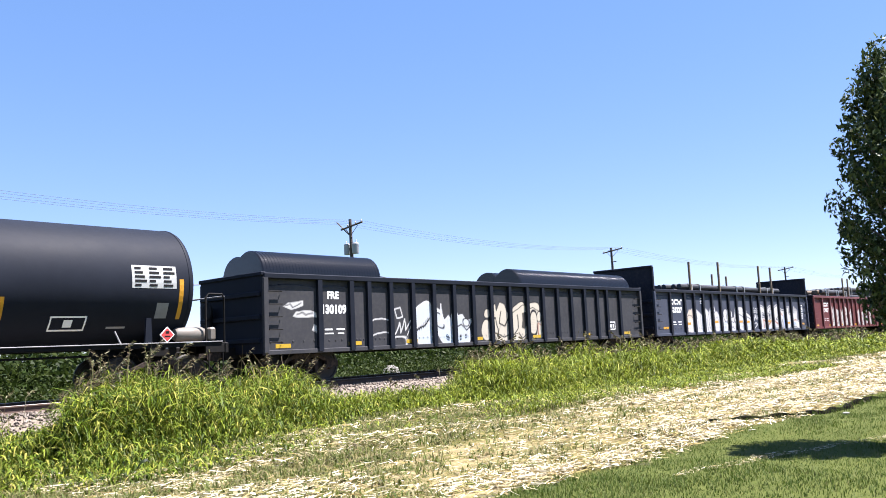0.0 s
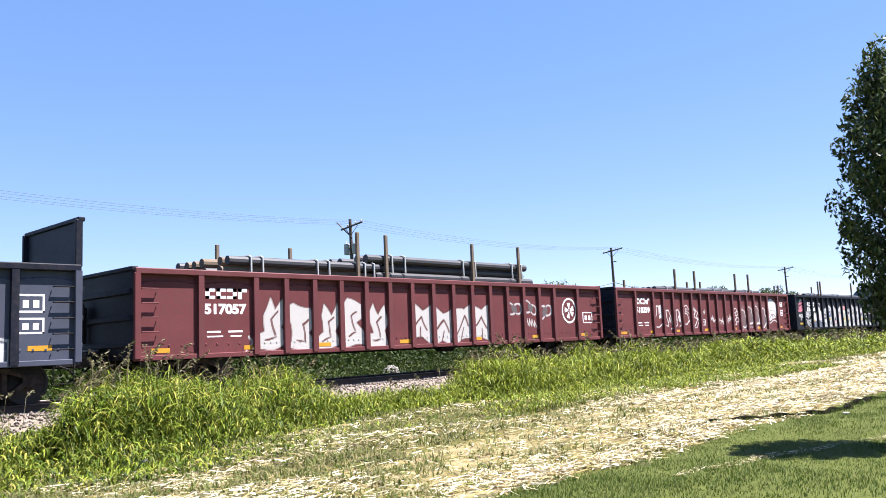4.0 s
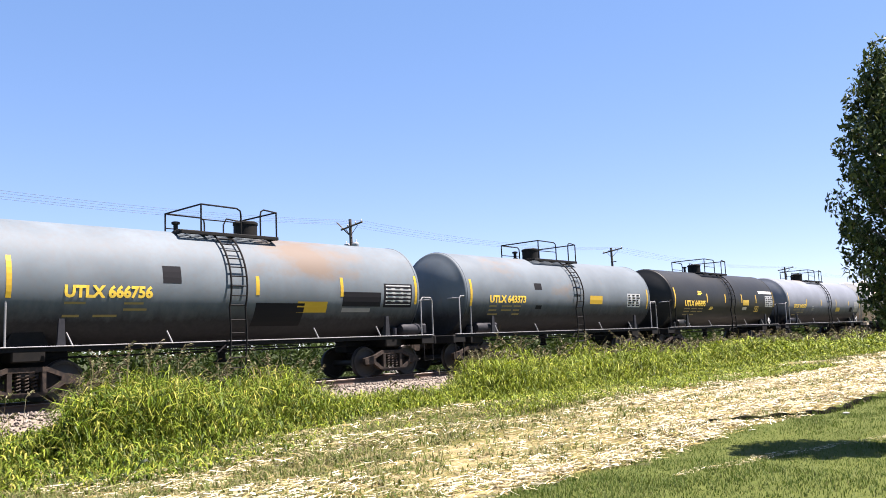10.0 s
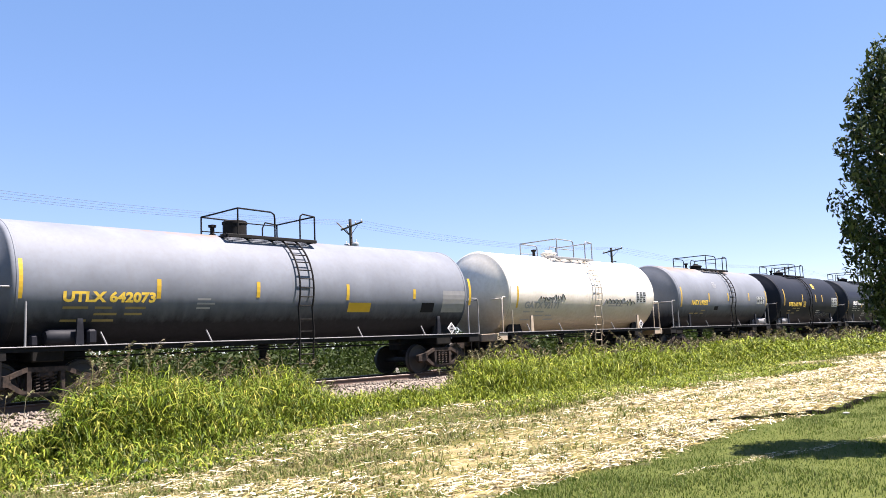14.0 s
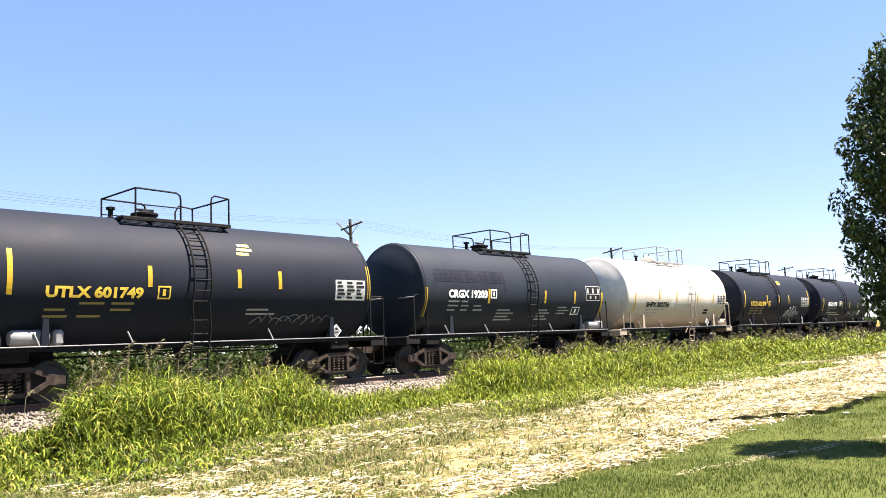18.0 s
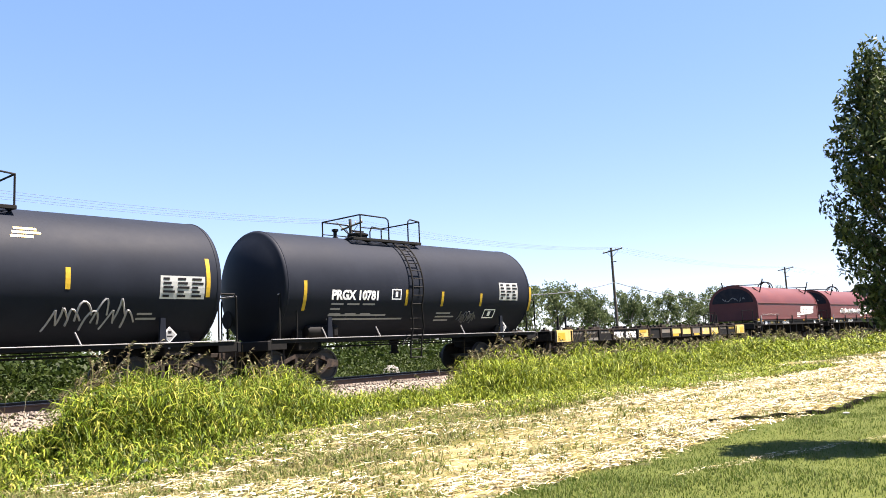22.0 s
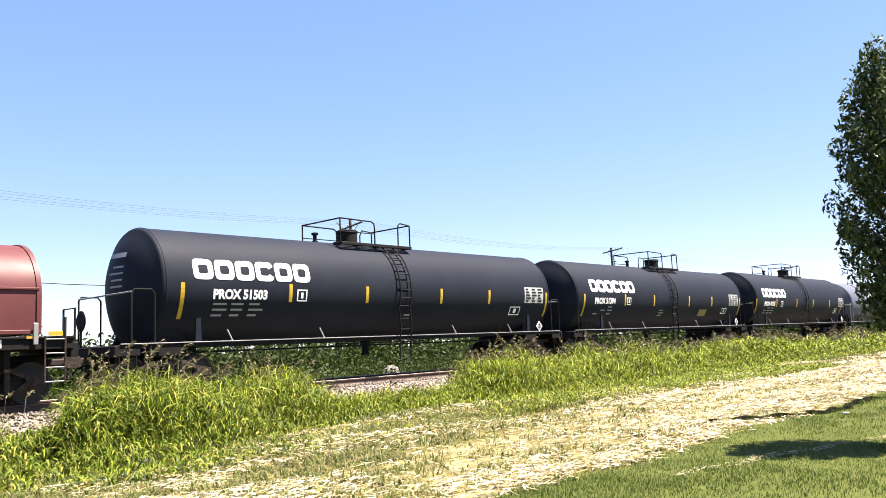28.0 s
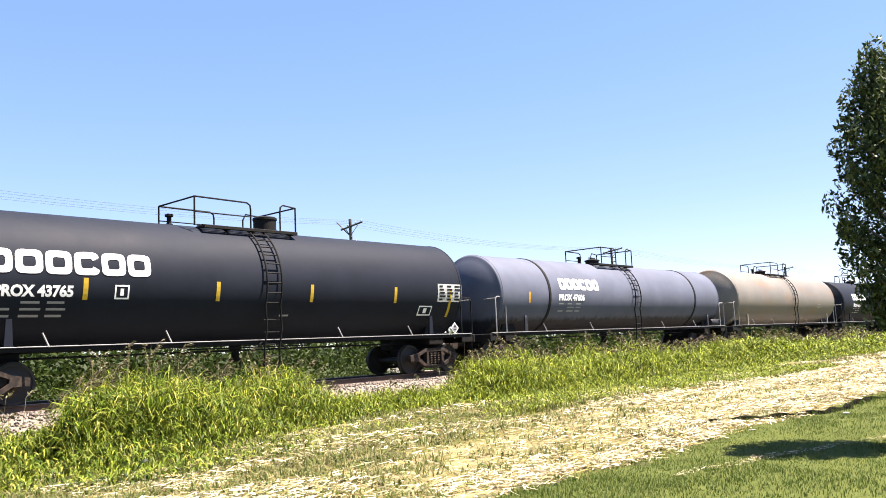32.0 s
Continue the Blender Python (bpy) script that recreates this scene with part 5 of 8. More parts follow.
            for i in range(3):
                sheet(car, "stencil_line", [(px + 0.05 * i, pz + ph * (i / 3.0), pw * (0.8 + 0.2 * (i % 2)), ph * 0.2)], skin, M["ink_yellow"])
        elif kind in ("scrawl", "white_scrawl"):
            rng = random.Random(int(px * 100))
            for i in range(9):
                a = px + pw * i / 9
                z_a, z_b = pz + ph * rng.uniform(0.0, 0.35), pz + ph * rng.uniform(0.6, 1.0)
                pts = [skin_round(rad, zc, 0.012)(a + pw * 0.16 * u + 0.05 * math.sin(5 * u + i), z_a + (z_b - z_a) * math.sin(math.pi * u * 0.9)) for u in [k / 8 for k in range(9)]]
                part("spray_stroke", Geo().tube(pts, 0.018 if kind == "scrawl" else 0.026, 4), M["scrawl" if kind == "scrawl" else "ink_grey"], car, "thin faded sprayed stroke")
        else:
            sheet(car, "painted_panel", [(px, pz, pw, ph)], skin_round(rad, zc, 0.004), M[kind], "painted rectangular panel on the tank side")
    return car


# ---- sprayed paint on the gondola sides ----
def paint_grid(g, xa, xb, za, zb, depth, step):
    """A fine skin over a plate, so that paint on it can have edges."""
    nx, nz = max(2, int((xb - xa) / step)), int((zb - za) / step)
    b = len(g.v)
    for i in range(nx + 1):
        for j in range(nz + 1):
            x, z = xa + (xb - xa) * i / nx, za + (zb - za) * j / nz
            g.v.append((x, depth(x, z), z))
    for i in range(nx):
        for j in range(nz):
            k = b + i * (nz + 1) + j
            g.f.append((k, k + nz + 1, k + nz + 2, k + 1))


class Spray:
    """Layers of paint over points (x, z) of a car side."""

    def __init__(self, x, z):
        self.x = x + 0.07 * np.sin(1.9 * z + 0.8 * x) + 0.05 * np.sin(4.3 * z - 2.1 * x)
        self.z = z + 0.09 * np.sin(2.3 * x) + 0.05 * np.sin(5.1 * x + 1.7 * z)
        self.raw = (x, z)
        self.c = np.zeros((len(x), 3))
        self.a = np.zeros(len(x))

    def lay(self, cover, col):
        cover = np.clip(cover, 0, 1)
        self.c += (np.array(col) - self.c) * np.where(self.a > 0, cover, cover > 0)[:, None]
        self.a = np.maximum(self.a, cover)

    def blob(self, cx, cz, rx, rz, p=3.0):
        d = ((np.abs(self.x - cx) / rx) ** p + (np.abs(self.z - cz) / rz) ** p) ** (1 / p)
        return (d - 1) * min(rx, rz)

    def line(self, pts):
        d = np.full(len(self.x), 9.0)
        for (x0, z0), (x1, z1) in zip(pts, pts[1:]):
            ux, uz = x1 - x0, z1 - z0
            t = np.clip(((self.x - x0) * ux + (self.z - z0) * uz) / (ux * ux + uz * uz + 1e-9), 0, 1)
            d = np.minimum(d, np.hypot(self.x - x0 - t * ux, self.z - z0 - t * uz))
        return d

    def poly(self, pts):
        """Signed distance to a closed outline, negative inside."""
        d = np.full(len(self.x), 9.0)
        odd = np.zeros(len(self.x), bool)
        for (x0, z0), (x1, z1) in zip(pts, pts[1:] + pts[:1]):
            ux, uz = x1 - x0, z1 - z0
            t = np.clip(((self.x - x0) * ux + (self.z - z0) * uz) / (ux * ux + uz * uz + 1e-9), 0, 1)
            d = np.minimum(d, np.hypot(self.x - x0 - t * ux, self.z - z0 - t * uz))
            odd ^= ((z0 > self.z) != (z1 > self.z)) & (self.x < x0 + (self.z - z0) * ux / (uz + 1e-9 * (abs(uz) < 1e-9)))
        return np.where(odd, -d, d)

    def soft(self, d, e=0.018):
        return np.clip(0.5 - d / e, 0, 1)

    def strokes(self, pts, wide, col, k=1.0):
        self.lay(self.soft(self.line(pts) - wide / 2) * k, col)


class Pen:
    """Draws in one bay at a time: u runs from rib to rib, v from the sill upwards."""

    def __init__(self, p, e, z0=0.90, z1=2.25):
        self.p, self.e, self.z0, self.z1 = p, e, z0, z1

    def at(self, i, pts):
        a, w = self.e[i], self.e[i + 1] - self.e[i]
        return [(a + w * u, self.z0 + (self.z1 - self.z0) * v) for u, v in pts]

    def fill(self, i, pts, col, edge=None, wide=0.03, k=1.0, bulge=0.0):
        d = self.p.poly(self.at(i, pts)) - bulge
        if edge is not None:
            self.p.lay(self.p.soft(d - wide), edge)
        self.p.lay(self.p.soft(d) * k, col)

    def oval(self, i, u, v, ru, rv, col, edge=None, wide=0.03, k=1.0, power=2.3):
        (x, z), w = self.at(i, [(u, v)])[0], self.e[i + 1] - self.e[i]
        d = self.p.blob(x, z, ru * w, rv * (self.z1 - self.z0), power)
        if edge is not None:
            self.p.lay(self.p.soft(d - wide), edge)
        if col is not None:
            self.p.lay(self.p.soft(d) * k, col)

    def ring(self, i, u, v, ru, rv, wide, col):
        (x, z), w = self.at(i, [(u, v)])[0], self.e[i + 1] - self.e[i]
        self.p.lay(self.p.soft(np.abs(self.p.blob(x, z, ru * w, rv * (self.z1 - self.z0), 2.3)) - wide / 2), col)

    def line(self, i, pts, wide, col, k=1.0):
        self.p.strokes(self.at(i, pts), wide, col, k)

    def tag(self, i, u0, u1, v, high, n, wide, col, seed):
        """A row of quick looped letters that spell nothing."""
        rng = random.Random(seed)
        du = (u1 - u0) / n
        for q in range(n):
            u, a = u0 + du * q, [rng.uniform(-0.12, 0.12) for _ in range(8)]
            top, low = v + high * (1 + 0.25 * a[0]), v + high * a[1]
            forms = ([(u, low), (u + du * 0.25, top), (u + du * 0.55, low + high * 0.3), (u + du * 0.8, top), (u + du, low)],
                     [(u + du * 0.8, top), (u + du * 0.2, top - high * 0.15), (u + du * 0.15, low + high * 0.2), (u + du * 0.8, low), (u + du * 0.85, low + high * 0.5), (u + du * 0.45, low + high * 0.5)],
                     [(u + du * 0.15, low), (u + du * 0.2, top), (u + du * 0.8, top - high * 0.1), (u + du * 0.7, low + high * 0.5), (u + du * 0.25, low + high * 0.5), (u + du * 0.95, low)],
                     [(u + du * 0.9, top - high * 0.1), (u + du * 0.35, top), (u + du * 0.2, low + high * 0.6), (u + du * 0.8, low + high * 0.4), (u + du * 0.7, low), (u, low + high * 0.1)])
            self.line(i, forms[rng.randrange(4)], wide, col)

    def cloud(self, i, tops, col, low=-0.08):
        """Solid ground of a word: from rib to rib, with an uneven upper edge."""
        n = len(tops) - 1
        self.fill(i, [(-0.1, low)] + [(-0.1 + 1.2 * q / n, v) for q, v in enumerate(tops)] + [(1.1, low)], col)

    def hatch(self, i, u0, u1, v0, v1, n, wide, col, k=0.6):
        for j in range(n):
            v = v0 + (v1 - v0) * (j + 0.5) / n
            self.line(i, [(u0 + 0.06 * (j % 2), v), (u1 - 0.07 * (j % 3), v + 0.01)], wide, col, k)


def spray_on(obs, art, edges):
    """Runs the drawing over all points of the side at once and stores it in the meshes."""
    cut, xs, zs = [0], [], []
    for ob in obs:
        co = np.empty(len(ob.data.vertices) * 3, np.float32)
        ob.data.vertices.foreach_get("co", co)
        co = co.reshape(-1, 3)
        xs.append(np.where(co[:, 1] < -1.4, co[:, 0], 99.0))
        zs.append(co[:, 2])
        cut.append(cut[-1] + len(co))
    p = Spray(np.concatenate(xs).astype(float), np.concatenate(zs).astype(float))
    art(p, edges)
    rgba = np.concatenate([p.c, p.a[:, None]], 1).astype(np.float32)
    for ob, i, j in zip(obs, cut, cut[1:]):
        lay = ob.data.color_attributes.new("spray", "FLOAT_COLOR", "POINT")
        lay.data.foreach_set("color", rgba[i:j].reshape(-1))


# ---- gondola ----
def gondola(x0, x1, paint_mat, side_mat, label, ribs=None, high_ends=False, top=2.98, mark=None, ink="ink_white", disc=None, strip_mat="orange", squares=(), art=None, split=False):
    L = x1 - x0
    half = L / 2
    car = thing("gondola_car", ((x0 + x1) / 2, 0, 0), label, "gondola car", "freight cars of the train")
    ROLLING.append(car)
    hb = half - 0.62                    # half length of the body
    zb = 0.86
    xs = ribs
    edges = [-hb + 0.06] + xs + [hb - 0.06]
    skins = []
    for s in (-1, 1):
        for a, b in zip(edges, edges[1:]):
            w = b - a
            g = Geo()
            y = s * 1.46
            arch = [(a, zb + 0.04), (b, zb + 0.04), (b, top - 0.36), (a + w * 0.75, top - 0.30), (a + w * 0.5, top - 0.28), (a + w * 0.25, top - 0.30), (a, top - 0.36)]
            g.prism(arch, y - 0.012, y + 0.012)
            g.prism([(a, top - 0.36), (a + w * 0.25, top - 0.30), (a + w * 0.5, top - 0.28), (a + w * 0.75, top - 0.30), (b, top - 0.36), (b, top - 0.08), (a, top - 0.08)], y - 0.012 - s * 0.05, y + 0.012 - s * 0.05)
            if s < 0:
                for q in range(5):
                    g.box((a + w * (q + 0.5) / 5, -1.478, zb + 0.30), (0.045, 0.014, 0.05), 0.006)
            if s < 0 and art:
                paint_grid(g, a, b, zb + 0.05, top - 0.085, lambda px, pz: -1.474 if pz < top - 0.28 - 0.08 * (2 * (px - a) / w - 1) ** 2 else -1.424, 0.030)
            skins.append(part("side_panel", g, M[side_mat], car))
        for x in xs:
            g = Geo()
            g.prism([(x - 0.085, zb), (x + 0.085, zb), (x + 0.075, top - 0.12), (x - 0.075, top - 0.12)], s * 1.47, s * 1.575)
            part("side_rib", g, M[paint_mat], car)
        for x in (-hb + 0.06, hb - 0.06):
            part("corner_post", Geo().box((x, s * 1.51, (zb + top) / 2 - 0.05), (0.16, 0.14, top - zb - 0.1), 0.015), M[side_mat], car)
        part("top_chord", Geo().box((0, s * 1.495, top - 0.055), (2 * hb, 0.17, 0.15), 0.02), M[paint_mat], car)
        part("bottom_chord", Geo().box((0, s * 1.49, zb + 0.02), (2 * hb, 0.09, 0.12), 0.012), M[side_mat], car)
        # end wall
        e = s * hb
        end_mat = M["navy" if paint_mat == "red" else paint_mat]      # red cars: shade on the end walls painted in with dark enamel
        zt = top + (1.05 if high_ends else 0.0)
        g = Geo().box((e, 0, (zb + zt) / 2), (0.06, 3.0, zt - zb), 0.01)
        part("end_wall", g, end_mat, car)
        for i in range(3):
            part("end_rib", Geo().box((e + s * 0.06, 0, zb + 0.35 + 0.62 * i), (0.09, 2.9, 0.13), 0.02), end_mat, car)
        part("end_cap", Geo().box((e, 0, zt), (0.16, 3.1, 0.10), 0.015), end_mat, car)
        if high_ends:
            for y in (-1.5, 1.5):
                part("bulkhead_post", Geo().box((e - s * 0.05, y, top + 0.51), (0.16, 0.10, 1.06), 0.015), M[paint_mat], car)
        part("stub_sill", Geo().box((s * (half - 0.7), 0, 0.90), (0.9, 0.45, 0.34), 0.03), M["frame"], car)
        # grab irons and ladders on the near and far sides
        for y in (-1.56, 1.56):
            for k in range(5):
                z = 1.15 + 0.34 * k
                for ex in (s * (hb - 0.16), ):
                    part("grab_iron", Geo().tube([(ex, y * 0.965, z), (ex, y, z), (ex - s * 0.42, y, z), (ex - s * 0.42, y * 0.965, z)], 0.016, 6), M["frame" if paint_mat != "red" else "red"], car)
            part("corner_step", Geo().tube([(s * (hb - 0.14), y * 0.97, zb), (s * (hb - 0.14), y * 0.97, 0.42), (s * (hb - 0.56), y * 0.97, 0.42), (s * (hb - 0.56), y * 0.97, zb)], 0.018, 6), M["frame"], car)
        add_truck(car, s * (half - 2.35))
    part("floor", Geo().box((0, 0, 1.08), (2 * hb - 0.1, 2.86, 0.08)), M["frame"], car)
    part("centre_sill", Geo().box((0, 0, 0.90), (L - 1.4, 0.42, 0.28), 0.02), M["frame"], car)
    part("brake_cylinder", Geo().turned([(0.02, -0.4), (0.16, -0.38), (0.17, 0.3), (0.03, 0.32)], (1.4, -0.7, 0.82), "x", 16), M["frame"], car)
    part("brake_wheel", Geo().turned([(0.24, -0.02), (0.27, 0.0), (0.24, 0.02), (0.22, 0.0)], (-hb - 0.2, 0.9, 2.1), "x", 18).box((-hb - 0.2, 0.9, 2.1), (0.03, 0.46, 0.04)).box((-hb - 0.12, 0.9, 1.75), (0.10, 0.18, 0.9), 0.02), M["frame"], car)
    part("end_step", Geo().box((-hb - 0.22, 0.7, 1.12), (0.30, 1.1, 0.04), 0.008).box((hb + 0.22, 0.7, 1.12), (0.30, 1.1, 0.04), 0.008), M["pale"], car)
    add_couplers(car, half)
    flat = skin_flat(-1.475)
    if split or high_ends:
        spots = [(edges[k] + (edges[k + 1] - edges[k]) * u, z) for k, u, z in ((0, 0.72, 1.14), (2, 0.42, 1.32), (5, 0.5, 1.38), (8, 0.55, 1.36), (9, 0.5, 1.34), (12, 0.55, 1.34), (15, 0.55, 1.22), (17, 0.45, 1.14))]
    else:
        spots = [(k * hb, zb + 0.13) for k in (-0.93, -0.675, -0.44, -0.12, 0.22, 0.56, 0.88)]
    for x, z in spots:
        sheet(car, "reflective_strip", [(x - 0.3, z, 0.5, 0.11)], skin_flat(-1.478), M[strip_mat], "orange-yellow reflective strip")
    if mark:
        # panel of the second bay: company mark in blocks, then the number
        bx = edges[1] + 0.16
        w = edges[2] - edges[1]
        word, num = mark
        if split:
            spots = ((edges[2] - 0.68, 0), (edges[2] - 0.40, 0), (edges[2] + 0.15, 1), (edges[2] + 0.43, 1))
        else:
            spots = tuple((bx + i * w * 0.195, 0) for i in range(4))
        if word:
            lettering(car, "reporting_mark", word, bx + 0.16, 2.34, 0.21, w * 0.36, flat, M[ink])
        else:
            for i, (px, _) in enumerate(spots):
                q = 0.24 if split else w * 0.17
                g_ = q * 0.42
                bars = [(px + (q - g_ if i == 2 else 0), 2.29, g_, 0.27), (px, 2.47, q, 0.09)] + ([(px, 2.29, q, 0.075)] if i != 3 else [])
                sheet(car, "company_mark", bars, flat, M[ink], "white company mark in plain bars")
        if split:
            lettering(car, "reporting_mark", num[:3], edges[2] - 0.74, 1.98, 0.25, 0.58, flat, M[ink], "painted car number")
            lettering(car, "reporting_mark", num[3:], edges[2] + 0.14, 1.98, 0.25, 0.58, flat, M[ink], "painted car number")
        else:
            lettering(car, "reporting_mark", num, bx - 0.03, 1.92, 0.25, w * 0.76, flat, M[ink], "painted car number")
        for q in () if split else ((bx + 0.04, 1.44, w * 0.24, 0.045), (bx + w * 0.40, 1.44, w * 0.26, 0.045), (bx + 0.04, 1.33, w * 0.28, 0.035), (bx + w * 0.44, 1.33, w * 0.2, 0.035)):
            sheet(car, "stencil_line", [q], flat, M[ink])
    if art:
        spray_on(skins, art, edges)
    for px, pz, pw, ph in squares:
        sheet(car, "data_stencil", [(px, pz, pw, 0.04), (px, pz + ph, pw, 0.04), (px, pz, 0.04, ph), (px + pw - 0.04, pz, 0.04, ph), (px + pw * 0.2, pz + ph * 0.3, pw * 0.22, ph * 0.45), (px + pw * 0.58, pz + ph * 0.3, pw * 0.22, ph * 0.45)], flat, M[ink], "outlined stencil box")
    if disc:
        g = Geo()
        cx_, cz_, r0 = disc
        n = 28
        for r1, r2 in ((r0, r0 * 0.86), (r0 * 0.62, r0 * 0.10)):
            b = len(g.v)
            g.v += [(cx_ + r1 * math.cos(6.2832 * k / n), -1.481, cz_ + r1 * math.sin(6.2832 * k / n)) for k in range(n)]
            g.v += [(cx_ + r2 * math.cos(6.2832 * k / n), -1.481, cz_ + r2 * math.sin(6.2832 * k / n)) for k in range(n)]
            g.f += [(b + k, b + (k + 1) % n, b + n + (k + 1) % n, b + n + k) for k in range(n) if r1 == r0 or (k // 3) % 2 == 0]
        part("round_emblem", g, M["ink_white"], car, "white round emblem")
    return car


# ---- coil car and flat car ----
def coil_car(x0, x1, label, tags_seed):
    L = x1 - x0
    half = L / 2
    car = thing("coil_car", ((x0 + x1) / 2 + 0.16, 0, 0), label, "coil car", "freight cars of the train")
    ROLLING.append(car)
    hl = half - 1.37
    prof = [(-1.42, 1.52), (-1.42, 2.30)] + [(-1.42 * math.cos(a), 2.30 + 1.24 * math.sin(a)) for a in [math.pi * k / 20 for k in range(1, 20)]] + [(1.42, 2.30), (1.42, 1.52)]
    g = Geo()
    g.rings([[(x, y, z) for y, z in prof] for x in (-hl, hl)])
    hood = part("hood", g, M["coil_red"], car, "faded red rounded steel hood")
    for s in (-1, 1):
        rim = [(y * 1.018, 2.30 + (z - 2.30) * 1.02) for y, z in prof]
        part("hood_rim", Geo().rings([[(s * hl + d, y, z) for y, z in rim] for d in (-0.05, 0.05)]), M["coil_red"], hood)
        if s < 0:
            for i in range(7):
                pts = [(-hl - 0.09, -0.75 + 0.2 * i + 0.16 * u + 0.04 * math.sin(5 * u + i), 2.72 + 0.10 * math.sin(3.0 * u + 2 * i)) for u in [q / 6 for q in range(7)]]
                part("spray_stroke", Geo().tube(pts, 0.016, 4), M["ink_grey"], hood, "thin pale scrawl on the end sheet")
        part("end_sheet", Geo().rings([[(s * (hl + d), y * 0.97, 2.3 + (z - 2.3) * 0.96 if z > 2.3 else z + 0.03) for y, z in prof] for d in (0.03, 0.06)]), M["coil_red"], hood)
        arch = [(-1.22 * math.cos(a), 2.52 + 0.86 * math.sin(a)) for a in [math.pi * k / 16 for k in range(17)]]
        part("end_panel", Geo().rings([[(s * (hl + d), y, z) for y, z in arch] for d in (0.062, 0.075)]), M["navy"], hood, "dark blue panel on the end of the hood")
    part("seam", Geo().box((0, -1.425, 2.46), (2 * hl, 0.05, 0.05), 0.008).box((0, 1.425, 2.46), (2 * hl, 0.03, 0.05), 0.008), M["coil_red"], hood)
    part("lower_lip", Geo().box((0, -1.46, 1.54), (2 * hl, 0.07, 0.09), 0.01).box((0, 1.46, 1.54), (2 * hl, 0.07, 0.09), 0.01), M["coil_red"], hood)
    for k in (-0.72, 0.80):
        x = k * hl
        part("stacking_bracket", Geo().tube([(x, -1.05, 3.1), (x + 0.10, -1.25, 3.9)], 0.035, 6).tube([(x + 0.06, -1.2, 3.55), (x - 0.9, 0.2, 3.58)], 0.03, 6).tube([(x, -1.05, 3.1), (x - 0.35, -0.8, 3.42)], 0.03, 6), M["frame"], hood)
        part("stacking_bracket", Geo().tube([(x, 1.05, 3.1), (x + 0.10, 1.25, 3.84)], 0.035, 6), M["frame"], hood)
    for d in (-0.18, 0.18):
        part("lifting_eye", Geo().tube([(d + 0.1, 0.28 * math.cos(a) * 1.4, 3.48 + 0.42 * math.sin(a)) for a in [math.pi * k / 10 for k in range(11)]], 0.035, 7), M["frame"], hood)
    flat = skin_flat(-1.432)
    # sloped word mark of plain blocks over a long swoosh
    g = Geo()
    for i in range(4):
        x = hl * 0.36 + i * 0.60
        sl = lambda px, pz: (px + (pz - 1.9) * 0.35, -1.434, pz)
        for rx, rz, rw, rh in ((0, 1.93, 0.24, 0.36), (0.27, 1.93, 0.25, 0.15), (0.27, 2.12, 0.25, 0.17)):
            b = len(g.v)
            g.v += [sl(x + rx, rz), sl(x + rx + rw, rz), sl(x + rx + rw, rz + rh), sl(x + rx, rz + rh)]
            g.f.append((b, b + 1, b + 2, b + 3))
    b = len(g.v)
    x = hl * 0.36
    g.v += [(x - 0.1, -1.434, 1.74), (x + 2.2, -1.434, 1.85), (x + 2.4, -1.434, 1.90), (x + 0.05, -1.434, 1.89)]
    g.f.append((b, b + 1, b + 2, b + 3))
    part("company_mark", g, M["ink_white"], hood, "white slanted company mark with a swoosh")
    sheet(hood, "stencil_lines", [(hl * 0.24, 1.84 - 0.1 * i, 0.5, 0.05) for i in range(3)], flat, M["ink_white"], "small unreadable stencil lines")
    if tags_seed == 2:
        rng = random.Random(9)
        for i in range(20):
            a = -hl * 0.62 + i * 0.27
            pts = [(a + 0.22 * u + 0.05 * math.sin(7 * u + i), -1.436, 1.66 + 0.10 * rng.random() + (0.36 + 0.12 * rng.random()) * math.sin(math.pi * (0.15 + 0.75 * u))) for u in [k / 6 for k in range(7)]]
            part("spray_stroke", Geo().tube(pts, 0.028, 4), M["ink_white"], hood, "white sprayed stroke")
    else:
        for i in range(8):
            a = -hl * 0.9 + i * 0.34
            pts = [(a + 0.3 * u, -1.436, 1.80 + 0.05 * math.sin(9 * u + i * i * 1.7) * math.sin(2.3 * i + 4 * u)) for u in [k / 8 for k in range(9)]]
            part("spray_stroke", Geo().tube(pts, 0.009, 4), M["ink_grey"], hood, "thin pale scrawl")
    # underframe
    for s in (-1, 1):
        part("side_sill", Geo().box((0, s * 1.42, 1.30), (L - 1.3, 0.12, 0.26), 0.015).box((0, s * 1.46, 1.42), (L - 1.3, 0.12, 0.05), 0.01), M["frame"], car)
        part("end_sill", Geo().box((s * (half - 0.62), 0, 1.15), (0.18, 2.9, 0.32), 0.02).box((s * (half - 1.0), 0, 1.30), (0.9, 2.8, 0.06), 0.01), M["frame"], car)
        for y in (-1, 1):
            ex = s * (half - 0.60)
            part("end_rail", Geo().tube([(ex, y * 1.4, 1.3), (ex, y * 1.4, 2.05), (ex, y * 0.8, 2.05), (ex, y * 0.8, 1.3)], 0.025, 6), M["frame"], car)
        sheet(car, "white_square", [(s * (hl - 0.9) - 0.15, 1.22, 0.30, 0.22)], skin_flat(-1.485), M["ink_white"], "white square stencil")
        add_truck(car, s * (half - 2.2))
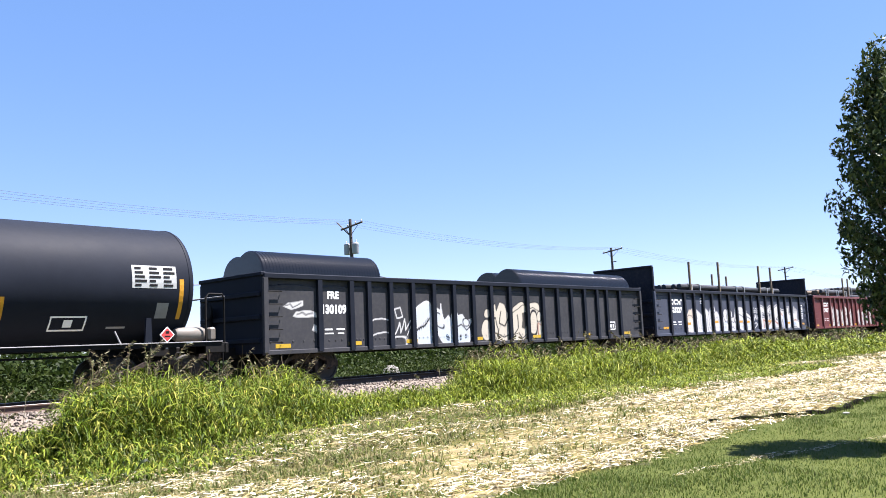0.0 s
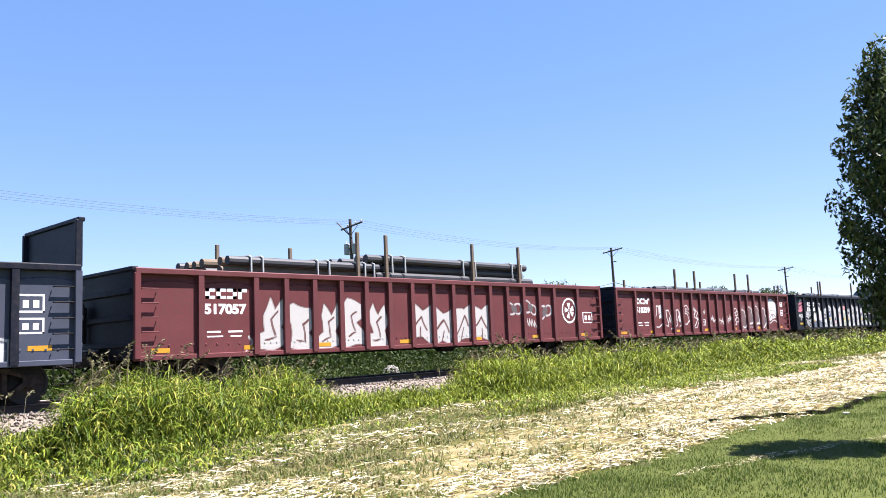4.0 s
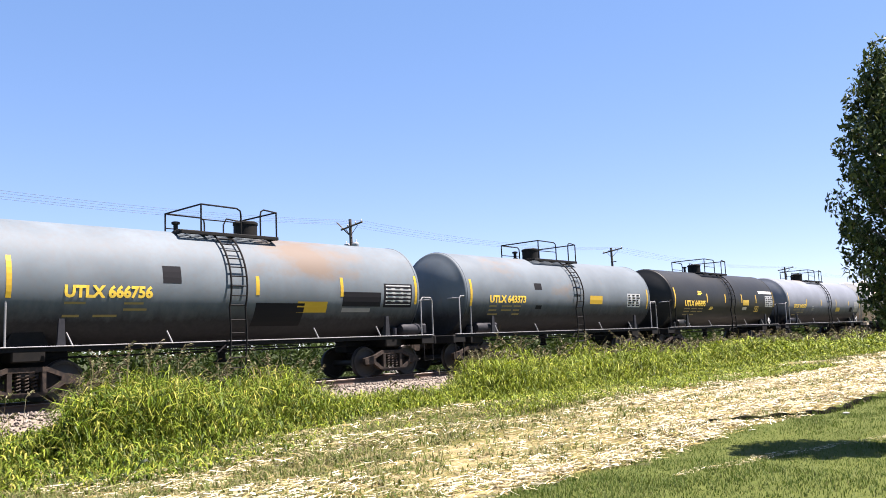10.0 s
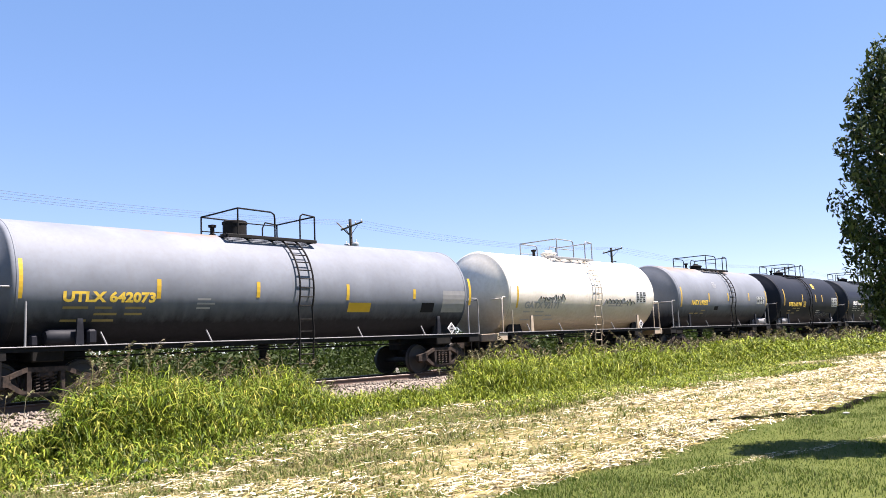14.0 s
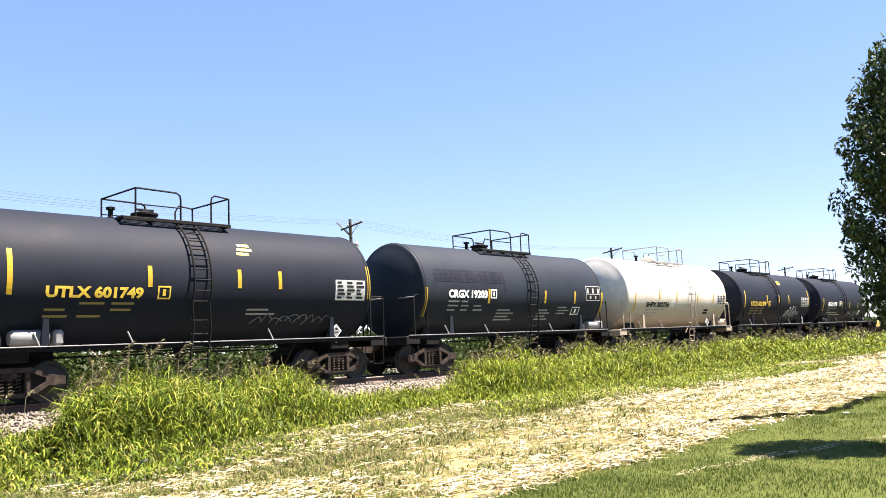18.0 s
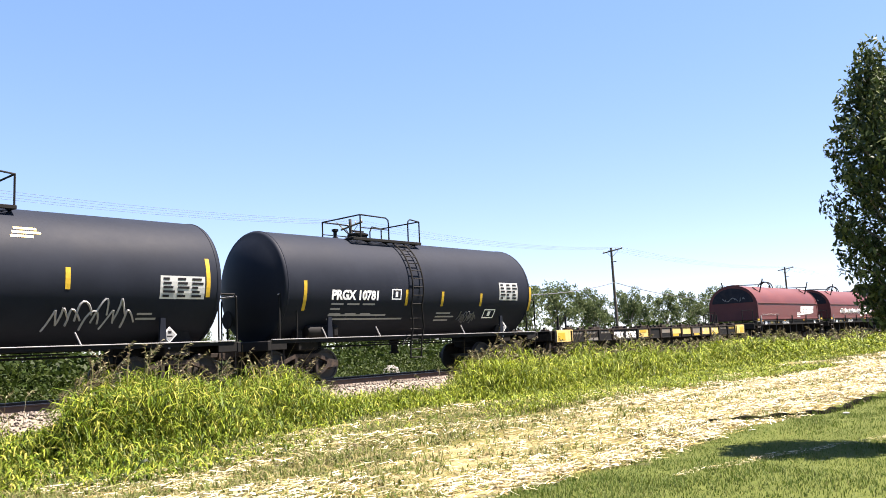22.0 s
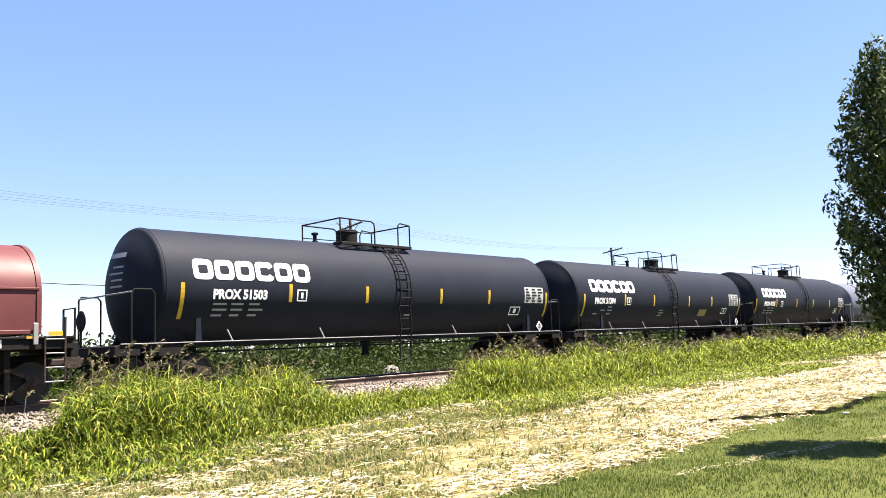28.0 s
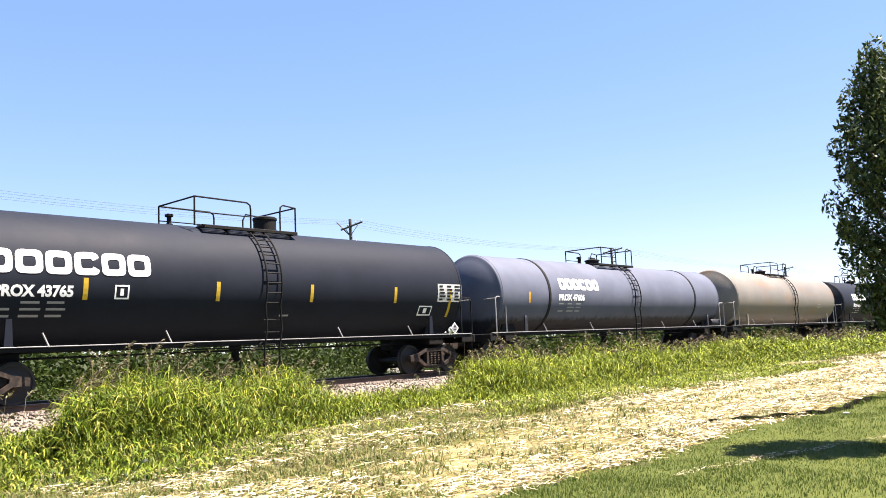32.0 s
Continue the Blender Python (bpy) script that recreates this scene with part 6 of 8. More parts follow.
    for s in (-1, 1):
        xa, xb = s * (hl + 0.10), s * (hl + 0.52)
        ladder = part("corner_ladder", Geo().tube([(xb, -1.52, 0.45), (xb, -1.52, 1.85)], 0.022, 6).tube([(xa, -1.52, 0.45), (xa, -1.52, 1.45)], 0.02, 6), M["truck"], car, "worn brown corner ladder")
        for z in (0.48, 0.78, 1.08, 1.38):
            part("ladder_rung", Geo().tube([(xa, -1.52, z), (xb, -1.52, z)], 0.015, 6), M["pale"], ladder)
        part("ladder_plate", Geo().box(((xa + xb) / 2, -1.535, 1.50), (0.30, 0.012, 0.10), 0.003), M["yellow"], ladder, "yellow plate over the ladder")
    lettering(car, "stencil_word", "COIL CAR", -hl + 3.45, 1.25, 0.15, 1.05, skin_flat(-1.486), M["ink_white"], "white stencilled words on the sill")
    for bx in (-hl + 1.55, -hl + 2.5):
        sheet(car, "reflective_strip", [(bx, 1.28, 0.40, 0.09)], skin_flat(-1.486), M["yellow"], "yellow reflective strip on the sill")
    for k in (-1.0, -0.5, 0.0, 0.5, 1.0):
        part("hood_guide", Geo().box((k * (hl - 0.1), -1.53, 1.50), (0.10, 0.05, 0.46), 0.012), M["pale" if abs(k) == 1 else "frame"], car, "upright steel guide for the hood")
    for k in range(9):
        x = -hl + 2 * hl * (k + 0.5) / 9
        part("trough_rib", Geo().prism([(x - 0.06, 0.72), (x + 0.06, 0.72), (x + 0.06, 1.35), (x - 0.06, 1.35)], -1.35, 1.35), M["frame"], car)
    part("centre_sill", Geo().box((0, 0, 0.88), (L - 1.4, 0.5, 0.36), 0.02), M["frame"], car)
    for k in (-0.95, -0.25, 0.4, 0.97):
        sheet(car, "reflective_strip", [(k * hl - 0.12, 1.40, 0.24, 0.05)], skin_flat(-1.526), M["orange"], "orange-yellow reflective strip")
    for bx in [-hl + 0.4 + 0.32 * i for i in range(6)]:
        sheet(car, "stencil_mark", [(bx, 1.27, 0.14, 0.09)], skin_flat(-1.484), M["ink_grey"])
    add_couplers(car, half)
    return car


def flat_car(x0, x1):
    L = x1 - x0
    half = L / 2
    car = thing("container_flat_car", ((x0 + x1) / 2, 0, 0), "empty low container flat car with yellow end panels", "flat car", "freight cars of the train")
    ROLLING.append(car)
    bays = 17
    w = (L - 1.5) / bays
    rng = random.Random(6)
    for s in (-1, 1):
        y = s * 1.36
        part("side_sill", Geo().box((0, s * 1.40, 0.99), (L - 1.4, 0.06, 0.42), 0.008), M["frame"], car)
        part("sill_flange", Geo().box((0, y, 1.215), (L - 1.4, 0.20, 0.045), 0.008), M["dark_rust"], car)
        part("sill_flange", Geo().box((0, y, 0.775), (L - 1.4, 0.17, 0.04), 0.008), M["frame"], car)
        for k in range(bays + 1):
            if k == 5 and s < 0:
                continue
            x = -half + 0.75 + w * k
            part("stake_pocket", Geo().box((x, s * 1.425, 1.0), (0.15, 0.11, 0.46), 0.015), M["dark_rust" if k % 3 else "frame"], car)
        part("end_platform", Geo().box((s * (half - 0.95), 0, 1.18), (0.9, 2.7, 0.10), 0.015), M["frame"], car)
        part("end_sill", Geo().box((s * (half - 0.55), 0, 1.02), (0.10, 2.8, 0.36), 0.02), M["frame"], car)
        part("end_handrail", Geo().tube([(s * (half - 0.55), 0.9, 1.2), (s * (half - 0.55), 0.9, 1.9), (s * (half - 0.55), 0.3, 1.9), (s * (half - 0.55), 0.3, 1.2)], 0.03, 6), M["frame"], car)
        part("end_panel", Geo().box((s * (half - 1.35), -1.47, 1.02), (1.1, 0.02, 0.46), 0.004), M["cream"], car, "faded cream end panel")
        part("end_square", Geo().box((s * (half - 1.12), -1.484, 1.00), (0.48, 0.012, 0.30), 0.003), M["yellow"], car, "bright yellow square")
        for d in (0.0, 0.55):
            part("stake", Geo().box((s * (half - 2.2 - d), -0.6, 1.52), (0.07, 0.06, 0.62), 0.01), M["frame"], car)
        add_truck(car, s * (half - 2.3))
    for k in range(17):
        x = -half + 1.6 + (L - 3.2) * k / 16
        part("crossbearer", Geo().box((x, 0, 1.10), (0.16, 2.6, 0.16), 0.01), M["dark_rust"], car)
    for k in range(9):
        x = -half + 1.9 + (L - 3.8) * k / 8
        for y in (-1.24, 1.24):
            part("container_pedestal", Geo().box((x, y, 1.28), (0.40, 0.24, 0.13), 0.02), M["dark_rust"], car)
            part("pedestal_lug", Geo().box((x + rng.uniform(-0.1, 0.1), y, 1.38), (0.07, 0.09, 0.10), 0.01), M["frame"], car)
    part("centre_sill", Geo().box((0, 0, 0.86), (L - 1.4, 0.46, 0.44), 0.02), M["frame"], car)
    # unseen plate added to keep light off the sill below
    part("deck_shade_plate", Geo().box((0, 0, 1.195), (L - 2.4, 1.08, 0.03), 0.005), M["dark_rust"], car)
    part("fish_belly", Geo().prism([(-half + 4.0, 0.67), (-half + 5.4, 0.36), (half - 5.4, 0.36), (half - 4.0, 0.67)], -0.26, 0.26), M["frame"], car)
    for y in (-0.75, 0.75):
        part("deck_grating", Geo().box((0, y, 1.20), (L - 3.0, 0.40, 0.04), 0.006), M["dark_rust"], car)
    flat = skin_flat(-1.436)
    # worn pale and yellow panels in the bays, some only half covered
    worn = {0: ("yellow", 0.84, 0.26), 2: ("tan", 0.80, 0.10), 6: ("cream", 0.84, 0.33), 8: ("tan", 0.98, 0.18), 9: ("cream", 0.92, 0.26), 10: ("cream", 0.88, 0.30), 11: ("tan", 0.90, 0.28), 12: ("cream", 0.84, 0.33), 13: ("cream", 0.84, 0.33)}
    for k, (mat, z, hgt) in worn.items():
        x = -half + 0.75 + w * k + 0.11
        sheet(car, "worn_patch", [(x, z, w * 0.80, hgt)], flat, M[mat], "worn pale paint between the stake pockets")
        if k in (6, 9, 11, 13):
            sheet(car, "reflective_sheet", [(x + 0.05 * k % 0.2, 0.80 if k != 6 else 1.03, w * 0.55, 0.11)], skin_flat(-1.443), M["yellow"], "yellow reflective sheet")
    for k in (1, 2, 3, 14, 15, 16):
        for q in range(7):
            x = -half + 0.75 + w * k + 0.14 + (w - 0.3) * q / 7
            sheet(car, "worn_tick", [(x, 1.06, w * 0.055, 0.10)], flat, M["yellow" if k == 15 else "tan"])
    for k in (12, 13):
        x = -half + 0.75 + w * k
        sheet(car, "pale_patch", [(x + w * 0.2, 0.98, 0.12, 0.15), (x + w * 0.6, 1.0, 0.10, 0.12)], skin_flat(-1.443), M["plate"], "pale patches on the yellow panel")
    # open lattice of the first bays, lashing rings and chain heaps along the edge
    for k in range(6):
        x = -half + 0.75 + w * (k // 2) + (0.12 if k % 2 else w * 0.5)
        part("lattice_bar", Geo().tube([(x, -1.45, 0.82), (x + w * 0.35, -1.45, 1.16)], 0.018, 5), M["dark_rust"], car)
    for k in range(46):
        x = -half + 1.5 + (L - 3.0) * (k + rng.random()) / 46
        hh, ww = rng.uniform(0.03, 0.13), rng.uniform(0.07, 0.28)
        y = rng.choice((-1.38, -1.3, -1.05))
        if k % 3:
            part("lashing_bracket", Geo().prism([(x - ww / 2, 1.235), (x + ww / 2, 1.235), (x + ww * 0.3, 1.235 + hh), (x - ww * 0.35, 1.235 + hh * 0.8)], y - 0.05, y + 0.05), M[("dark_rust", "frame", "truck")[k % 3]], car)
        else:
            part("lashing_ring", Geo().tube([(x + 0.09 * math.cos(a), y, 1.25 + 0.11 * math.sin(a)) for a in [math.pi * q / 6 for q in range(7)]], 0.018, 5), M["dark_rust"], car)
    x = -half + 0.75 + w * 4.07
    lettering(car, "reporting_mark", "TTRX", x, 0.84, 0.26, w * 0.80, flat, M["ink_white"], "painted car mark")
    lettering(car, "reporting_mark", "97705", x + w * 0.97, 0.84, 0.26, w * 0.82, flat, M["ink_white"], "painted car number")
    add_couplers(car, half)
    return car


# ---- loads ----
def load(name, geo, mat, x, label, category):
    ob = new(name, geo.mesh(name, mat) if isinstance(geo, Geo) else geo)
    ob.matrix_basis = Matrix.Translation((x, 0, 0))
    ROLLING.append(tagged(ob, label, category))
    return ob


# ---- the train: couplings along the line at the start ----
C = [-4.9, 11.95, 33.2, 54.53, 75.93, 97.26, 118.6, 133.4, 148.4, 163.35, 180.05, 193.0, 206.25, 219.2, 232.05, 244.4, 257.15, 270.05, 289.45, 302.15, 315.45, 334.1, 351.9, 369.7, 390.1, 408.5, 426.5]
M["gon_black"] = sprayed("black_side_enamel", (0.042, 0.043, 0.048), (0.085, 0.08, 0.072))
M["gon_navy"] = sprayed("blue_black_side_enamel", (0.056, 0.064, 0.090), (0.075, 0.073, 0.078))
M["gon_red"] = sprayed("brown_red_side_enamel", (0.128, 0.038, 0.040), (0.075, 0.040, 0.033), 0.55, 0.5)
M["gon_dark"] = sprayed("jet_black_side_enamel", (0.010, 0.0115, 0.0165), (0.026, 0.026, 0.028))


RIBS_A = [-8.12, -6.95, -6.26, -5.36, -4.40, -3.44, -2.46, -1.48, -0.51, 0.54, 1.6, 2.58, 3.54, 4.49, 5.45, 6.40, 7.15, 8.2]
RIBS_B = [-8.49] + [-7.0 + 1.018 * i for i in range(15)] + [8.68]
RIBS_C = [-8.37] + [-6.76 + 0.967 * i for i in range(15)] + [8.39]


WHITE = (0.47, 0.47, 0.46)


def art_black(p, e):
    pen = Pen(p, e)
    ice, cream, edge = (0.44, 0.47, 0.49), (0.46, 0.42, 0.34), (0.015, 0.015, 0.02)
    # patches on the first bay
    pen.fill(0, [(0.33, 0.86), (0.42, 0.96), (0.70, 0.94), (0.72, 0.84), (0.5, 0.80)], (0.471, 0.471, 0.456))
    pen.fill(0, [(0.55, 0.66), (0.60, 0.76), (0.95, 0.74), (0.97, 0.64), (0.8, 0.60)], (0.456, 0.456, 0.441))
    pen.fill(0, [(0.86, 0.36), (0.90, 0.48), (1.0, 0.44), (0.97, 0.30)], (0.471, 0.471, 0.456))
    pen.line(0, [(0.36, 0.88), (0.46, 0.92), (0.52, 0.85), (0.66, 0.90)], 0.03, edge)
    pen.line(0, [(0.62, 0.70), (0.72, 0.72), (0.78, 0.66), (0.9, 0.70)], 0.03, edge)
    # long tails, a small square and loops
    for v in (0.52, 0.22):
        pen.line(3, [(0.05, v), (0.45, v + 0.02), (0.7, v + 0.07), (1.05, v + 0.12)], 0.045, (0.502, 0.502, 0.494))
    pen.line(4, [(0.22, 0.72), (0.22, 0.92), (0.48, 0.93), (0.48, 0.72), (0.22, 0.72)], 0.045, (0.502, 0.502, 0.494))
    pen.line(4, [(0.1, 0.35), (0.3, 0.62), (0.36, 0.4), (0.55, 0.66), (0.6, 0.42), (0.85, 0.6)], 0.05, (0.517, 0.517, 0.502))
    pen.ring(4, 0.35, 0.16, 0.34, 0.15, 0.05, (0.517, 0.517, 0.502))
    pen.line(4, [(0.7, 0.3), (0.9, 0.5), (1.0, 0.62), (1.06, 0.5)], 0.045, (0.517, 0.517, 0.502))
    # first word: a big round mouth, domes and spikes
    pen.oval(5, 0.52, 0.60, 0.47, 0.36, ice, (0.547, 0.547, 0.547), 0.05)
    pen.oval(5, 0.55, 0.24, 0.46, 0.24, ice, (0.547, 0.547, 0.547), 0.05)
    pen.line(5, [(0.16, 0.36), (0.40, 0.44), (0.62, 0.46), (0.86, 0.56)], 0.06, edge)
    for q in range(6):
        pen.line(5, [(0.22 + 0.1 * q, 0.34 + 0.025 * q), (0.25 + 0.1 * q, 0.44 + 0.03 * q)], 0.03, edge)
    pen.hatch(5, 0.2, 0.85, 0.62, 0.88, 5, 0.035, (0.42, 0.58, 0.72))
    pen.hatch(5, 0.2, 0.9, 0.05, 0.3, 4, 0.035, (0.45, 0.56, 0.66))
    pen.oval(6, 0.28, 0.50, 0.30, 0.26, ice, (0.532, 0.532, 0.532), 0.045)
    pen.oval(6, 0.62, 0.20, 0.42, 0.26, ice, (0.532, 0.532, 0.532), 0.045)
    pen.ring(6, 0.36, 0.50, 0.2, 0.18, 0.04, edge)
    pen.fill(6, [(0.45, 0.95), (0.62, 0.55), (0.86, 0.72), (1.02, 0.55), (0.8, 0.45), (0.5, 0.5)], ice, (0.532, 0.532, 0.532), 0.03)
    pen.oval(6, 0.62, 0.16, 0.10, 0.08, edge)
    pen.hatch(6, 0.35, 0.95, 0.04, 0.3, 4, 0.035, (0.42, 0.56, 0.70))
    pen.fill(7, [(0.0, 0.72), (0.2, 0.88), (0.3, 0.70), (0.5, 0.74), (0.62, 0.62), (1.02, 0.66), (0.72, 0.42), (0.9, 0.3), (0.05, 0.28)], ice, (0.532, 0.532, 0.532), 0.035)
    pen.oval(7, 0.48, 0.24, 0.42, 0.24, ice, (0.532, 0.532, 0.532), 0.045)
    pen.ring(7, 0.66, 0.56, 0.17, 0.10, 0.04, edge)
    pen.line(7, [(0.1, 0.45), (0.4, 0.50), (0.7, 0.36), (0.95, 0.5)], 0.045, edge)
    pen.oval(7, 0.35, 0.2, 0.07, 0.07, edge)
    pen.oval(7, 0.66, 0.2, 0.06, 0.06, edge)
    pen.hatch(7, 0.1, 0.85, 0.03, 0.22, 3, 0.035, (0.45, 0.58, 0.70))
    pen.line(7, [(0.95, 0.62), (1.08, 0.45), (1.02, 0.2)], 0.045, (0.532, 0.532, 0.532))
    # second word, cream
    pen.oval(8, 0.82, 0.22, 0.24, 0.26, cream, edge)
    pen.oval(8, 0.80, 0.66, 0.16, 0.12, cream, edge)
    pen.fill(9, [(0.0, 0.02), (0.02, 0.80), (0.16, 0.98), (0.3, 0.78), (0.42, 1.0), (0.72, 0.98), (0.86, 0.80), (1.0, 0.78), (1.0, 0.06), (0.5, 0.02)], cream, edge, 0.03)
    pen.line(9, [(0.1, 0.6), (0.3, 0.62), (0.4, 0.32), (0.36, 0.1)], 0.05, edge)
    pen.line(9, [(0.55, 0.78), (0.48, 0.5), (0.72, 0.42), (0.9, 0.62)], 0.05, edge)
    pen.line(9, [(0.1, 0.22), (0.4, 0.22), (0.7, 0.16), (0.95, 0.2)], 0.04, edge)
    pen.hatch(9, 0.12, 0.34, 0.28, 0.6, 4, 0.03, (0.40, 0.34, 0.26))
    pen.oval(10, 0.5, 0.90, 0.34, 0.14, cream, edge)
    pen.fill(10, [(-0.05, 0.04), (0.0, 0.78), (0.3, 0.90), (0.75, 0.92), (1.0, 0.84), (1.02, 0.1), (0.45, 0.04)], cream, edge, 0.03)
    pen.line(10, [(0.12, 0.1), (0.42, 0.42), (0.36, 0.78)], 0.05, edge)
    pen.line(10, [(0.5, 0.3), (0.75, 0.12), (0.96, 0.14)], 0.04, edge)
    pen.fill(10, [(0.62, 0.40), (0.62, 0.74), (0.92, 0.70), (0.98, 0.42), (0.82, 0.3)], (0.06, 0.055, 0.05))
    pen.oval(11, 0.40, 0.84, 0.34, 0.16, cream, edge)
    pen.fill(11, [(0.0, 0.06), (0.0, 0.78), (0.3, 0.86), (0.72, 0.74), (0.92, 0.46), (0.95, 0.06)], cream, edge, 0.03)
    pen.ring(11, 0.34, 0.42, 0.26, 0.36, 0.05, edge)
    pen.hatch(11, 0.16, 0.48, 0.16, 0.62, 6, 0.03, (0.36, 0.31, 0.25))
    pen.oval(11, 0.72, 0.62, 0.14, 0.12, cream, edge)
    pen.line(11, [(0.62, 0.08), (0.66, 0.45), (0.86, 0.40)], 0.045, (0.30, 0.16, 0.12))
    pen.oval(12, 0.04, 0.3, 0.08, 0.2, cream, edge)


def art_navy(p, e):
    pen = Pen(p, e)
    tan, edge = (0.50, 0.42, 0.34), (0.06, 0.06, 0.08)
    # first cloud of letters
    pen.fill(2, [(0.06, 0.0), (0.04, 0.42), (0.18, 0.62), (0.42, 0.84), (0.55, 0.78), (0.78, 0.80), (0.98, 0.5), (0.98, 0.02)], tan, (0.30, 0.27, 0.26), 0.035)
    pen.fill(2, [(0.1, 0.0), (0.1, 0.36), (0.5, 0.52), (0.92, 0.4), (0.95, 0.02)], (0.562, 0.532, 0.486), None, 0, 0.9)
    pen.line(2, [(0.12, 0.52), (0.4, 0.66), (0.72, 0.58), (0.9, 0.44)], 0.035, edge)
    pen.line(2, [(0.36, 0.1), (0.38, 0.46), (0.6, 0.42)], 0.03, (0.34, 0.30, 0.28))
    for i, (u, v, ru, rv) in ((3, (0.42, 0.38, 0.5, 0.40)), (4, (0.25, 0.44, 0.42, 0.44)), (4, (0.85, 0.36, 0.4, 0.38)), (5, (0.05, 0.50, 0.4, 0.42)), (5, (0.58, 0.32, 0.40, 0.34))):
        pen.oval(i, u, v, ru * 1.08, rv * 1.06, WHITE, (0.20, 0.20, 0.24), 0.045)
    pen.fill(4, [(0.7, 0.6), (0.84, 0.95), (0.98, 0.62)], WHITE, (0.30, 0.30, 0.34), 0.02)
    for i, pts in ((3, [(0.2, 0.7), (0.3, 0.4), (0.22, 0.12)]), (3, [(0.62, 0.72), (0.56, 0.35), (0.75, 0.2)]), (4, [(0.1, 0.62), (0.3, 0.5), (0.2, 0.2)]), (4, [(0.55, 0.2), (0.62, 0.5), (0.8, 0.55)]), (5, [(0.2, 0.66), (0.12, 0.35), (0.3, 0.15)]), (5, [(0.42, 0.42), (0.7, 0.48), (0.82, 0.30)])):
        pen.line(i, pts, 0.05, (0.26, 0.26, 0.31), 0.85)
    # second cloud
    for i, (u, v, ru, rv) in ((6, (0.45, 0.30, 0.42, 0.32)), (6, (0.78, 0.66, 0.30, 0.22)), (7, (0.12, 0.62, 0.32, 0.30)), (7, (0.45, 0.28, 0.45, 0.30)), (8, (0.05, 0.62, 0.30, 0.28)), (8, (0.48, 0.70, 0.42, 0.24)), (8, (0.50, 0.30, 0.48, 0.30)), (9, (0.12, 0.72, 0.22, 0.22)), (9, (0.36, 0.58, 0.36, 0.18)), (9, (0.44, 0.28, 0.46, 0.29))):
        pen.oval(i, u, v, ru * 1.06, rv * 1.04, WHITE, edge, 0.045)
    pen.ring(7, 0.62, 0.72, 0.13, 0.14, 0.035, edge)
    pen.line(7, [(0.1, 0.35), (0.4, 0.46), (0.72, 0.36), (0.9, 0.5)], 0.035, edge)
    pen.line(7, [(0.3, 0.12), (0.5, 0.22), (0.72, 0.12)], 0.035, edge)
    pen.line(8, [(0.86, 0.05), (0.78, 0.3), (0.98, 0.44)], 0.04, edge)
    pen.line(9, [(0.02, 0.06), (0.06, 0.36), (0.2, 0.42)], 0.035, edge)
    for i in (6, 8, 9):
        pen.hatch(i, 0.16, 0.8, 0.10, 0.44, 5, 0.045, (0.30, 0.40, 0.55))
    # small tag in a bay of its own
    pale_line = (0.532, 0.532, 0.532)
    for v, n, seed in ((0.66, 3, 11), (0.36, 4, 12)):
        pen.tag(10, 0.12 + 0.06 * (v > 0.5), 0.88, v, 0.22, n, 0.045, pale_line, seed)
    pen.ring(10, 0.45, 0.16, 0.24, 0.08, 0.05, pale_line)
    # third word: angular letters with rust and blue shading
    rust, blue, lime = (0.32, 0.13, 0.09), (0.24, 0.34, 0.60), (0.50, 0.50, 0.22)
    shapes = ((11, [(0.0, 0.02), (0.05, 0.7), (0.3, 0.95), (0.95, 0.98), (0.98, 0.72), (0.5, 0.70), (0.46, 0.5), (0.98, 0.55), (0.98, 0.02), (0.6, 0.02)]),
              (12, [(0.05, 0.6), (0.0, 0.95), (0.9, 1.0), (0.75, 0.8), (0.42, 0.76), (0.45, 0.5), (0.7, 0.5), (0.78, 0.86), (1.0, 0.86), (0.95, 0.2), (0.6, 0.0), (0.15, 0.2)]),
              (13, [(0.08, 0.2), (0.05, 0.75), (0.2, 0.92), (0.9, 0.95), (0.95, 0.5), (0.55, 0.42), (0.9, 0.36), (0.92, 0.05), (0.3, 0.0)]),
              (14, [(0.02, 0.05), (0.1, 0.8), (0.35, 0.92), (0.95, 0.9), (0.98, 0.05), (0.72, 0.1), (0.62, 0.5), (0.5, 0.05), (0.3, 0.35)]),
              (15, [(0.1, 0.02), (0.15, 0.7), (0.25, 0.98), (0.7, 0.98), (0.62, 0.7), (1.0, 0.62), (0.98, 0.05), (0.6, 0.0)]),
              (16, [(0.0, 0.12), (0.05, 0.78), (0.3, 0.62), (0.35, 0.9), (0.45, 0.6), (0.5, 0.88), (0.68, 0.86), (0.72, 0.42), (0.92, 0.4), (0.9, 0.02), (0.3, 0.04)]))
    for i, pts in shapes:
        pen.fill(i, pts, WHITE, (0.395, 0.395, 0.388), 0.03, 1.0, 0.05)
    for i, pts in shapes:
        pen.line(i, pts[1:] + pts[:2], 0.05, edge, 0.95)
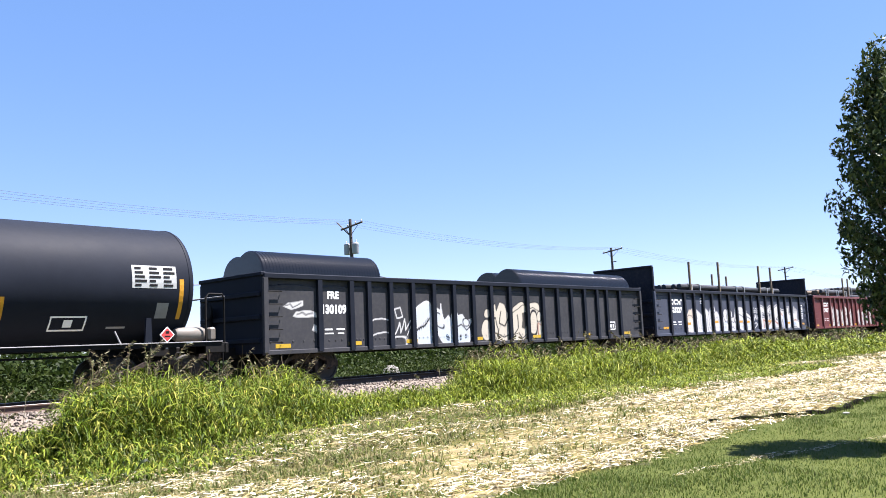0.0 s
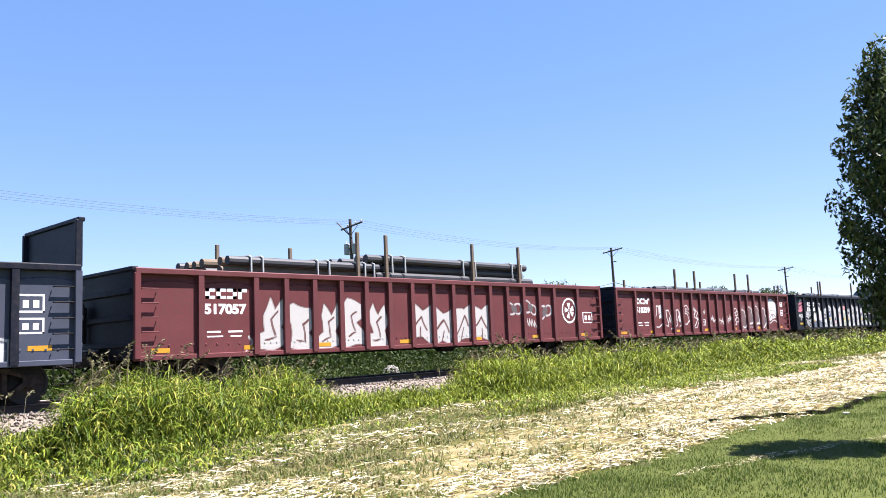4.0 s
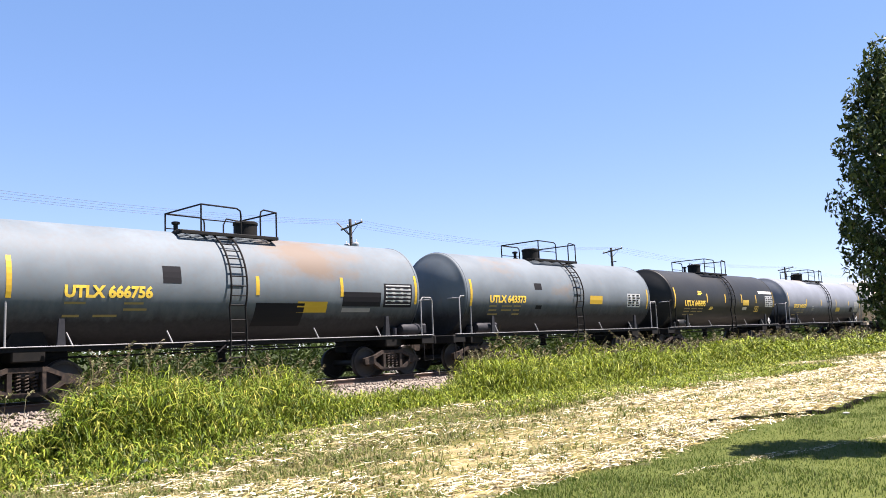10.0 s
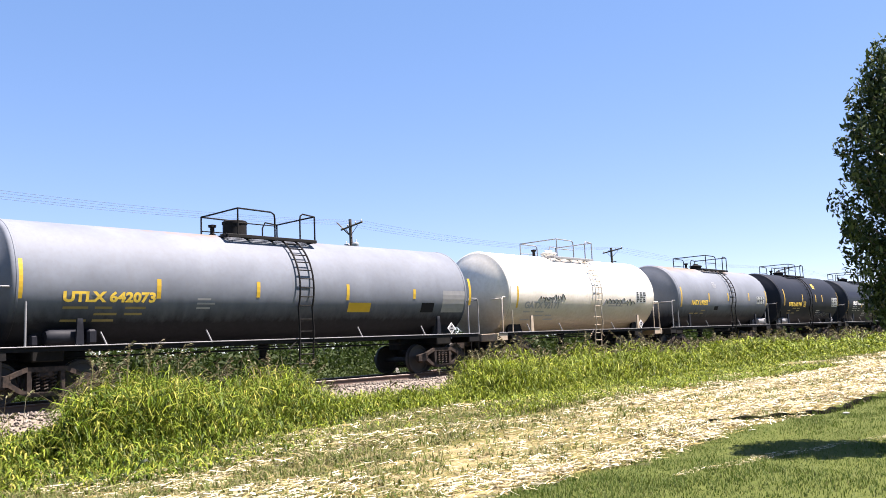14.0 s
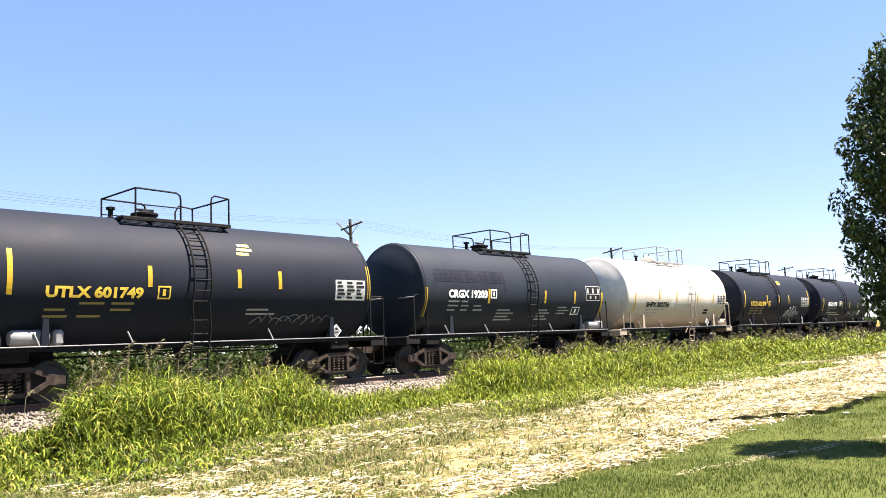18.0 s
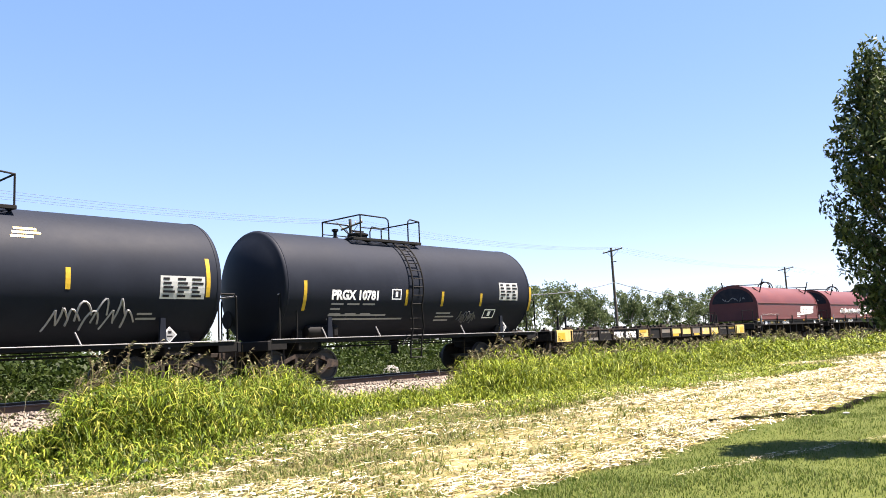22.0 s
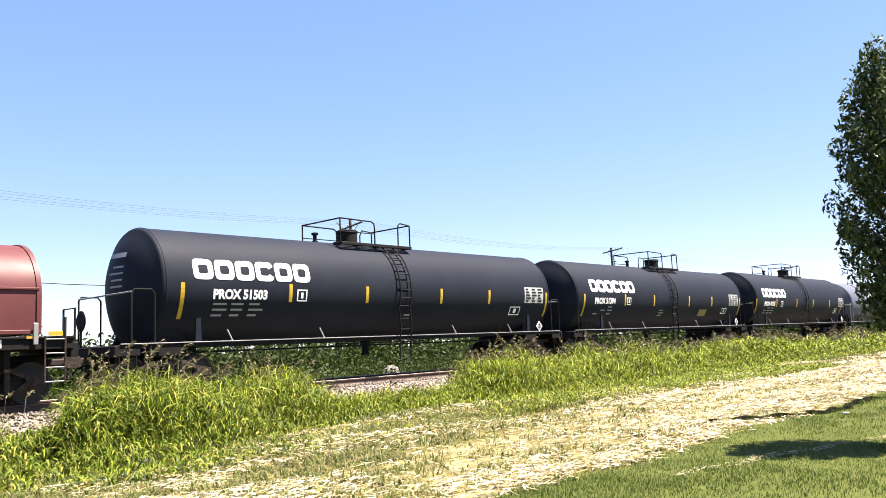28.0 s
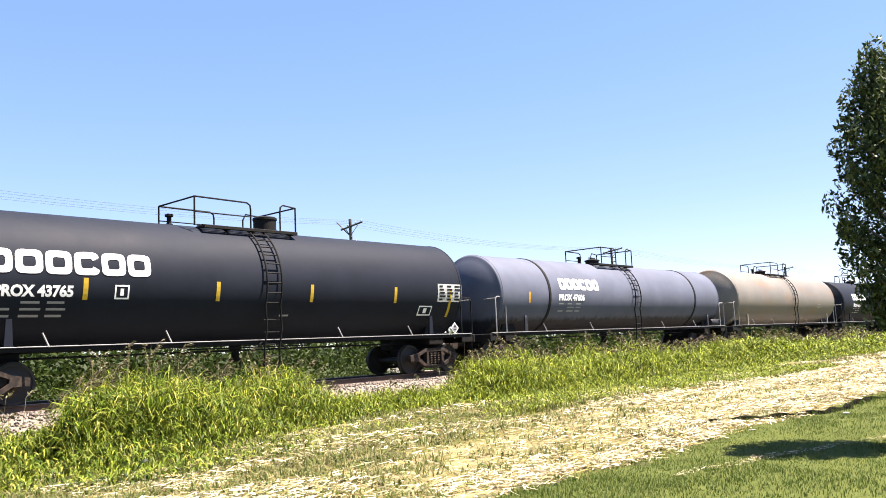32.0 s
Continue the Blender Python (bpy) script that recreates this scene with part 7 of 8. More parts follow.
    for i, pts, col in ((11, [(0.55, 0.12), (0.62, 0.42), (0.85, 0.4)], rust), (11, [(0.15, 0.2), (0.3, 0.6)], blue), (11, [(0.1, 0.05), (0.2, 0.3)], lime), (12, [(0.3, 0.34), (0.75, 0.36)], rust), (12, [(0.25, 0.8), (0.2, 0.62)], rust), (12, [(0.3, 0.14), (0.6, 0.1)], blue), (13, [(0.2, 0.4), (0.5, 0.3), (0.85, 0.22)], rust), (13, [(0.3, 0.75), (0.75, 0.78)], (0.471, 0.456, 0.38)), (14, [(0.22, 0.55), (0.35, 0.75), (0.7, 0.7)], rust), (14, [(0.8, 0.2), (0.85, 0.7)], blue), (15, [(0.3, 0.6), (0.35, 0.3), (0.7, 0.25)], blue), (16, [(0.4, 0.3), (0.62, 0.36)], rust), (16, [(0.1, 0.25), (0.3, 0.2), (0.55, 0.14)], blue), (16, [(0.72, 0.1), (0.82, 0.3)], (0.66, 0.60, 0.48))):
        pen.line(i, pts, 0.10, col, 0.9)


def art_red(p, e):
    pen = Pen(p, e)
    edge, chalk = (0.10, 0.04, 0.04), (0.426, 0.41, 0.388)
    pen.line(1, [(0.8, 0.02), (0.98, 0.16), (0.9, 0.3)], 0.05, chalk)
    for k in range(5):
        i = 2 + k
        pen.fill(i, [(0.05, 0.02), (0.0, 0.3), (0.3, 0.38), (0.22, 0.72), (0.42, 1.0), (0.62, 0.74), (0.9, 0.98), (0.96, 0.55), (0.8, 0.4), (0.98, 0.1), (0.5, 0.0)] if k % 2 == 0 else
                 [(0.08, 0.0), (0.12, 0.5), (0.0, 0.8), (0.3, 0.98), (0.9, 0.92), (0.95, 0.6), (0.7, 0.45), (0.95, 0.3), (0.9, 0.0)], chalk, edge, 0.04)
        pen.line(i, [(0.3, 0.2), (0.6, 0.26), (0.5, 0.6), (0.72, 0.7)], 0.06, edge)
        pen.hatch(i, 0.2, 0.8, 0.05, 0.3, 3, 0.03, (0.50, 0.50, 0.46))
    for k in range(4):
        i = 8 + k
        pen.fill(i, [(0.02, 0.05), (0.08, 0.9), (0.5, 0.78), (0.9, 0.95), (1.0, 0.5), (0.92, 0.02), (0.5, 0.12)], chalk, edge, 0.045)
        pen.line(i, [(0.2, 0.3 + 0.1 * (k % 2)), (0.5, 0.62), (0.75, 0.35)], 0.07, edge)
        pen.line(i, [(0.45, 0.1), (0.5, 0.34)], 0.05, edge)
    for i in (13, 14, 15):
        pen.ring(i, 0.3, 0.84, 0.24, 0.16, 0.07, (0.426, 0.41, 0.403))
        pen.ring(i, 0.72, 0.84, 0.2, 0.14, 0.07, (0.426, 0.41, 0.403))
        pen.oval(i, 0.52, 0.84, 0.16, 0.12, (0.10, 0.09, 0.09))
    for q in range(5):
        pen.line(14, [(0.1 + 0.17 * q, 0.34), (0.14 + 0.17 * q, 0.52), (0.24 + 0.17 * q, 0.36)], 0.05, chalk)


def art_red_thin(p, e):
    pen = Pen(p, e, 1.18, 2.2)
    chalk, edge = (0.532, 0.517, 0.502), (0.12, 0.06, 0.06)
    # a row of quick outlined letters
    pen.line(2, [(0.3, 0.96), (0.34, 0.62), (0.14, 0.36), (0.12, 0.06), (0.5, 0.02), (0.86, 0.12)], 0.055, chalk)
    pen.line(2, [(0.34, 0.95), (0.55, 0.88), (0.84, 0.92), (0.86, 0.5), (0.9, 0.2)], 0.055, chalk)
    pen.fill(2, [(0.6, 0.36), (0.52, 0.86), (0.82, 0.9), (0.86, 0.36)], chalk, None, 0, 0.85)
    pen.line(2, [(0.55, 0.52), (0.72, 0.56)], 0.05, edge)
    for i in (3, 4):
        pen.line(i, [(0.1, 0.08), (0.42, 0.14), (0.3, 0.5), (0.36, 0.86), (0.6, 0.92), (0.74, 0.5), (0.9, 0.14), (0.66, 0.08)], 0.055, chalk)
        pen.line(i, [(0.42, 0.34), (0.56, 0.6), (0.64, 0.36)], 0.05, chalk)
    pen.fill(4, [(0.62, 0.3), (0.6, 0.86), (0.76, 0.8), (0.84, 0.3)], chalk, None, 0, 0.7)
    pen.line(5, [(0.85, 0.8), (0.6, 0.94), (0.25, 0.86), (0.2, 0.6), (0.7, 0.5), (0.82, 0.22), (0.5, 0.04), (0.16, 0.14)], 0.06, chalk)
    pen.line(5, [(0.7, 0.74), (0.45, 0.78), (0.42, 0.66), (0.86, 0.6)], 0.045, chalk)
    pen.line(6, [(0.4, 0.92), (0.62, 0.8), (0.36, 0.6), (0.72, 0.44), (0.4, 0.2), (0.2, 0.1)], 0.06, chalk)
    pen.line(6, [(0.45, 0.98), (0.85, 0.74), (0.62, 0.58), (0.9, 0.36), (0.62, 0.1), (0.3, 0.06)], 0.045, chalk)
    pen.line(7, [(0.4, 0.8), (0.55, 0.86), (0.48, 0.7), (0.62, 0.76)], 0.04, chalk)
    pen.ring(7, 0.45, 0.3, 0.24, 0.14, 0.045, chalk)
    pen.line(7, [(0.2, 0.2), (0.5, 0.36), (0.7, 0.12)], 0.045, chalk)
    for i, n in ((8, 6), (9, 5), (10, 6)):
        for q in range(n):
            u = 0.12 + 0.72 * q / n
            pen.line(i, [(u, 0.16 + 0.05 * (q % 2)), (u + 0.10, 0.52 - 0.08 * (q % 3)), (u + 0.05, 0.3), (u + 0.16, 0.22 + 0.14 * (q % 2))], 0.04, chalk)
    pen.line(9, [(0.1, 0.36), (0.86, 0.34)], 0.035, chalk)
    for u, v, r in ((0.4, 0.75, 0.2), (0.62, 0.62, 0.16), (0.35, 0.42, 0.18), (0.62, 0.30, 0.22), (0.3, 0.16, 0.2)):
        pen.ring(11, u, v, r, 0.11, 0.045, (0.486, 0.456, 0.441))
    grey = (0.15, 0.10, 0.10)
    for i in (12, 13, 14, 15):
        pen.fill(i, [(0.1, 0.1), (0.16, 0.45), (0.3, 0.6), (0.26, 0.86), (0.5, 0.96), (0.74, 0.86), (0.72, 0.6), (0.86, 0.42), (0.84, 0.12), (0.5, 0.04)], grey, chalk, 0.055, 1.0, 0.02)
        pen.line(i, [(0.3, 0.3), (0.5, 0.42), (0.7, 0.3), (0.5, 0.16), (0.34, 0.24)], 0.045, (0.08, 0.07, 0.07), 0.8)
        pen.line(i, [(0.34, 0.7), (0.62, 0.74)], 0.045, (0.08, 0.07, 0.07), 0.8)
        pen.line(i, [(0.0, 0.02), (0.6, 0.05), (0.98, 0.16)], 0.06, chalk)
        for q in range(4):
            pen.line(i, [(0.26 + 0.16 * q, 1.0), (0.25 + 0.17 * q, 1.16 + 0.07 * ((q * 7 + i) % 3))], 0.022, chalk, 0.6)
        for q in range(5):
            pen.line(i, [(0.24 + 0.12 * q, -0.22), (0.30 + 0.12 * q, -0.06 - 0.04 * (q % 2)), (0.34 + 0.12 * q, -0.2)], 0.022, chalk, 0.8)
    # a round pale shape with dark marks
    pen.oval(16, 0.5, 0.96, 0.46, 0.40, (0.532, 0.532, 0.517))
    pen.fill(16, [(0.14, 0.3), (0.1, 0.8), (0.9, 0.8), (0.86, 0.42), (0.7, 0.24), (0.3, 0.2)], (0.517, 0.517, 0.502))
    for pts in ([(0.2, 0.5), (0.3, 0.72), (0.46, 0.7)], [(0.55, 0.72), (0.78, 0.74), (0.84, 0.56)], [(0.42, 0.95), (0.46, 0.82)], [(0.68, 0.95), (0.66, 0.84)], [(0.26, 0.30), (0.42, 0.52), (0.56, 0.34)], [(0.5, 0.22), (0.54, 0.44), (0.66, 0.5)], [(0.3, 0.42), (0.62, 0.46)]):
        pen.line(16, pts, 0.045, edge, 0.85)
    pen.ring(16, 0.78, 0.34, 0.12, 0.12, 0.045, edge)
    pen.line(16, [(0.02, 0.06), (0.4, 0.1), (1.0, 0.2)], 0.06, chalk)
    pen.line(17, [(0.06, 0.0), (0.06, 0.5)], 0.06, chalk)


def art_dark(p, e):
    pen = Pen(p, e)
    edge, grey, pink = (0.035, 0.035, 0.045), (0.13, 0.14, 0.18), (0.62, 0.34, 0.34)
    # red and white tags on the first bays
    pen.fill(0, [(0.52, 1.18), (0.52, 1.26), (0.94, 1.26), (0.94, 1.18)], (0.486, 0.486, 0.471))
    for v, n, seed in ((1.04, 4, 1), (0.88, 6, 2), (0.74, 7, 3)):
        pen.tag(0, 0.46, 0.98, v, 0.11, n, 0.035, (0.66, 0.24, 0.30), seed)
    pen.tag(0, 0.52, 0.95, 0.46, 0.16, 4, 0.04, WHITE, 4)
    pen.line(0, [(0.68, 0.36), (0.76, 0.42), (0.72, 0.32)], 0.035, WHITE)
    pen.line(1, [(-0.02, 0.28), (0.1, 0.46), (0.3, 0.58), (0.56, 0.60), (0.62, 0.46)], 0.06, WHITE)
    pen.tag(1, 0.30, 0.98, 0.60, 0.26, 5, 0.045, WHITE, 7)
    pen.line(1, [(0.2, 0.36), (0.5, 0.46), (0.95, 0.44)], 0.045, WHITE)
    pen.tag(1, 0.38, 0.92, 0.16, 0.24, 3, 0.05, WHITE, 8)
    pen.hatch(1, 0.14, 0.42, -0.02, 0.1, 2, 0.035, WHITE, 0.9)
    # white clouds over grey patches
    pen.fill(2, [(0.08, -0.02), (0.08, 0.28), (0.92, 0.28), (0.92, -0.02)], grey)
    pen.fill(2, [(0.0, 0.42), (0.1, 0.62), (0.3, 0.6), (0.55, 0.74), (0.7, 0.62), (0.92, 0.7), (0.96, 0.3), (0.15, 0.3)], (0.532, 0.524, 0.502))
    pen.line(2, [(0.2, 0.5), (0.4, 0.42), (0.7, 0.5)], 0.04, (0.40, 0.38, 0.36), 0.7)
    pen.fill(3, [(0.04, -0.02), (0.04, 0.3), (0.94, 0.3), (0.94, -0.02)], grey)
    pen.fill(3, [(0.02, 0.34), (0.05, 0.8), (0.25, 0.96), (0.6, 1.0), (0.8, 0.86), (0.97, 0.8), (0.97, 0.34)], (0.547, 0.547, 0.532))
    pen.line(3, [(0.4, 1.0), (0.4, 1.2), (0.74, 1.2), (0.74, 1.0), (0.4, 1.0)], 0.045, (0.517, 0.517, 0.517))
    pen.line(3, [(0.3, 0.72), (0.5, 0.6), (0.36, 0.46), (0.7, 0.4)], 0.05, edge, 0.8)
    pen.oval(3, 0.45, 0.54, 0.13, 0.08, (0.52, 0.36, 0.34))
    # one solid white ground under the letters
    for i, tops in ((4, (0.8, 0.98, 0.9, 1.02, 0.9)), (5, (0.9, 0.98, 1.0, 0.95, 0.9)), (6, (0.8, 1.06, 1.1, 0.96, 0.92)), (7, (0.9, 1.02, 0.95, 0.98, 0.86)), (8, (0.8, 0.95, 1.02, 0.94, 0.82)), (9, (0.86, 1.0, 1.0, 1.04, 0.9)), (10, (0.9, 1.02, 1.1, 1.0, 0.92)), (11, (0.9, 1.04, 0.98, 1.16, 0.95)), (12, (0.86, 1.02, 1.0, 0.98, 0.85)), (13, (0.86, 1.04, 0.94, 0.9, 0.7))):
        pen.cloud(i, tops, (0.50, 0.50, 0.49))
    # boxes and arrows
    for i in (4, 5):
        pen.fill(i, [(0.0, -0.02), (0.0, 0.74), (0.15, 0.92), (0.4, 0.88), (0.72, 1.0), (0.98, 0.94), (0.98, -0.02)], WHITE)
        pen.fill(i, [(0.2, 0.44), (0.2, 0.68), (0.78, 0.68), (0.78, 0.44)], (0.10, 0.13, 0.24) if i == 5 else (0.12, 0.12, 0.14), edge, 0.03)
        pen.fill(i, [(0.32, 0.52), (0.32, 0.6), (0.6, 0.6), (0.6, 0.52)], (0.547, 0.547, 0.532))
        pen.line(i, [(0.15, 0.76), (0.5, 0.86), (0.95, 0.7)], 0.045, edge)
        pen.line(i, [(0.1, 0.1), (0.45, 0.26), (0.5, 0.04), (0.8, 0.22)], 0.045, edge)
        pen.line(i, [(0.9, 0.6), (0.9, 0.2)], 0.04, edge)
    pen.fill(6, [(0.0, -0.02), (0.0, 0.8), (0.1, 1.0), (0.3, 1.1), (0.5, 0.94), (0.98, 0.96), (0.98, -0.02)], (0.433, 0.426, 0.41))
    pen.line(6, [(0.3, 0.62), (0.26, 0.4), (0.6, 0.24), (0.86, 0.32)], 0.11, pink, 0.8)
    pen.line(6, [(0.26, 0.66), (0.2, 0.36), (0.58, 0.16), (0.9, 0.26)], 0.04, edge)
    pen.fill(6, [(0.52, 0.40), (0.6, 0.58), (0.78, 0.44), (0.86, 0.36)], edge)
    pen.hatch(6, 0.12, 0.62, 0.0, 0.1, 1, 0.05, (0.25, 0.25, 0.25), 0.9)
    pen.fill(7, [(0.0, -0.02), (0.02, 0.82), (0.1, 0.98), (0.4, 0.84), (0.96, 0.86), (0.98, -0.02)], (0.441, 0.433, 0.41))
    pen.line(7, [(0.2, 0.82), (0.5, 0.62), (0.85, 0.5), (0.8, 0.28)], 0.10, pink, 0.8)
    pen.line(7, [(0.1, 0.72), (0.45, 0.5), (0.5, 0.28), (0.3, 0.16)], 0.045, edge)
    pen.line(7, [(0.5, 0.8), (0.72, 0.62), (0.95, 0.7)], 0.04, edge)
    # mixed colours
    pen.fill(8, [(0.05, 0.0), (0.02, 0.5), (0.2, 0.78), (0.55, 0.92), (0.9, 0.8), (0.98, 0.3), (0.95, 0.0)], (0.517, 0.517, 0.441), edge, 0.03)
    pen.oval(8, 0.52, 0.96, 0.26, 0.09, (0.60, 0.26, 0.26), edge, 0.02)
    for pts, col in (([(0.3, 0.7), (0.7, 0.6), (0.6, 0.44)], edge), ([(0.2, 0.5), (0.42, 0.42)], (0.2, 0.3, 0.55)), ([(0.1, 0.2), (0.4, 0.34), (0.8, 0.26)], (0.62, 0.52, 0.16)), ([(0.2, 0.08), (0.5, 0.16), (0.85, 0.1)], (0.24, 0.42, 0.26)), ([(0.72, 0.5), (0.85, 0.3)], (0.24, 0.42, 0.26))):
        pen.line(8, pts, 0.06, col, 0.85)
    # large angular letters
    pen.fill(9, [(0.02, 0.66), (0.05, 0.9), (0.9, 0.98), (0.98, 0.6), (0.62, 0.38), (0.98, 0.36), (0.98, 0.0), (0.06, 0.0), (0.06, 0.3), (0.5, 0.56), (0.4, 0.62)], WHITE, edge, 0.042)
    pen.fill(9, [(0.42, 0.74), (0.44, 0.86), (0.7, 0.86), (0.64, 0.7)], edge)
    pen.fill(9, [(0.2, 0.26), (0.42, 0.4), (0.56, 0.3), (0.4, 0.18)], edge)
    pen.fill(10, [(0.0, 0.5), (0.1, 0.92), (0.86, 1.0), (0.9, 0.72), (0.5, 0.66), (0.88, 0.5), (0.84, 0.2), (0.2, 0.0), (0.05, 0.1), (0.1, 0.3), (0.5, 0.36)], WHITE, edge, 0.042)
    pen.line(10, [(0.3, 0.6), (0.42, 0.8), (0.72, 0.82), (0.62, 0.62), (0.3, 0.6)], 0.05, edge)
    pen.line(10, [(0.16, 0.16), (0.6, 0.3), (0.92, 0.02)], 0.05, edge)
    pen.fill(11, [(0.0, 0.0), (0.02, 0.82), (0.6, 0.92), (0.74, 1.1), (0.9, 0.94), (0.96, 0.46), (0.6, 0.46), (0.98, 0.24), (0.96, 0.0)], WHITE, edge, 0.042)
    pen.fill(11, [(0.24, 0.5), (0.3, 0.76), (0.66, 0.76), (0.56, 0.6)], edge)
    pen.line(11, [(0.18, 0.3), (0.5, 0.36), (0.44, 0.12)], 0.06, edge)
    pen.fill(12, [(0.0, 0.0), (0.04, 0.9), (0.6, 0.96), (0.96, 0.8), (0.94, 0.4), (0.72, 0.42), (0.95, 0.0)], WHITE, edge, 0.042)
    pen.fill(12, [(0.24, 0.54), (0.24, 0.74), (0.72, 0.74), (0.66, 0.58), (0.44, 0.6), (0.4, 0.5)], edge)
    pen.oval(12, 0.5, 0.12, 0.3, 0.2, WHITE, edge, 0.05)
    pen.oval(12, 0.5, 0.08, 0.13, 0.13, edge)
    pen.fill(13, [(0.02, 0.0), (0.06, 0.8), (0.16, 0.98), (0.6, 0.86), (0.9, 0.74), (0.96, 0.4), (0.86, 0.04), (0.4, 0.0)], WHITE, edge, 0.042)
    pen.fill(13, [(0.24, 0.18), (0.22, 0.62), (0.36, 0.6), (0.38, 0.2)], edge)
    pen.oval(13, 0.66, 0.38, 0.14, 0.2, edge)
    pen.line(13, [(0.3, 0.84), (0.7, 0.72), (0.96, 0.9)], 0.045, edge)
    # slanted company blocks on the last bays
    pale = (0.547, 0.547, 0.54)
    for i, u in ((14, 0.3), (15, 0.25)):
        pen.fill(i, [(u, 0.80), (u + 0.12, 1.0), (u + 0.62, 1.02), (u + 0.56, 0.92), (u + 0.2, 0.92), (u + 0.16, 0.82)], pale)
    pen.line(14, [(-0.1, 0.72), (0.9, 0.75)], 0.05, pale)
    pen.line(15, [(0.0, 0.74), (0.6, 0.76)], 0.04, pale)
    pen.fill(14, [(0.0, 0.0), (0.04, 0.5), (0.28, 0.48), (0.4, 0.28), (0.8, 0.24), (0.9, 0.02)], (0.486, 0.494, 0.441))
    for i, u, v, n in ((15, 0.3, 0.36, 3), (16, 0.12, 0.3, 6), (16, 0.5, 0.16, 5)):
        for q in range(n):
            pen.line(i, [(u + 0.07 * q, v), (u + 0.04 + 0.07 * q, v + 0.12), (u + 0.08 + 0.07 * q, v + 0.02)], 0.03, (0.34, 0.38, 0.48))
    pen.oval(16, 0.72, 0.04, 0.12, 0.05, (0.471, 0.456, 0.456))


STRIPES = [[(x, 1.8 if k in (0, 5) else 2.23, 0.88 if k in (0, 5) else 0.48) for k, x in enumerate(row)] for row in
           ((-7.3, -4.07, -1.27, 1.98, 4.45, 7.85), (-7.48, -4.25, -1.66, 1.86, 4.4, 7.85), (-7.95, -4.92, -1.59, 1.37, 4.6, 7.1))]


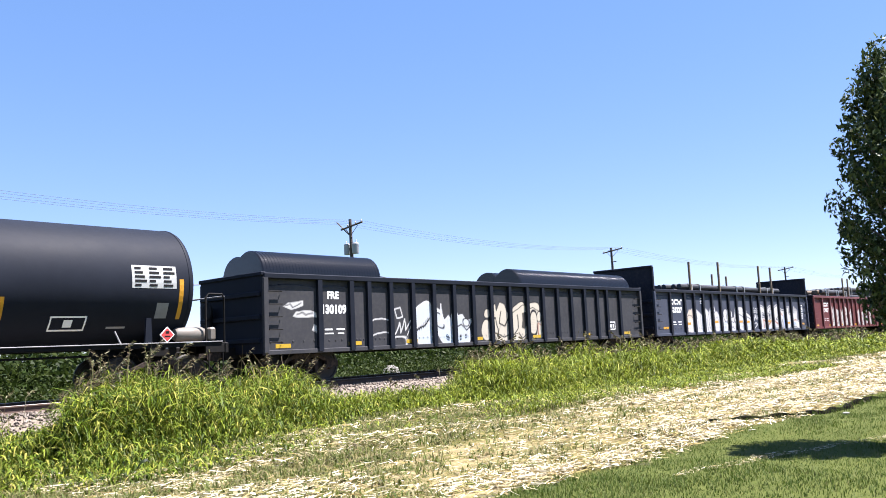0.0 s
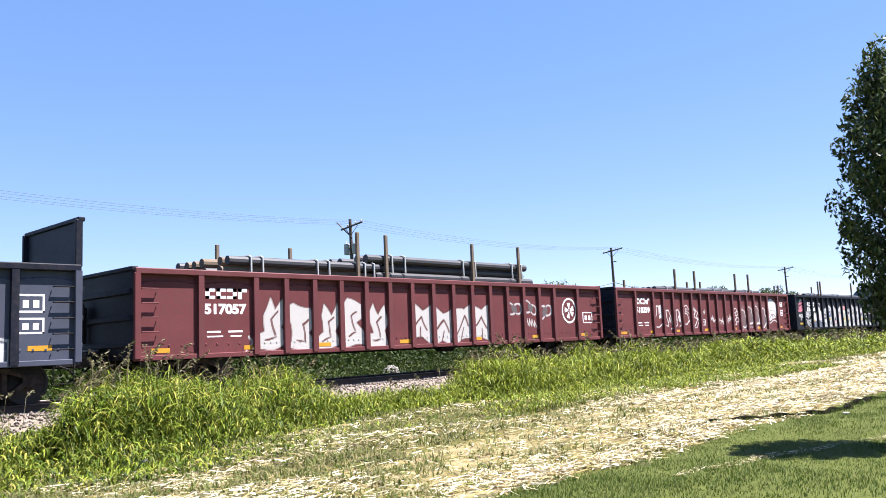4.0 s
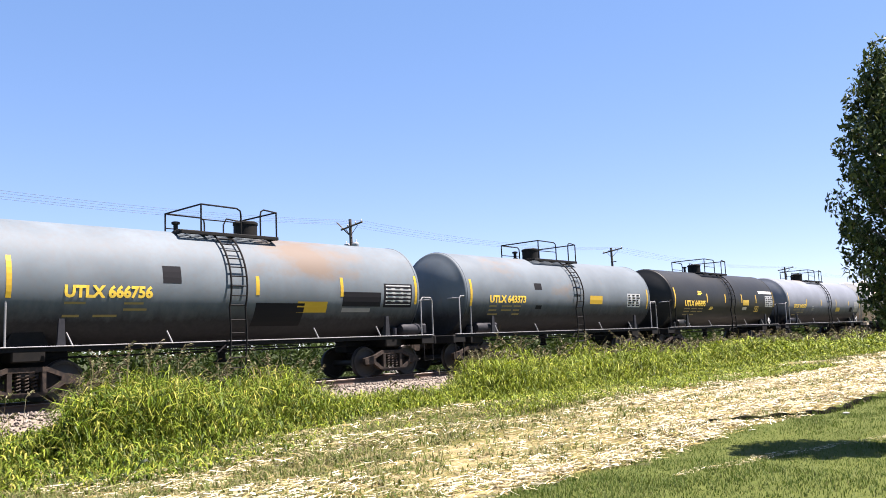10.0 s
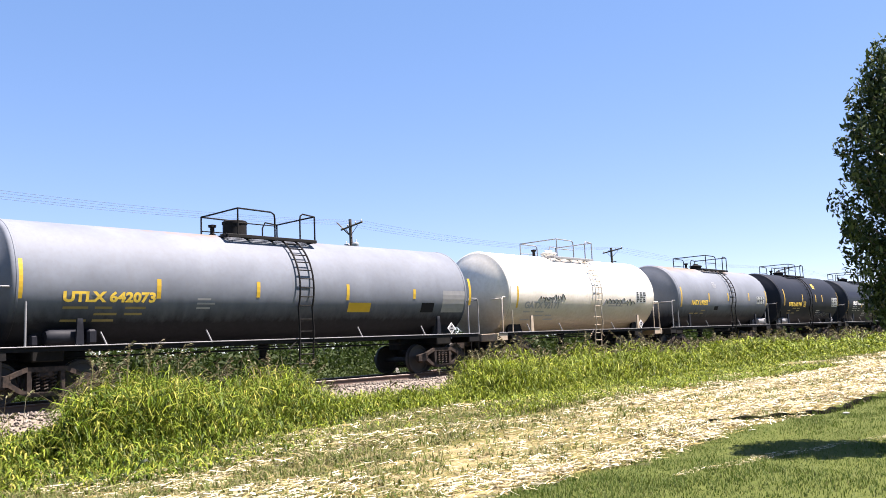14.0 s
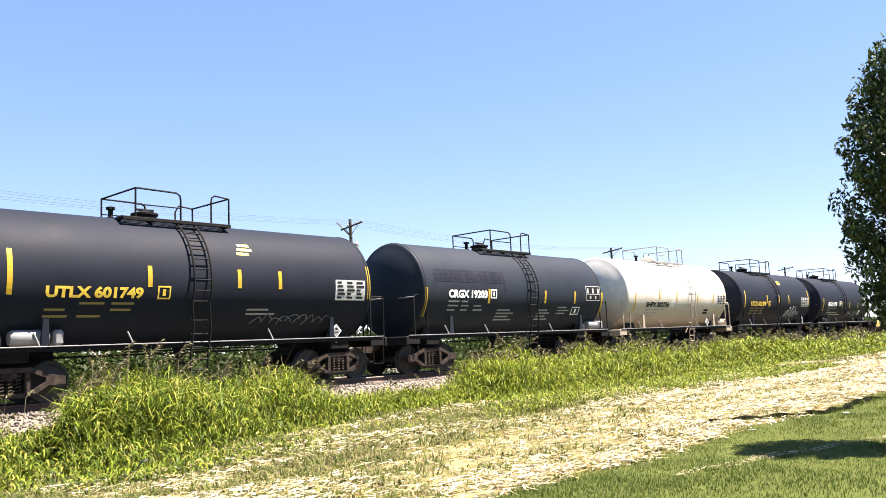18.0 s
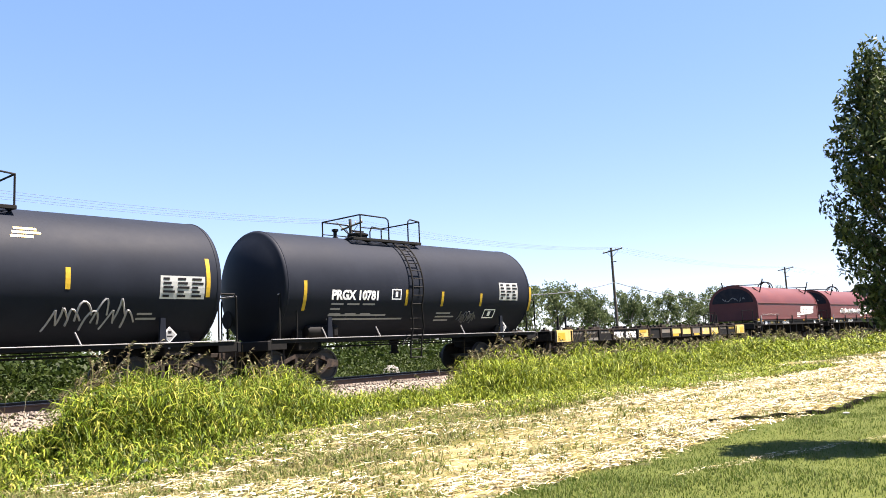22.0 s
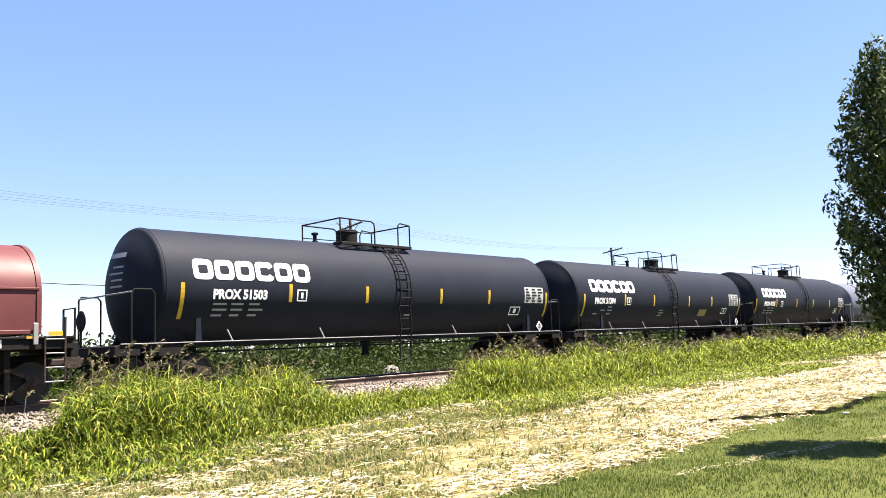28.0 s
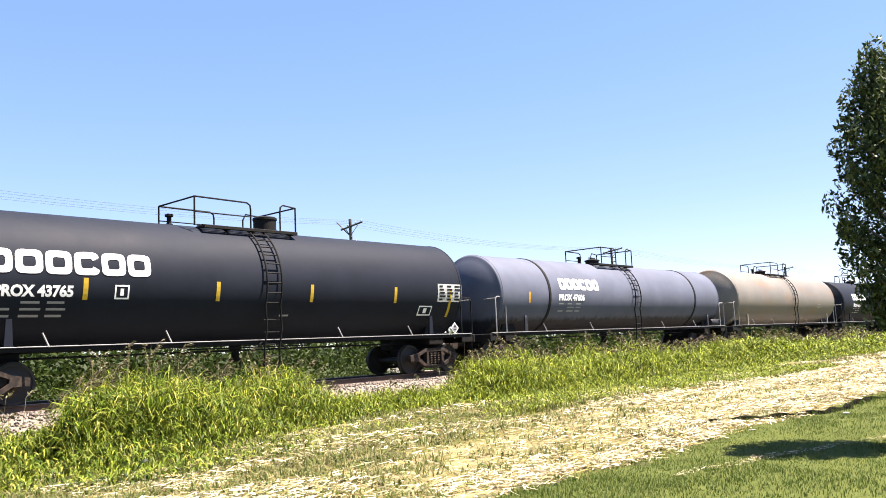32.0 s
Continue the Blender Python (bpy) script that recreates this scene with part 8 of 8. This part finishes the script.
def build_train():
    tank_car(C[0], C[1], "black", "black tank car with a pale specification panel", 4.13, end_over=0.95, stripes=((2.65, 1.8, 0.48), (6.7, 1.8, 0.95)), stripe_mat="orange",
             reservoir=(1, "tan"), plates=(("grid", 5.45, 2.52, 1.12, 0.54), ("box", 3.7, 1.56, 0.8, 0.32), ("lines", 5.0, 1.6, 0.6, 1), ("red_diamond", 6.85, 1.6, 0.4, 0.4), ("pale", 6.1, 1.82, 0.3, 0.36)), bands=(0.2,))
    gondola(C[1], C[2], "black", "gon_black", "black gondola car with white graffiti, loaded with black pipe", art=art_black, ribs=RIBS_A, mark=("FRE", "130109"), squares=((7.3, 1.2, 0.5, 0.3),), strip_mat="yellow")
    gondola(C[2], C[3], "navy", "gon_navy", "blue-black gondola car with raised ends and white graffiti", high_ends=True, art=art_navy, ribs=RIBS_B, mark=("", "523327"), squares=((8.75, 1.95, 0.55, 0.35), (8.75, 1.5, 0.55, 0.3), (-5.2, 2.35, 0.4, 0.25)))
    gondola(C[3], C[4], "red", "gon_red", "brown-red gondola car with white graffiti, loaded with pipe", art=art_red, ribs=RIBS_C, mark=("", "517057"), disc=(7.85, 2.0, 0.50), squares=((8.8, 1.5, 0.7, 0.4),))
    gondola(C[4], C[5], "red", "gon_red", "brown-red gondola car with thin white scrawls, loaded with pipe", art=art_red_thin, ribs=RIBS_C, mark=("", "518359"), squares=((8.9, 2.25, 0.4, 0.2), (8.9, 1.7, 0.4, 0.3)))
    gondola(C[5], C[6], "black", "gon_dark", "black gondola car with bold white graffiti", art=art_dark, ribs=RIBS_B, split=True, strip_mat="yellow", mark=("", "516869"), squares=((7.75, 1.62, 0.5, 0.34), (8.85, 1.55, 0.3, 0.3)))
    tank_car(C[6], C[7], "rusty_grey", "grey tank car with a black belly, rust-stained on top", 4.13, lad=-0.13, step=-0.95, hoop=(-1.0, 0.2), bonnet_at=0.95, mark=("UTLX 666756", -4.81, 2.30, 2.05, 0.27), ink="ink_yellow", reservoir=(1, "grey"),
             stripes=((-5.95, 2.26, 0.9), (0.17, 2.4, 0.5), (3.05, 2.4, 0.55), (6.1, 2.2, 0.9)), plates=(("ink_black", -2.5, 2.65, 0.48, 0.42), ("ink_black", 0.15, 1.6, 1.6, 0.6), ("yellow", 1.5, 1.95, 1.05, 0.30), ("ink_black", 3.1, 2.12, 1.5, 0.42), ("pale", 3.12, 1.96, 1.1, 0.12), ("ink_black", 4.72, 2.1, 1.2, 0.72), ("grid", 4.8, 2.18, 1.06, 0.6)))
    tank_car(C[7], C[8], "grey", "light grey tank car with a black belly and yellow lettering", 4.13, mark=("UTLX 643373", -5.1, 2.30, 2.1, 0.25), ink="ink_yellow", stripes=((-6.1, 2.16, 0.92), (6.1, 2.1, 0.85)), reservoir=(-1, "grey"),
             plates=(("ink_black", -2.42, 2.78, 0.46, 0.25), ("yellow", 1.36, 2.27, 0.95, 0.34), ("ink_black", -2.35, 2.06, 0.38, 0.14), ("grid", 4.35, 2.16, 1.1, 0.58)))
    tank_car(C[8], C[9], "olive", "dull black tank car with yellow markings", 4.11, dx=-0.15, mark=("UTLX 645695", -4.97, 2.25, 2.26, 0.27), ink="ink_yellow", stripes=((-5.98, 2.12, 0.99), (-2.5, 2.42, 0.45), (-0.31, 2.42, 0.45), (1.82, 2.44, 0.46), (3.8, 2.43, 0.47), (6.4, 2.19, 0.94)), reservoir=(-1, "olive"),
             plates=(("yellow", 2.0, 2.30, 0.8, 0.29), ("white", 2.0, 2.05, 0.55, 0.16), ("box", 3.66, 1.95, 0.54, 0.29), ("white", 4.34, 2.97, 1.9, 0.15), ("grid", 5.15, 2.24, 1.1, 0.6), ("ylines", -3.55, 2.78, 0.49, 0.24), ("ylines", -2.22, 2.05, 0.42, 0.18), ("diamond", 6.1, 1.62, 0.55, 0.44)))
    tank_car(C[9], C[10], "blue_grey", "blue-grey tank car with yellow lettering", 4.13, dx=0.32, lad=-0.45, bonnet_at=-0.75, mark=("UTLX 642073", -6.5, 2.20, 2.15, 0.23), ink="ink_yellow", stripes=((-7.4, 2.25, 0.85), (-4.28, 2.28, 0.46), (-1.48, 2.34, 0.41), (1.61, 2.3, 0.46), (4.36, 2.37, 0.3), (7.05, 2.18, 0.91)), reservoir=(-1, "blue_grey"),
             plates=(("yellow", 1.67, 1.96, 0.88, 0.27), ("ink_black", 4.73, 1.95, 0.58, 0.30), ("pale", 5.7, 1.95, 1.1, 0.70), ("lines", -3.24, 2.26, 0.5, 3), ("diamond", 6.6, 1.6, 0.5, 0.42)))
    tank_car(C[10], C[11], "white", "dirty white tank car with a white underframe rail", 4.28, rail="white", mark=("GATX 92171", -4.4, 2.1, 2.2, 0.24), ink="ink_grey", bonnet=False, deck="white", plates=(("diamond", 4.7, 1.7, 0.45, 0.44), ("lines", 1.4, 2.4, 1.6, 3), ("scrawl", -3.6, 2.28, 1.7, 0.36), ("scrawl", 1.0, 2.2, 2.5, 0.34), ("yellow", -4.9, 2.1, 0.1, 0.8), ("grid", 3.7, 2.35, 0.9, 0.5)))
    tank_car(C[11], C[12], "blue_grey", "blue-grey tank car with yellow stripes", 4.31, dx=-0.1, lad=0.75, step=0.42, end_over=0.66, shift=0.16, mark=("NATX 190052", -3.87, 2.30, 1.8, 0.23), ink="ink_yellow", bonnet=False, stripes=((-4.95, 2.2, 0.95), (-1.94, 2.44, 0.44), (0.38, 2.51, 0.42), (3.12, 2.56, 0.41), (5.6, 2.26, 0.88)), reservoir=(1, "pale"),
             plates=(("lines", -1.2, 3.42, 0.48, 3), ("grid", 4.22, 2.38, 1.05, 0.41), ("ink_black", -1.2, 2.04, 0.45, 0.19)))
    tank_car(C[12], C[13], "black", "black tank car with large yellow lettering", 4.36, lad=-0.4, step=-0.8, mark=("UTLX 601749", -3.99, 2.29, 2.2, 0.24), ink="ink_yellow", bonnet=False, stripes=((-4.72, 2.32, 0.97), (-1.64, 2.54, 0.5), (0.8, 2.56, 0.48), (2.06, 2.56, 0.48), (5.25, 2.33, 0.97)), reservoir=(-1, "pale"),
             plates=(("box", -1.43, 2.26, 0.33, 0.31), ("grid", 3.98, 2.29, 1.12, 0.58), ("ylines", 0.82, 3.43, 0.46, 0.36), ("scrawl", 1.3, 1.62, 2.6, 0.32), ("lines", 1.1, 2.0, 0.9, 2), ("diamond", 4.6, 1.6, 0.4, 0.42)))
    tank_car(C[13], C[14], "slate", "glossy black tank car with white lettering", 4.33, dx=0.05, shift=0.05, hoop=(-1.0, 0.2), mark=("CRGX 19203", -4.15, 2.44, 2.0, 0.25), bonnet=False, stripes=((-5.2, 1.81, 0.93), (-2.04, 2.25, 0.49), (1.31, 2.28, 0.47), (3.31, 2.28, 0.47), (5.3, 1.83, 0.92)), reservoir=(1, "pale"),
             plates=(("box", -1.94, 2.42, 0.31, 0.31), ("dark_grid", 4.1, 2.40, 1.06, 0.59), ("navy", -4.8, 2.95, 3.7, 0.42), ("navy", -1.2, 2.66, 0.14, 0.3), ("lines", -1.49, 2.0, 1.0, 4), ("lines", 0.96, 2.0, 0.8, 4), ("lines", 2.21, 2.1, 0.8, 3), ("box", 3.2, 1.85, 0.55, 0.3)))
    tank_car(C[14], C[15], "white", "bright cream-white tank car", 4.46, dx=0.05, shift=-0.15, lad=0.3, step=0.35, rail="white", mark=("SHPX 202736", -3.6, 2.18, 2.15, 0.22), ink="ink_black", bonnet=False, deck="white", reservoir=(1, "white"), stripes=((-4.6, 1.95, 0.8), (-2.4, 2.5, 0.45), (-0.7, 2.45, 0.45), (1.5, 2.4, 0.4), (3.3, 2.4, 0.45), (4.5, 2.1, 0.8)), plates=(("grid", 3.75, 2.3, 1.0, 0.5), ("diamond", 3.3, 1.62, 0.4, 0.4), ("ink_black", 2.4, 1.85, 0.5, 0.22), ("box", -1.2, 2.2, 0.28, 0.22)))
    tank_car(C[15], C[16], "black", "black tank car with yellow lettering and a white scrawl", 4.37, hoop=(-1.55, -0.15), dx=0.3, shift=-0.1, end_over=0.5, lad=-1.0, step=-1.15, mark=("UTLX 601509", -4.53, 2.28, 2.15, 0.25), ink="ink_yellow", bonnet=False, stripes=((-5.35, 2.2, 0.9), (-2.22, 2.43, 0.47), (-0.36, 2.44, 0.48), (1.22, 2.45, 0.48), (4.65, 2.32, 0.96)),
             plates=(("box", -2.02, 2.25, 0.36, 0.30), ("grid", 3.38, 2.27, 1.18, 0.55), ("ylines", 0.11, 3.55, 0.59, 0.28), ("white_scrawl", 0.85, 1.5, 1.9, 0.8), ("lines", 2.9, 1.9, 0.5, 2), ("diamond", 4.2, 1.65, 0.42, 0.44)))
    tank_car(C[16], C[17], "black", "black tank car with white lettering", 4.34, dx=0.0, lad=-0.9, step=-1.0, end_over=0.5, mark=("PRGX 10781", -3.9, 2.32, 1.8, 0.27), bonnet=False, stripes=((-4.85, 2.0, 0.82), (-0.9, 2.16, 0.48), (0.75, 2.14, 0.47), (2.7, 2.15, 0.43), (5.5, 2.0, 0.85)), reservoir=(-1, "frame"),
             plates=(("box", -1.54, 2.33, 0.40, 0.32), ("grid", 3.7, 2.36, 1.05, 0.62), ("lines", -3.9, 1.85, 3.0, 2), ("lines", 0.6, 1.9, 0.9, 3), ("box", 3.0, 1.75, 0.6, 0.3), ("scrawl", 1.7, 1.6, 0.9, 0.4), ("diamond", 4.5, 1.75, 0.3, 0.4)))
    flat_car(C[17], C[18])
    coil_car(C[18], C[19], "red covered coil car with a white company mark", 1)
    coil_car(C[19], C[20], "red covered coil car with white scrawls on the hood", 2)
    for i, num in ((20, "PROX 51503"), (21, "PROX 51394"), (22, "PROX 43765")):
        extra = (("diamond", 7.9, 1.55, 0.42, 0.42), ("ink_dull_yellow", 3.1, 1.75, 0.85, 0.32), ("lines", -1.1, 2.0, 0.5, 3)) if i == 21 else (("diamond", 7.9, 1.55, 0.42, 0.42),)
        tank_car(C[i], C[i + 1], "black", "long black tank car with a large white company mark", 4.17 if i < 22 else 4.32, lad=(-0.15, 0.7, 0.0)[i - 20], step=(-0.25, -0.27, -0.45)[i - 20], end_over=(0.95, 0.4, 0.65)[i - 20], shift=(0.2, -0.1, 0.0)[i - 20], dx=(0.07, -0.15, 0.1)[i - 20], bonnet_at=(-0.55, 0.45, 0.95)[i - 20], hoop=((-1.6, -0.2), (-1.55, -0.2), (-1.85, -0.15))[i - 20], mark=(num, -6.45 - (0.0, 0.25, 0.35)[i - 20], 2.30, 1.62, 0.24), head_text=True, logo=(-7.0, 2.77, 3.66, 0.52), bonnet=True,
                 stripes=STRIPES[i - 20],
                 plates=(("grid", 6.5, 2.28, 1.15, 0.58), ("box", -3.85 - (0.0, 0.25, 0.4)[i - 20], 2.25, 0.34, 0.32), ("box", 5.7, 1.85, 0.6, 0.3), ("lines", 0.4, 1.85, 0.4, 1)) + extra)
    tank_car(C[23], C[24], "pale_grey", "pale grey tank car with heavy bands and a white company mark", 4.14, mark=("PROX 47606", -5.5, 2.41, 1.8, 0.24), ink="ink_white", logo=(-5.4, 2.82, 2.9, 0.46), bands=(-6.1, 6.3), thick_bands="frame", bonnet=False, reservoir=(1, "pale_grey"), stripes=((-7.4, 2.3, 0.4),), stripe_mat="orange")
    tank_car(C[24], C[25], "tan", "dirty tan tank car", 4.34, bonnet=False, plates=(("lines", 4.6, 2.4, 0.8, 3),))
    tank_car(C[25], C[26], "black", "black tank car with a white company mark", 4.2, mark=("PROX 43111", -5.6, 2.3, 1.6, 0.24), logo=(-5.7, 2.76, 3.2, 0.48), bonnet=False)


def build_loads():
    # ribbed black pipe in the first gondola
    mid = (C[1] + C[2]) / 2
    for a, b in ((-9.9, -5.6), (1.5, 9.4)):
        for y in (-0.69, 0.69):
            n = int((b - a) / 0.11)
            a += 0.5 if y > 0 else 0.0
            prof = [(0.45, a), (0.66, a)]
            for k in range(n):
                x = a + (b - a) * (k + 0.2) / n
                d = (b - a) / n
                prof += [(0.675, x), (0.69, x + d * 0.15), (0.69, x + d * 0.5), (0.675, x + d * 0.65)]
            prof += [(0.66, b), (0.45, b)]
            load("plastic_pipe", Geo().turned(prof, (0, y, 1.12 + 0.80 + 0.77 + (0.30 if a < 0 else 0.24)), "x", 28), M["pipe"], mid, "large black ribbed plastic pipe in the gondola", "pipe")
    rng = random.Random(4)
    # car, spans, top of the load, tall stakes (x, height) on the near side, shorter ones on the far side
    stacks = ((2, ((-7.0, 5.9),), 3.34, ((-5.9, 4.45), (-2.5, 4.58), (2.95, 4.6), (4.74, 4.58)), ((-4.61, 4.33), (2.75, 4.36), (4.77, 4.29))),
              (3, ((-7.3, -2.0), (-2.4, 5.6)), 3.72, ((-3.03, 4.35), (-1.86, 4.34), (2.25, 4.32), (4.88, 4.36)), ((-6.1, 4.1), (-3.47, 4.15))),
              (4, ((-6.2, 6.1),), 3.16, ((-4.1, 4.02), (-1.99, 4.0), (2.95, 4.02), (4.74, 4.05)), ((-4.19, 3.72), (2.8, 3.8), (4.47, 3.86))),
              (5, ((-7.6, 4.0),), 3.14, ((-4.93, 3.97), (-4.47, 3.99), (2.3, 4.04)), ((-5.37, 3.89), (-4.66, 3.93), (2.1, 3.97))))
    for c, spans, zt, near, far in stacks:
        mid = (C[c] + C[c + 1]) / 2
        for n_span, (a, b) in enumerate(spans):
            top = zt - (0.28 if c == 3 and n_span == 0 else 0.0)
            for row in range(3):
                for k in range(9 - row % 2):
                    y = -1.2 + 0.30 * k + (row % 2) * 0.15
                    z = top - 0.26 * (2 - row) - 0.12
                    off = rng.uniform(-0.35, 0.35)
                    timber = c in (3, 5) and rng.random() < (0.6 if n_span == 0 else 0.15)
                    load("timber_pole" if timber else "steel_pipe", Geo().cyl((a + off, y, z), (b + off, y, z), 0.125, n=10), M["wood"] if timber else M["bar"], mid, "round timber pole stacked in the gondola" if timber else "dark steel pipe stacked in the gondola", "timber pole" if timber else "pipe")
            for k in range(8):
                load("timber_dunnage", Geo().box((a + 0.5 + (b - a - 1) * k / 7, 0, 1.12 + (top - 0.78 - 1.12) / 2), (0.2, 2.5, top - 0.78 - 1.12), 0.02), M["wood"], mid, "timber packing under the stacked pipe", "timber")
            for k in (0.10, 0.17, 0.52, 0.60, 0.86, 0.93):
                x = a + (b - a) * k
                load("binding_strap", Geo().tube([(x, -1.36, top - 0.55), (x, -1.35, top - 0.02), (x, -1.25, top + 0.025), (x, 1.25, top + 0.025), (x, 1.35, top - 0.02), (x, 1.36, top - 0.55)], 0.03, 5), M["plate"], mid, "pale binding strap round the stacked pipe", "strap")
        for y, row in ((-1.36, near), (1.36, far)):
            for x, hh in row:
                load("timber_stake", Geo().box((x, y, (1.12 + hh) / 2), (0.11, 0.09, hh - 1.12), 0.01), M["wood"], mid, "rough upright timber stake at the gondola side", "timber stake")


FAR_TREES = [(34.3, 75, 6.9), (51.0, 78, 5.0), (55.8, 74, 5.1), (61.7, 75, 6.1), (66.2, 76, 10.8), (71.0, 75, 12.1), (74.6, 73, 11.0), (79.4, 75, 9.0), (85.7, 75, 4.6), (94.9, 72, 5.8), (110.1, 75, 13.2), (115.7, 76, 12.0), (120.7, 74, 13.3), (127.8, 76, 12.8), (136.5, 75, 13.6), (145.8, 74, 13.0), (151.3, 75, 11.0), (165.7, 75, 12.9), (174.9, 77, 12.0), (183.4, 75, 12.5), (197.1, 75, 12.9), (210.6, 75, 14.6), (223.5, 75, 12.1), (234.0, 77, 12.6), (247.2, 76, 14.5), (258.0, 77, 15.6), (266.0, 75, 14.4), (274.0, 76, 13.8), (289.0, 76, 12.5), (300.0, 75, 11.4), (311.4, 76, 11.9), (330.0, 76, 12.0)]


def build_all():
    build_ground()
    build_track()
    build_ballast()
    build_verge()
    build_lawn_edge()
    straw_wisps()
    build_power_line()
    build_far_trees()
    build_train()
    build_loads()


build_all()
TREES = [shade_tree((12.1, -16.77), 5, 0.795, 0.675)]


# ---- what moves ----
# metres rolled, every half second
ROLLED = [0.06, 6.19, 11.61, 17.59, 23.64, 29.22, 34.98, 40.28, 46.19, 52.09, 57.99, 63.9, 69.17, 74.88, 80.19, 85.99, 91.35, 97.26, 102.39, 108.12, 113.81, 119.02,
          124.75, 130.44, 136.13, 141.43, 147.12, 152.43, 158.16, 163.33, 168.71, 174.09, 179.46, 184.84, 190.96, 196.2, 201.79, 206.87, 212.49, 217.59, 223.35, 228.29,
          233.85, 239.75, 244.9, 250.3, 255.73, 260.71, 266.09, 270.97, 276.38, 281.37, 286.63, 291.9, 297.17, 302.44, 307.36, 312.69, 317.53, 322.83, 327.68, 333.02,
          337.88, 343.15, 348.18]


def travelled(t):
    """Metres that the train has rolled by t seconds."""
    return float(np.interp(2 * t, range(65), ROLLED))


def motions():
    start = {ob: ob.matrix_basis.copy() for ob in ROLLING}
    for ob in ROLLING:
        walk(ob, [(t / 2, Matrix.Translation((-travelled(t / 2), 0, 0)) @ start[ob]) for t in range(65)])
    first = WHEELS[0]
    walk(first, [(k / 30, pose(0, 0, 0, 0, -math.degrees(travelled(k / 30) / WHEEL_R) % 360.0, 0)) for k in range(0, 961)])
    keys = first.animation_data
    for w in WHEELS[1:]:
        w.rotation_mode = "QUATERNION"
        w.animation_data_create()
        w.animation_data.action = keys.action
        w.animation_data.action_slot = keys.action_slot
    gust = [(0.0, 0.8), (2.0, 1.0), (3.0, 0.6), (6.0, 1.2), (8.0, 1.5), (10.0, 0.6), (12.0, -0.3), (14.5, 0.2), (16.7, -0.3), (18.0, -0.2), (19.0, 0.8), (20.0, 2.0), (22.0, 2.1), (23.0, 1.4), (24.0, 0.6), (25.4, 1.0), (28.0, 1.2), (30.0, 2.0), (31.0, 1.2), (32.0, 1.4)]
    for tree in TREES:
        root = tree.matrix_basis.copy()
        walk(tree, [(t, root @ pose(0, 0, 0, -0.7 * a, -0.7 * a, 0)) for t, a in gust])


motions()
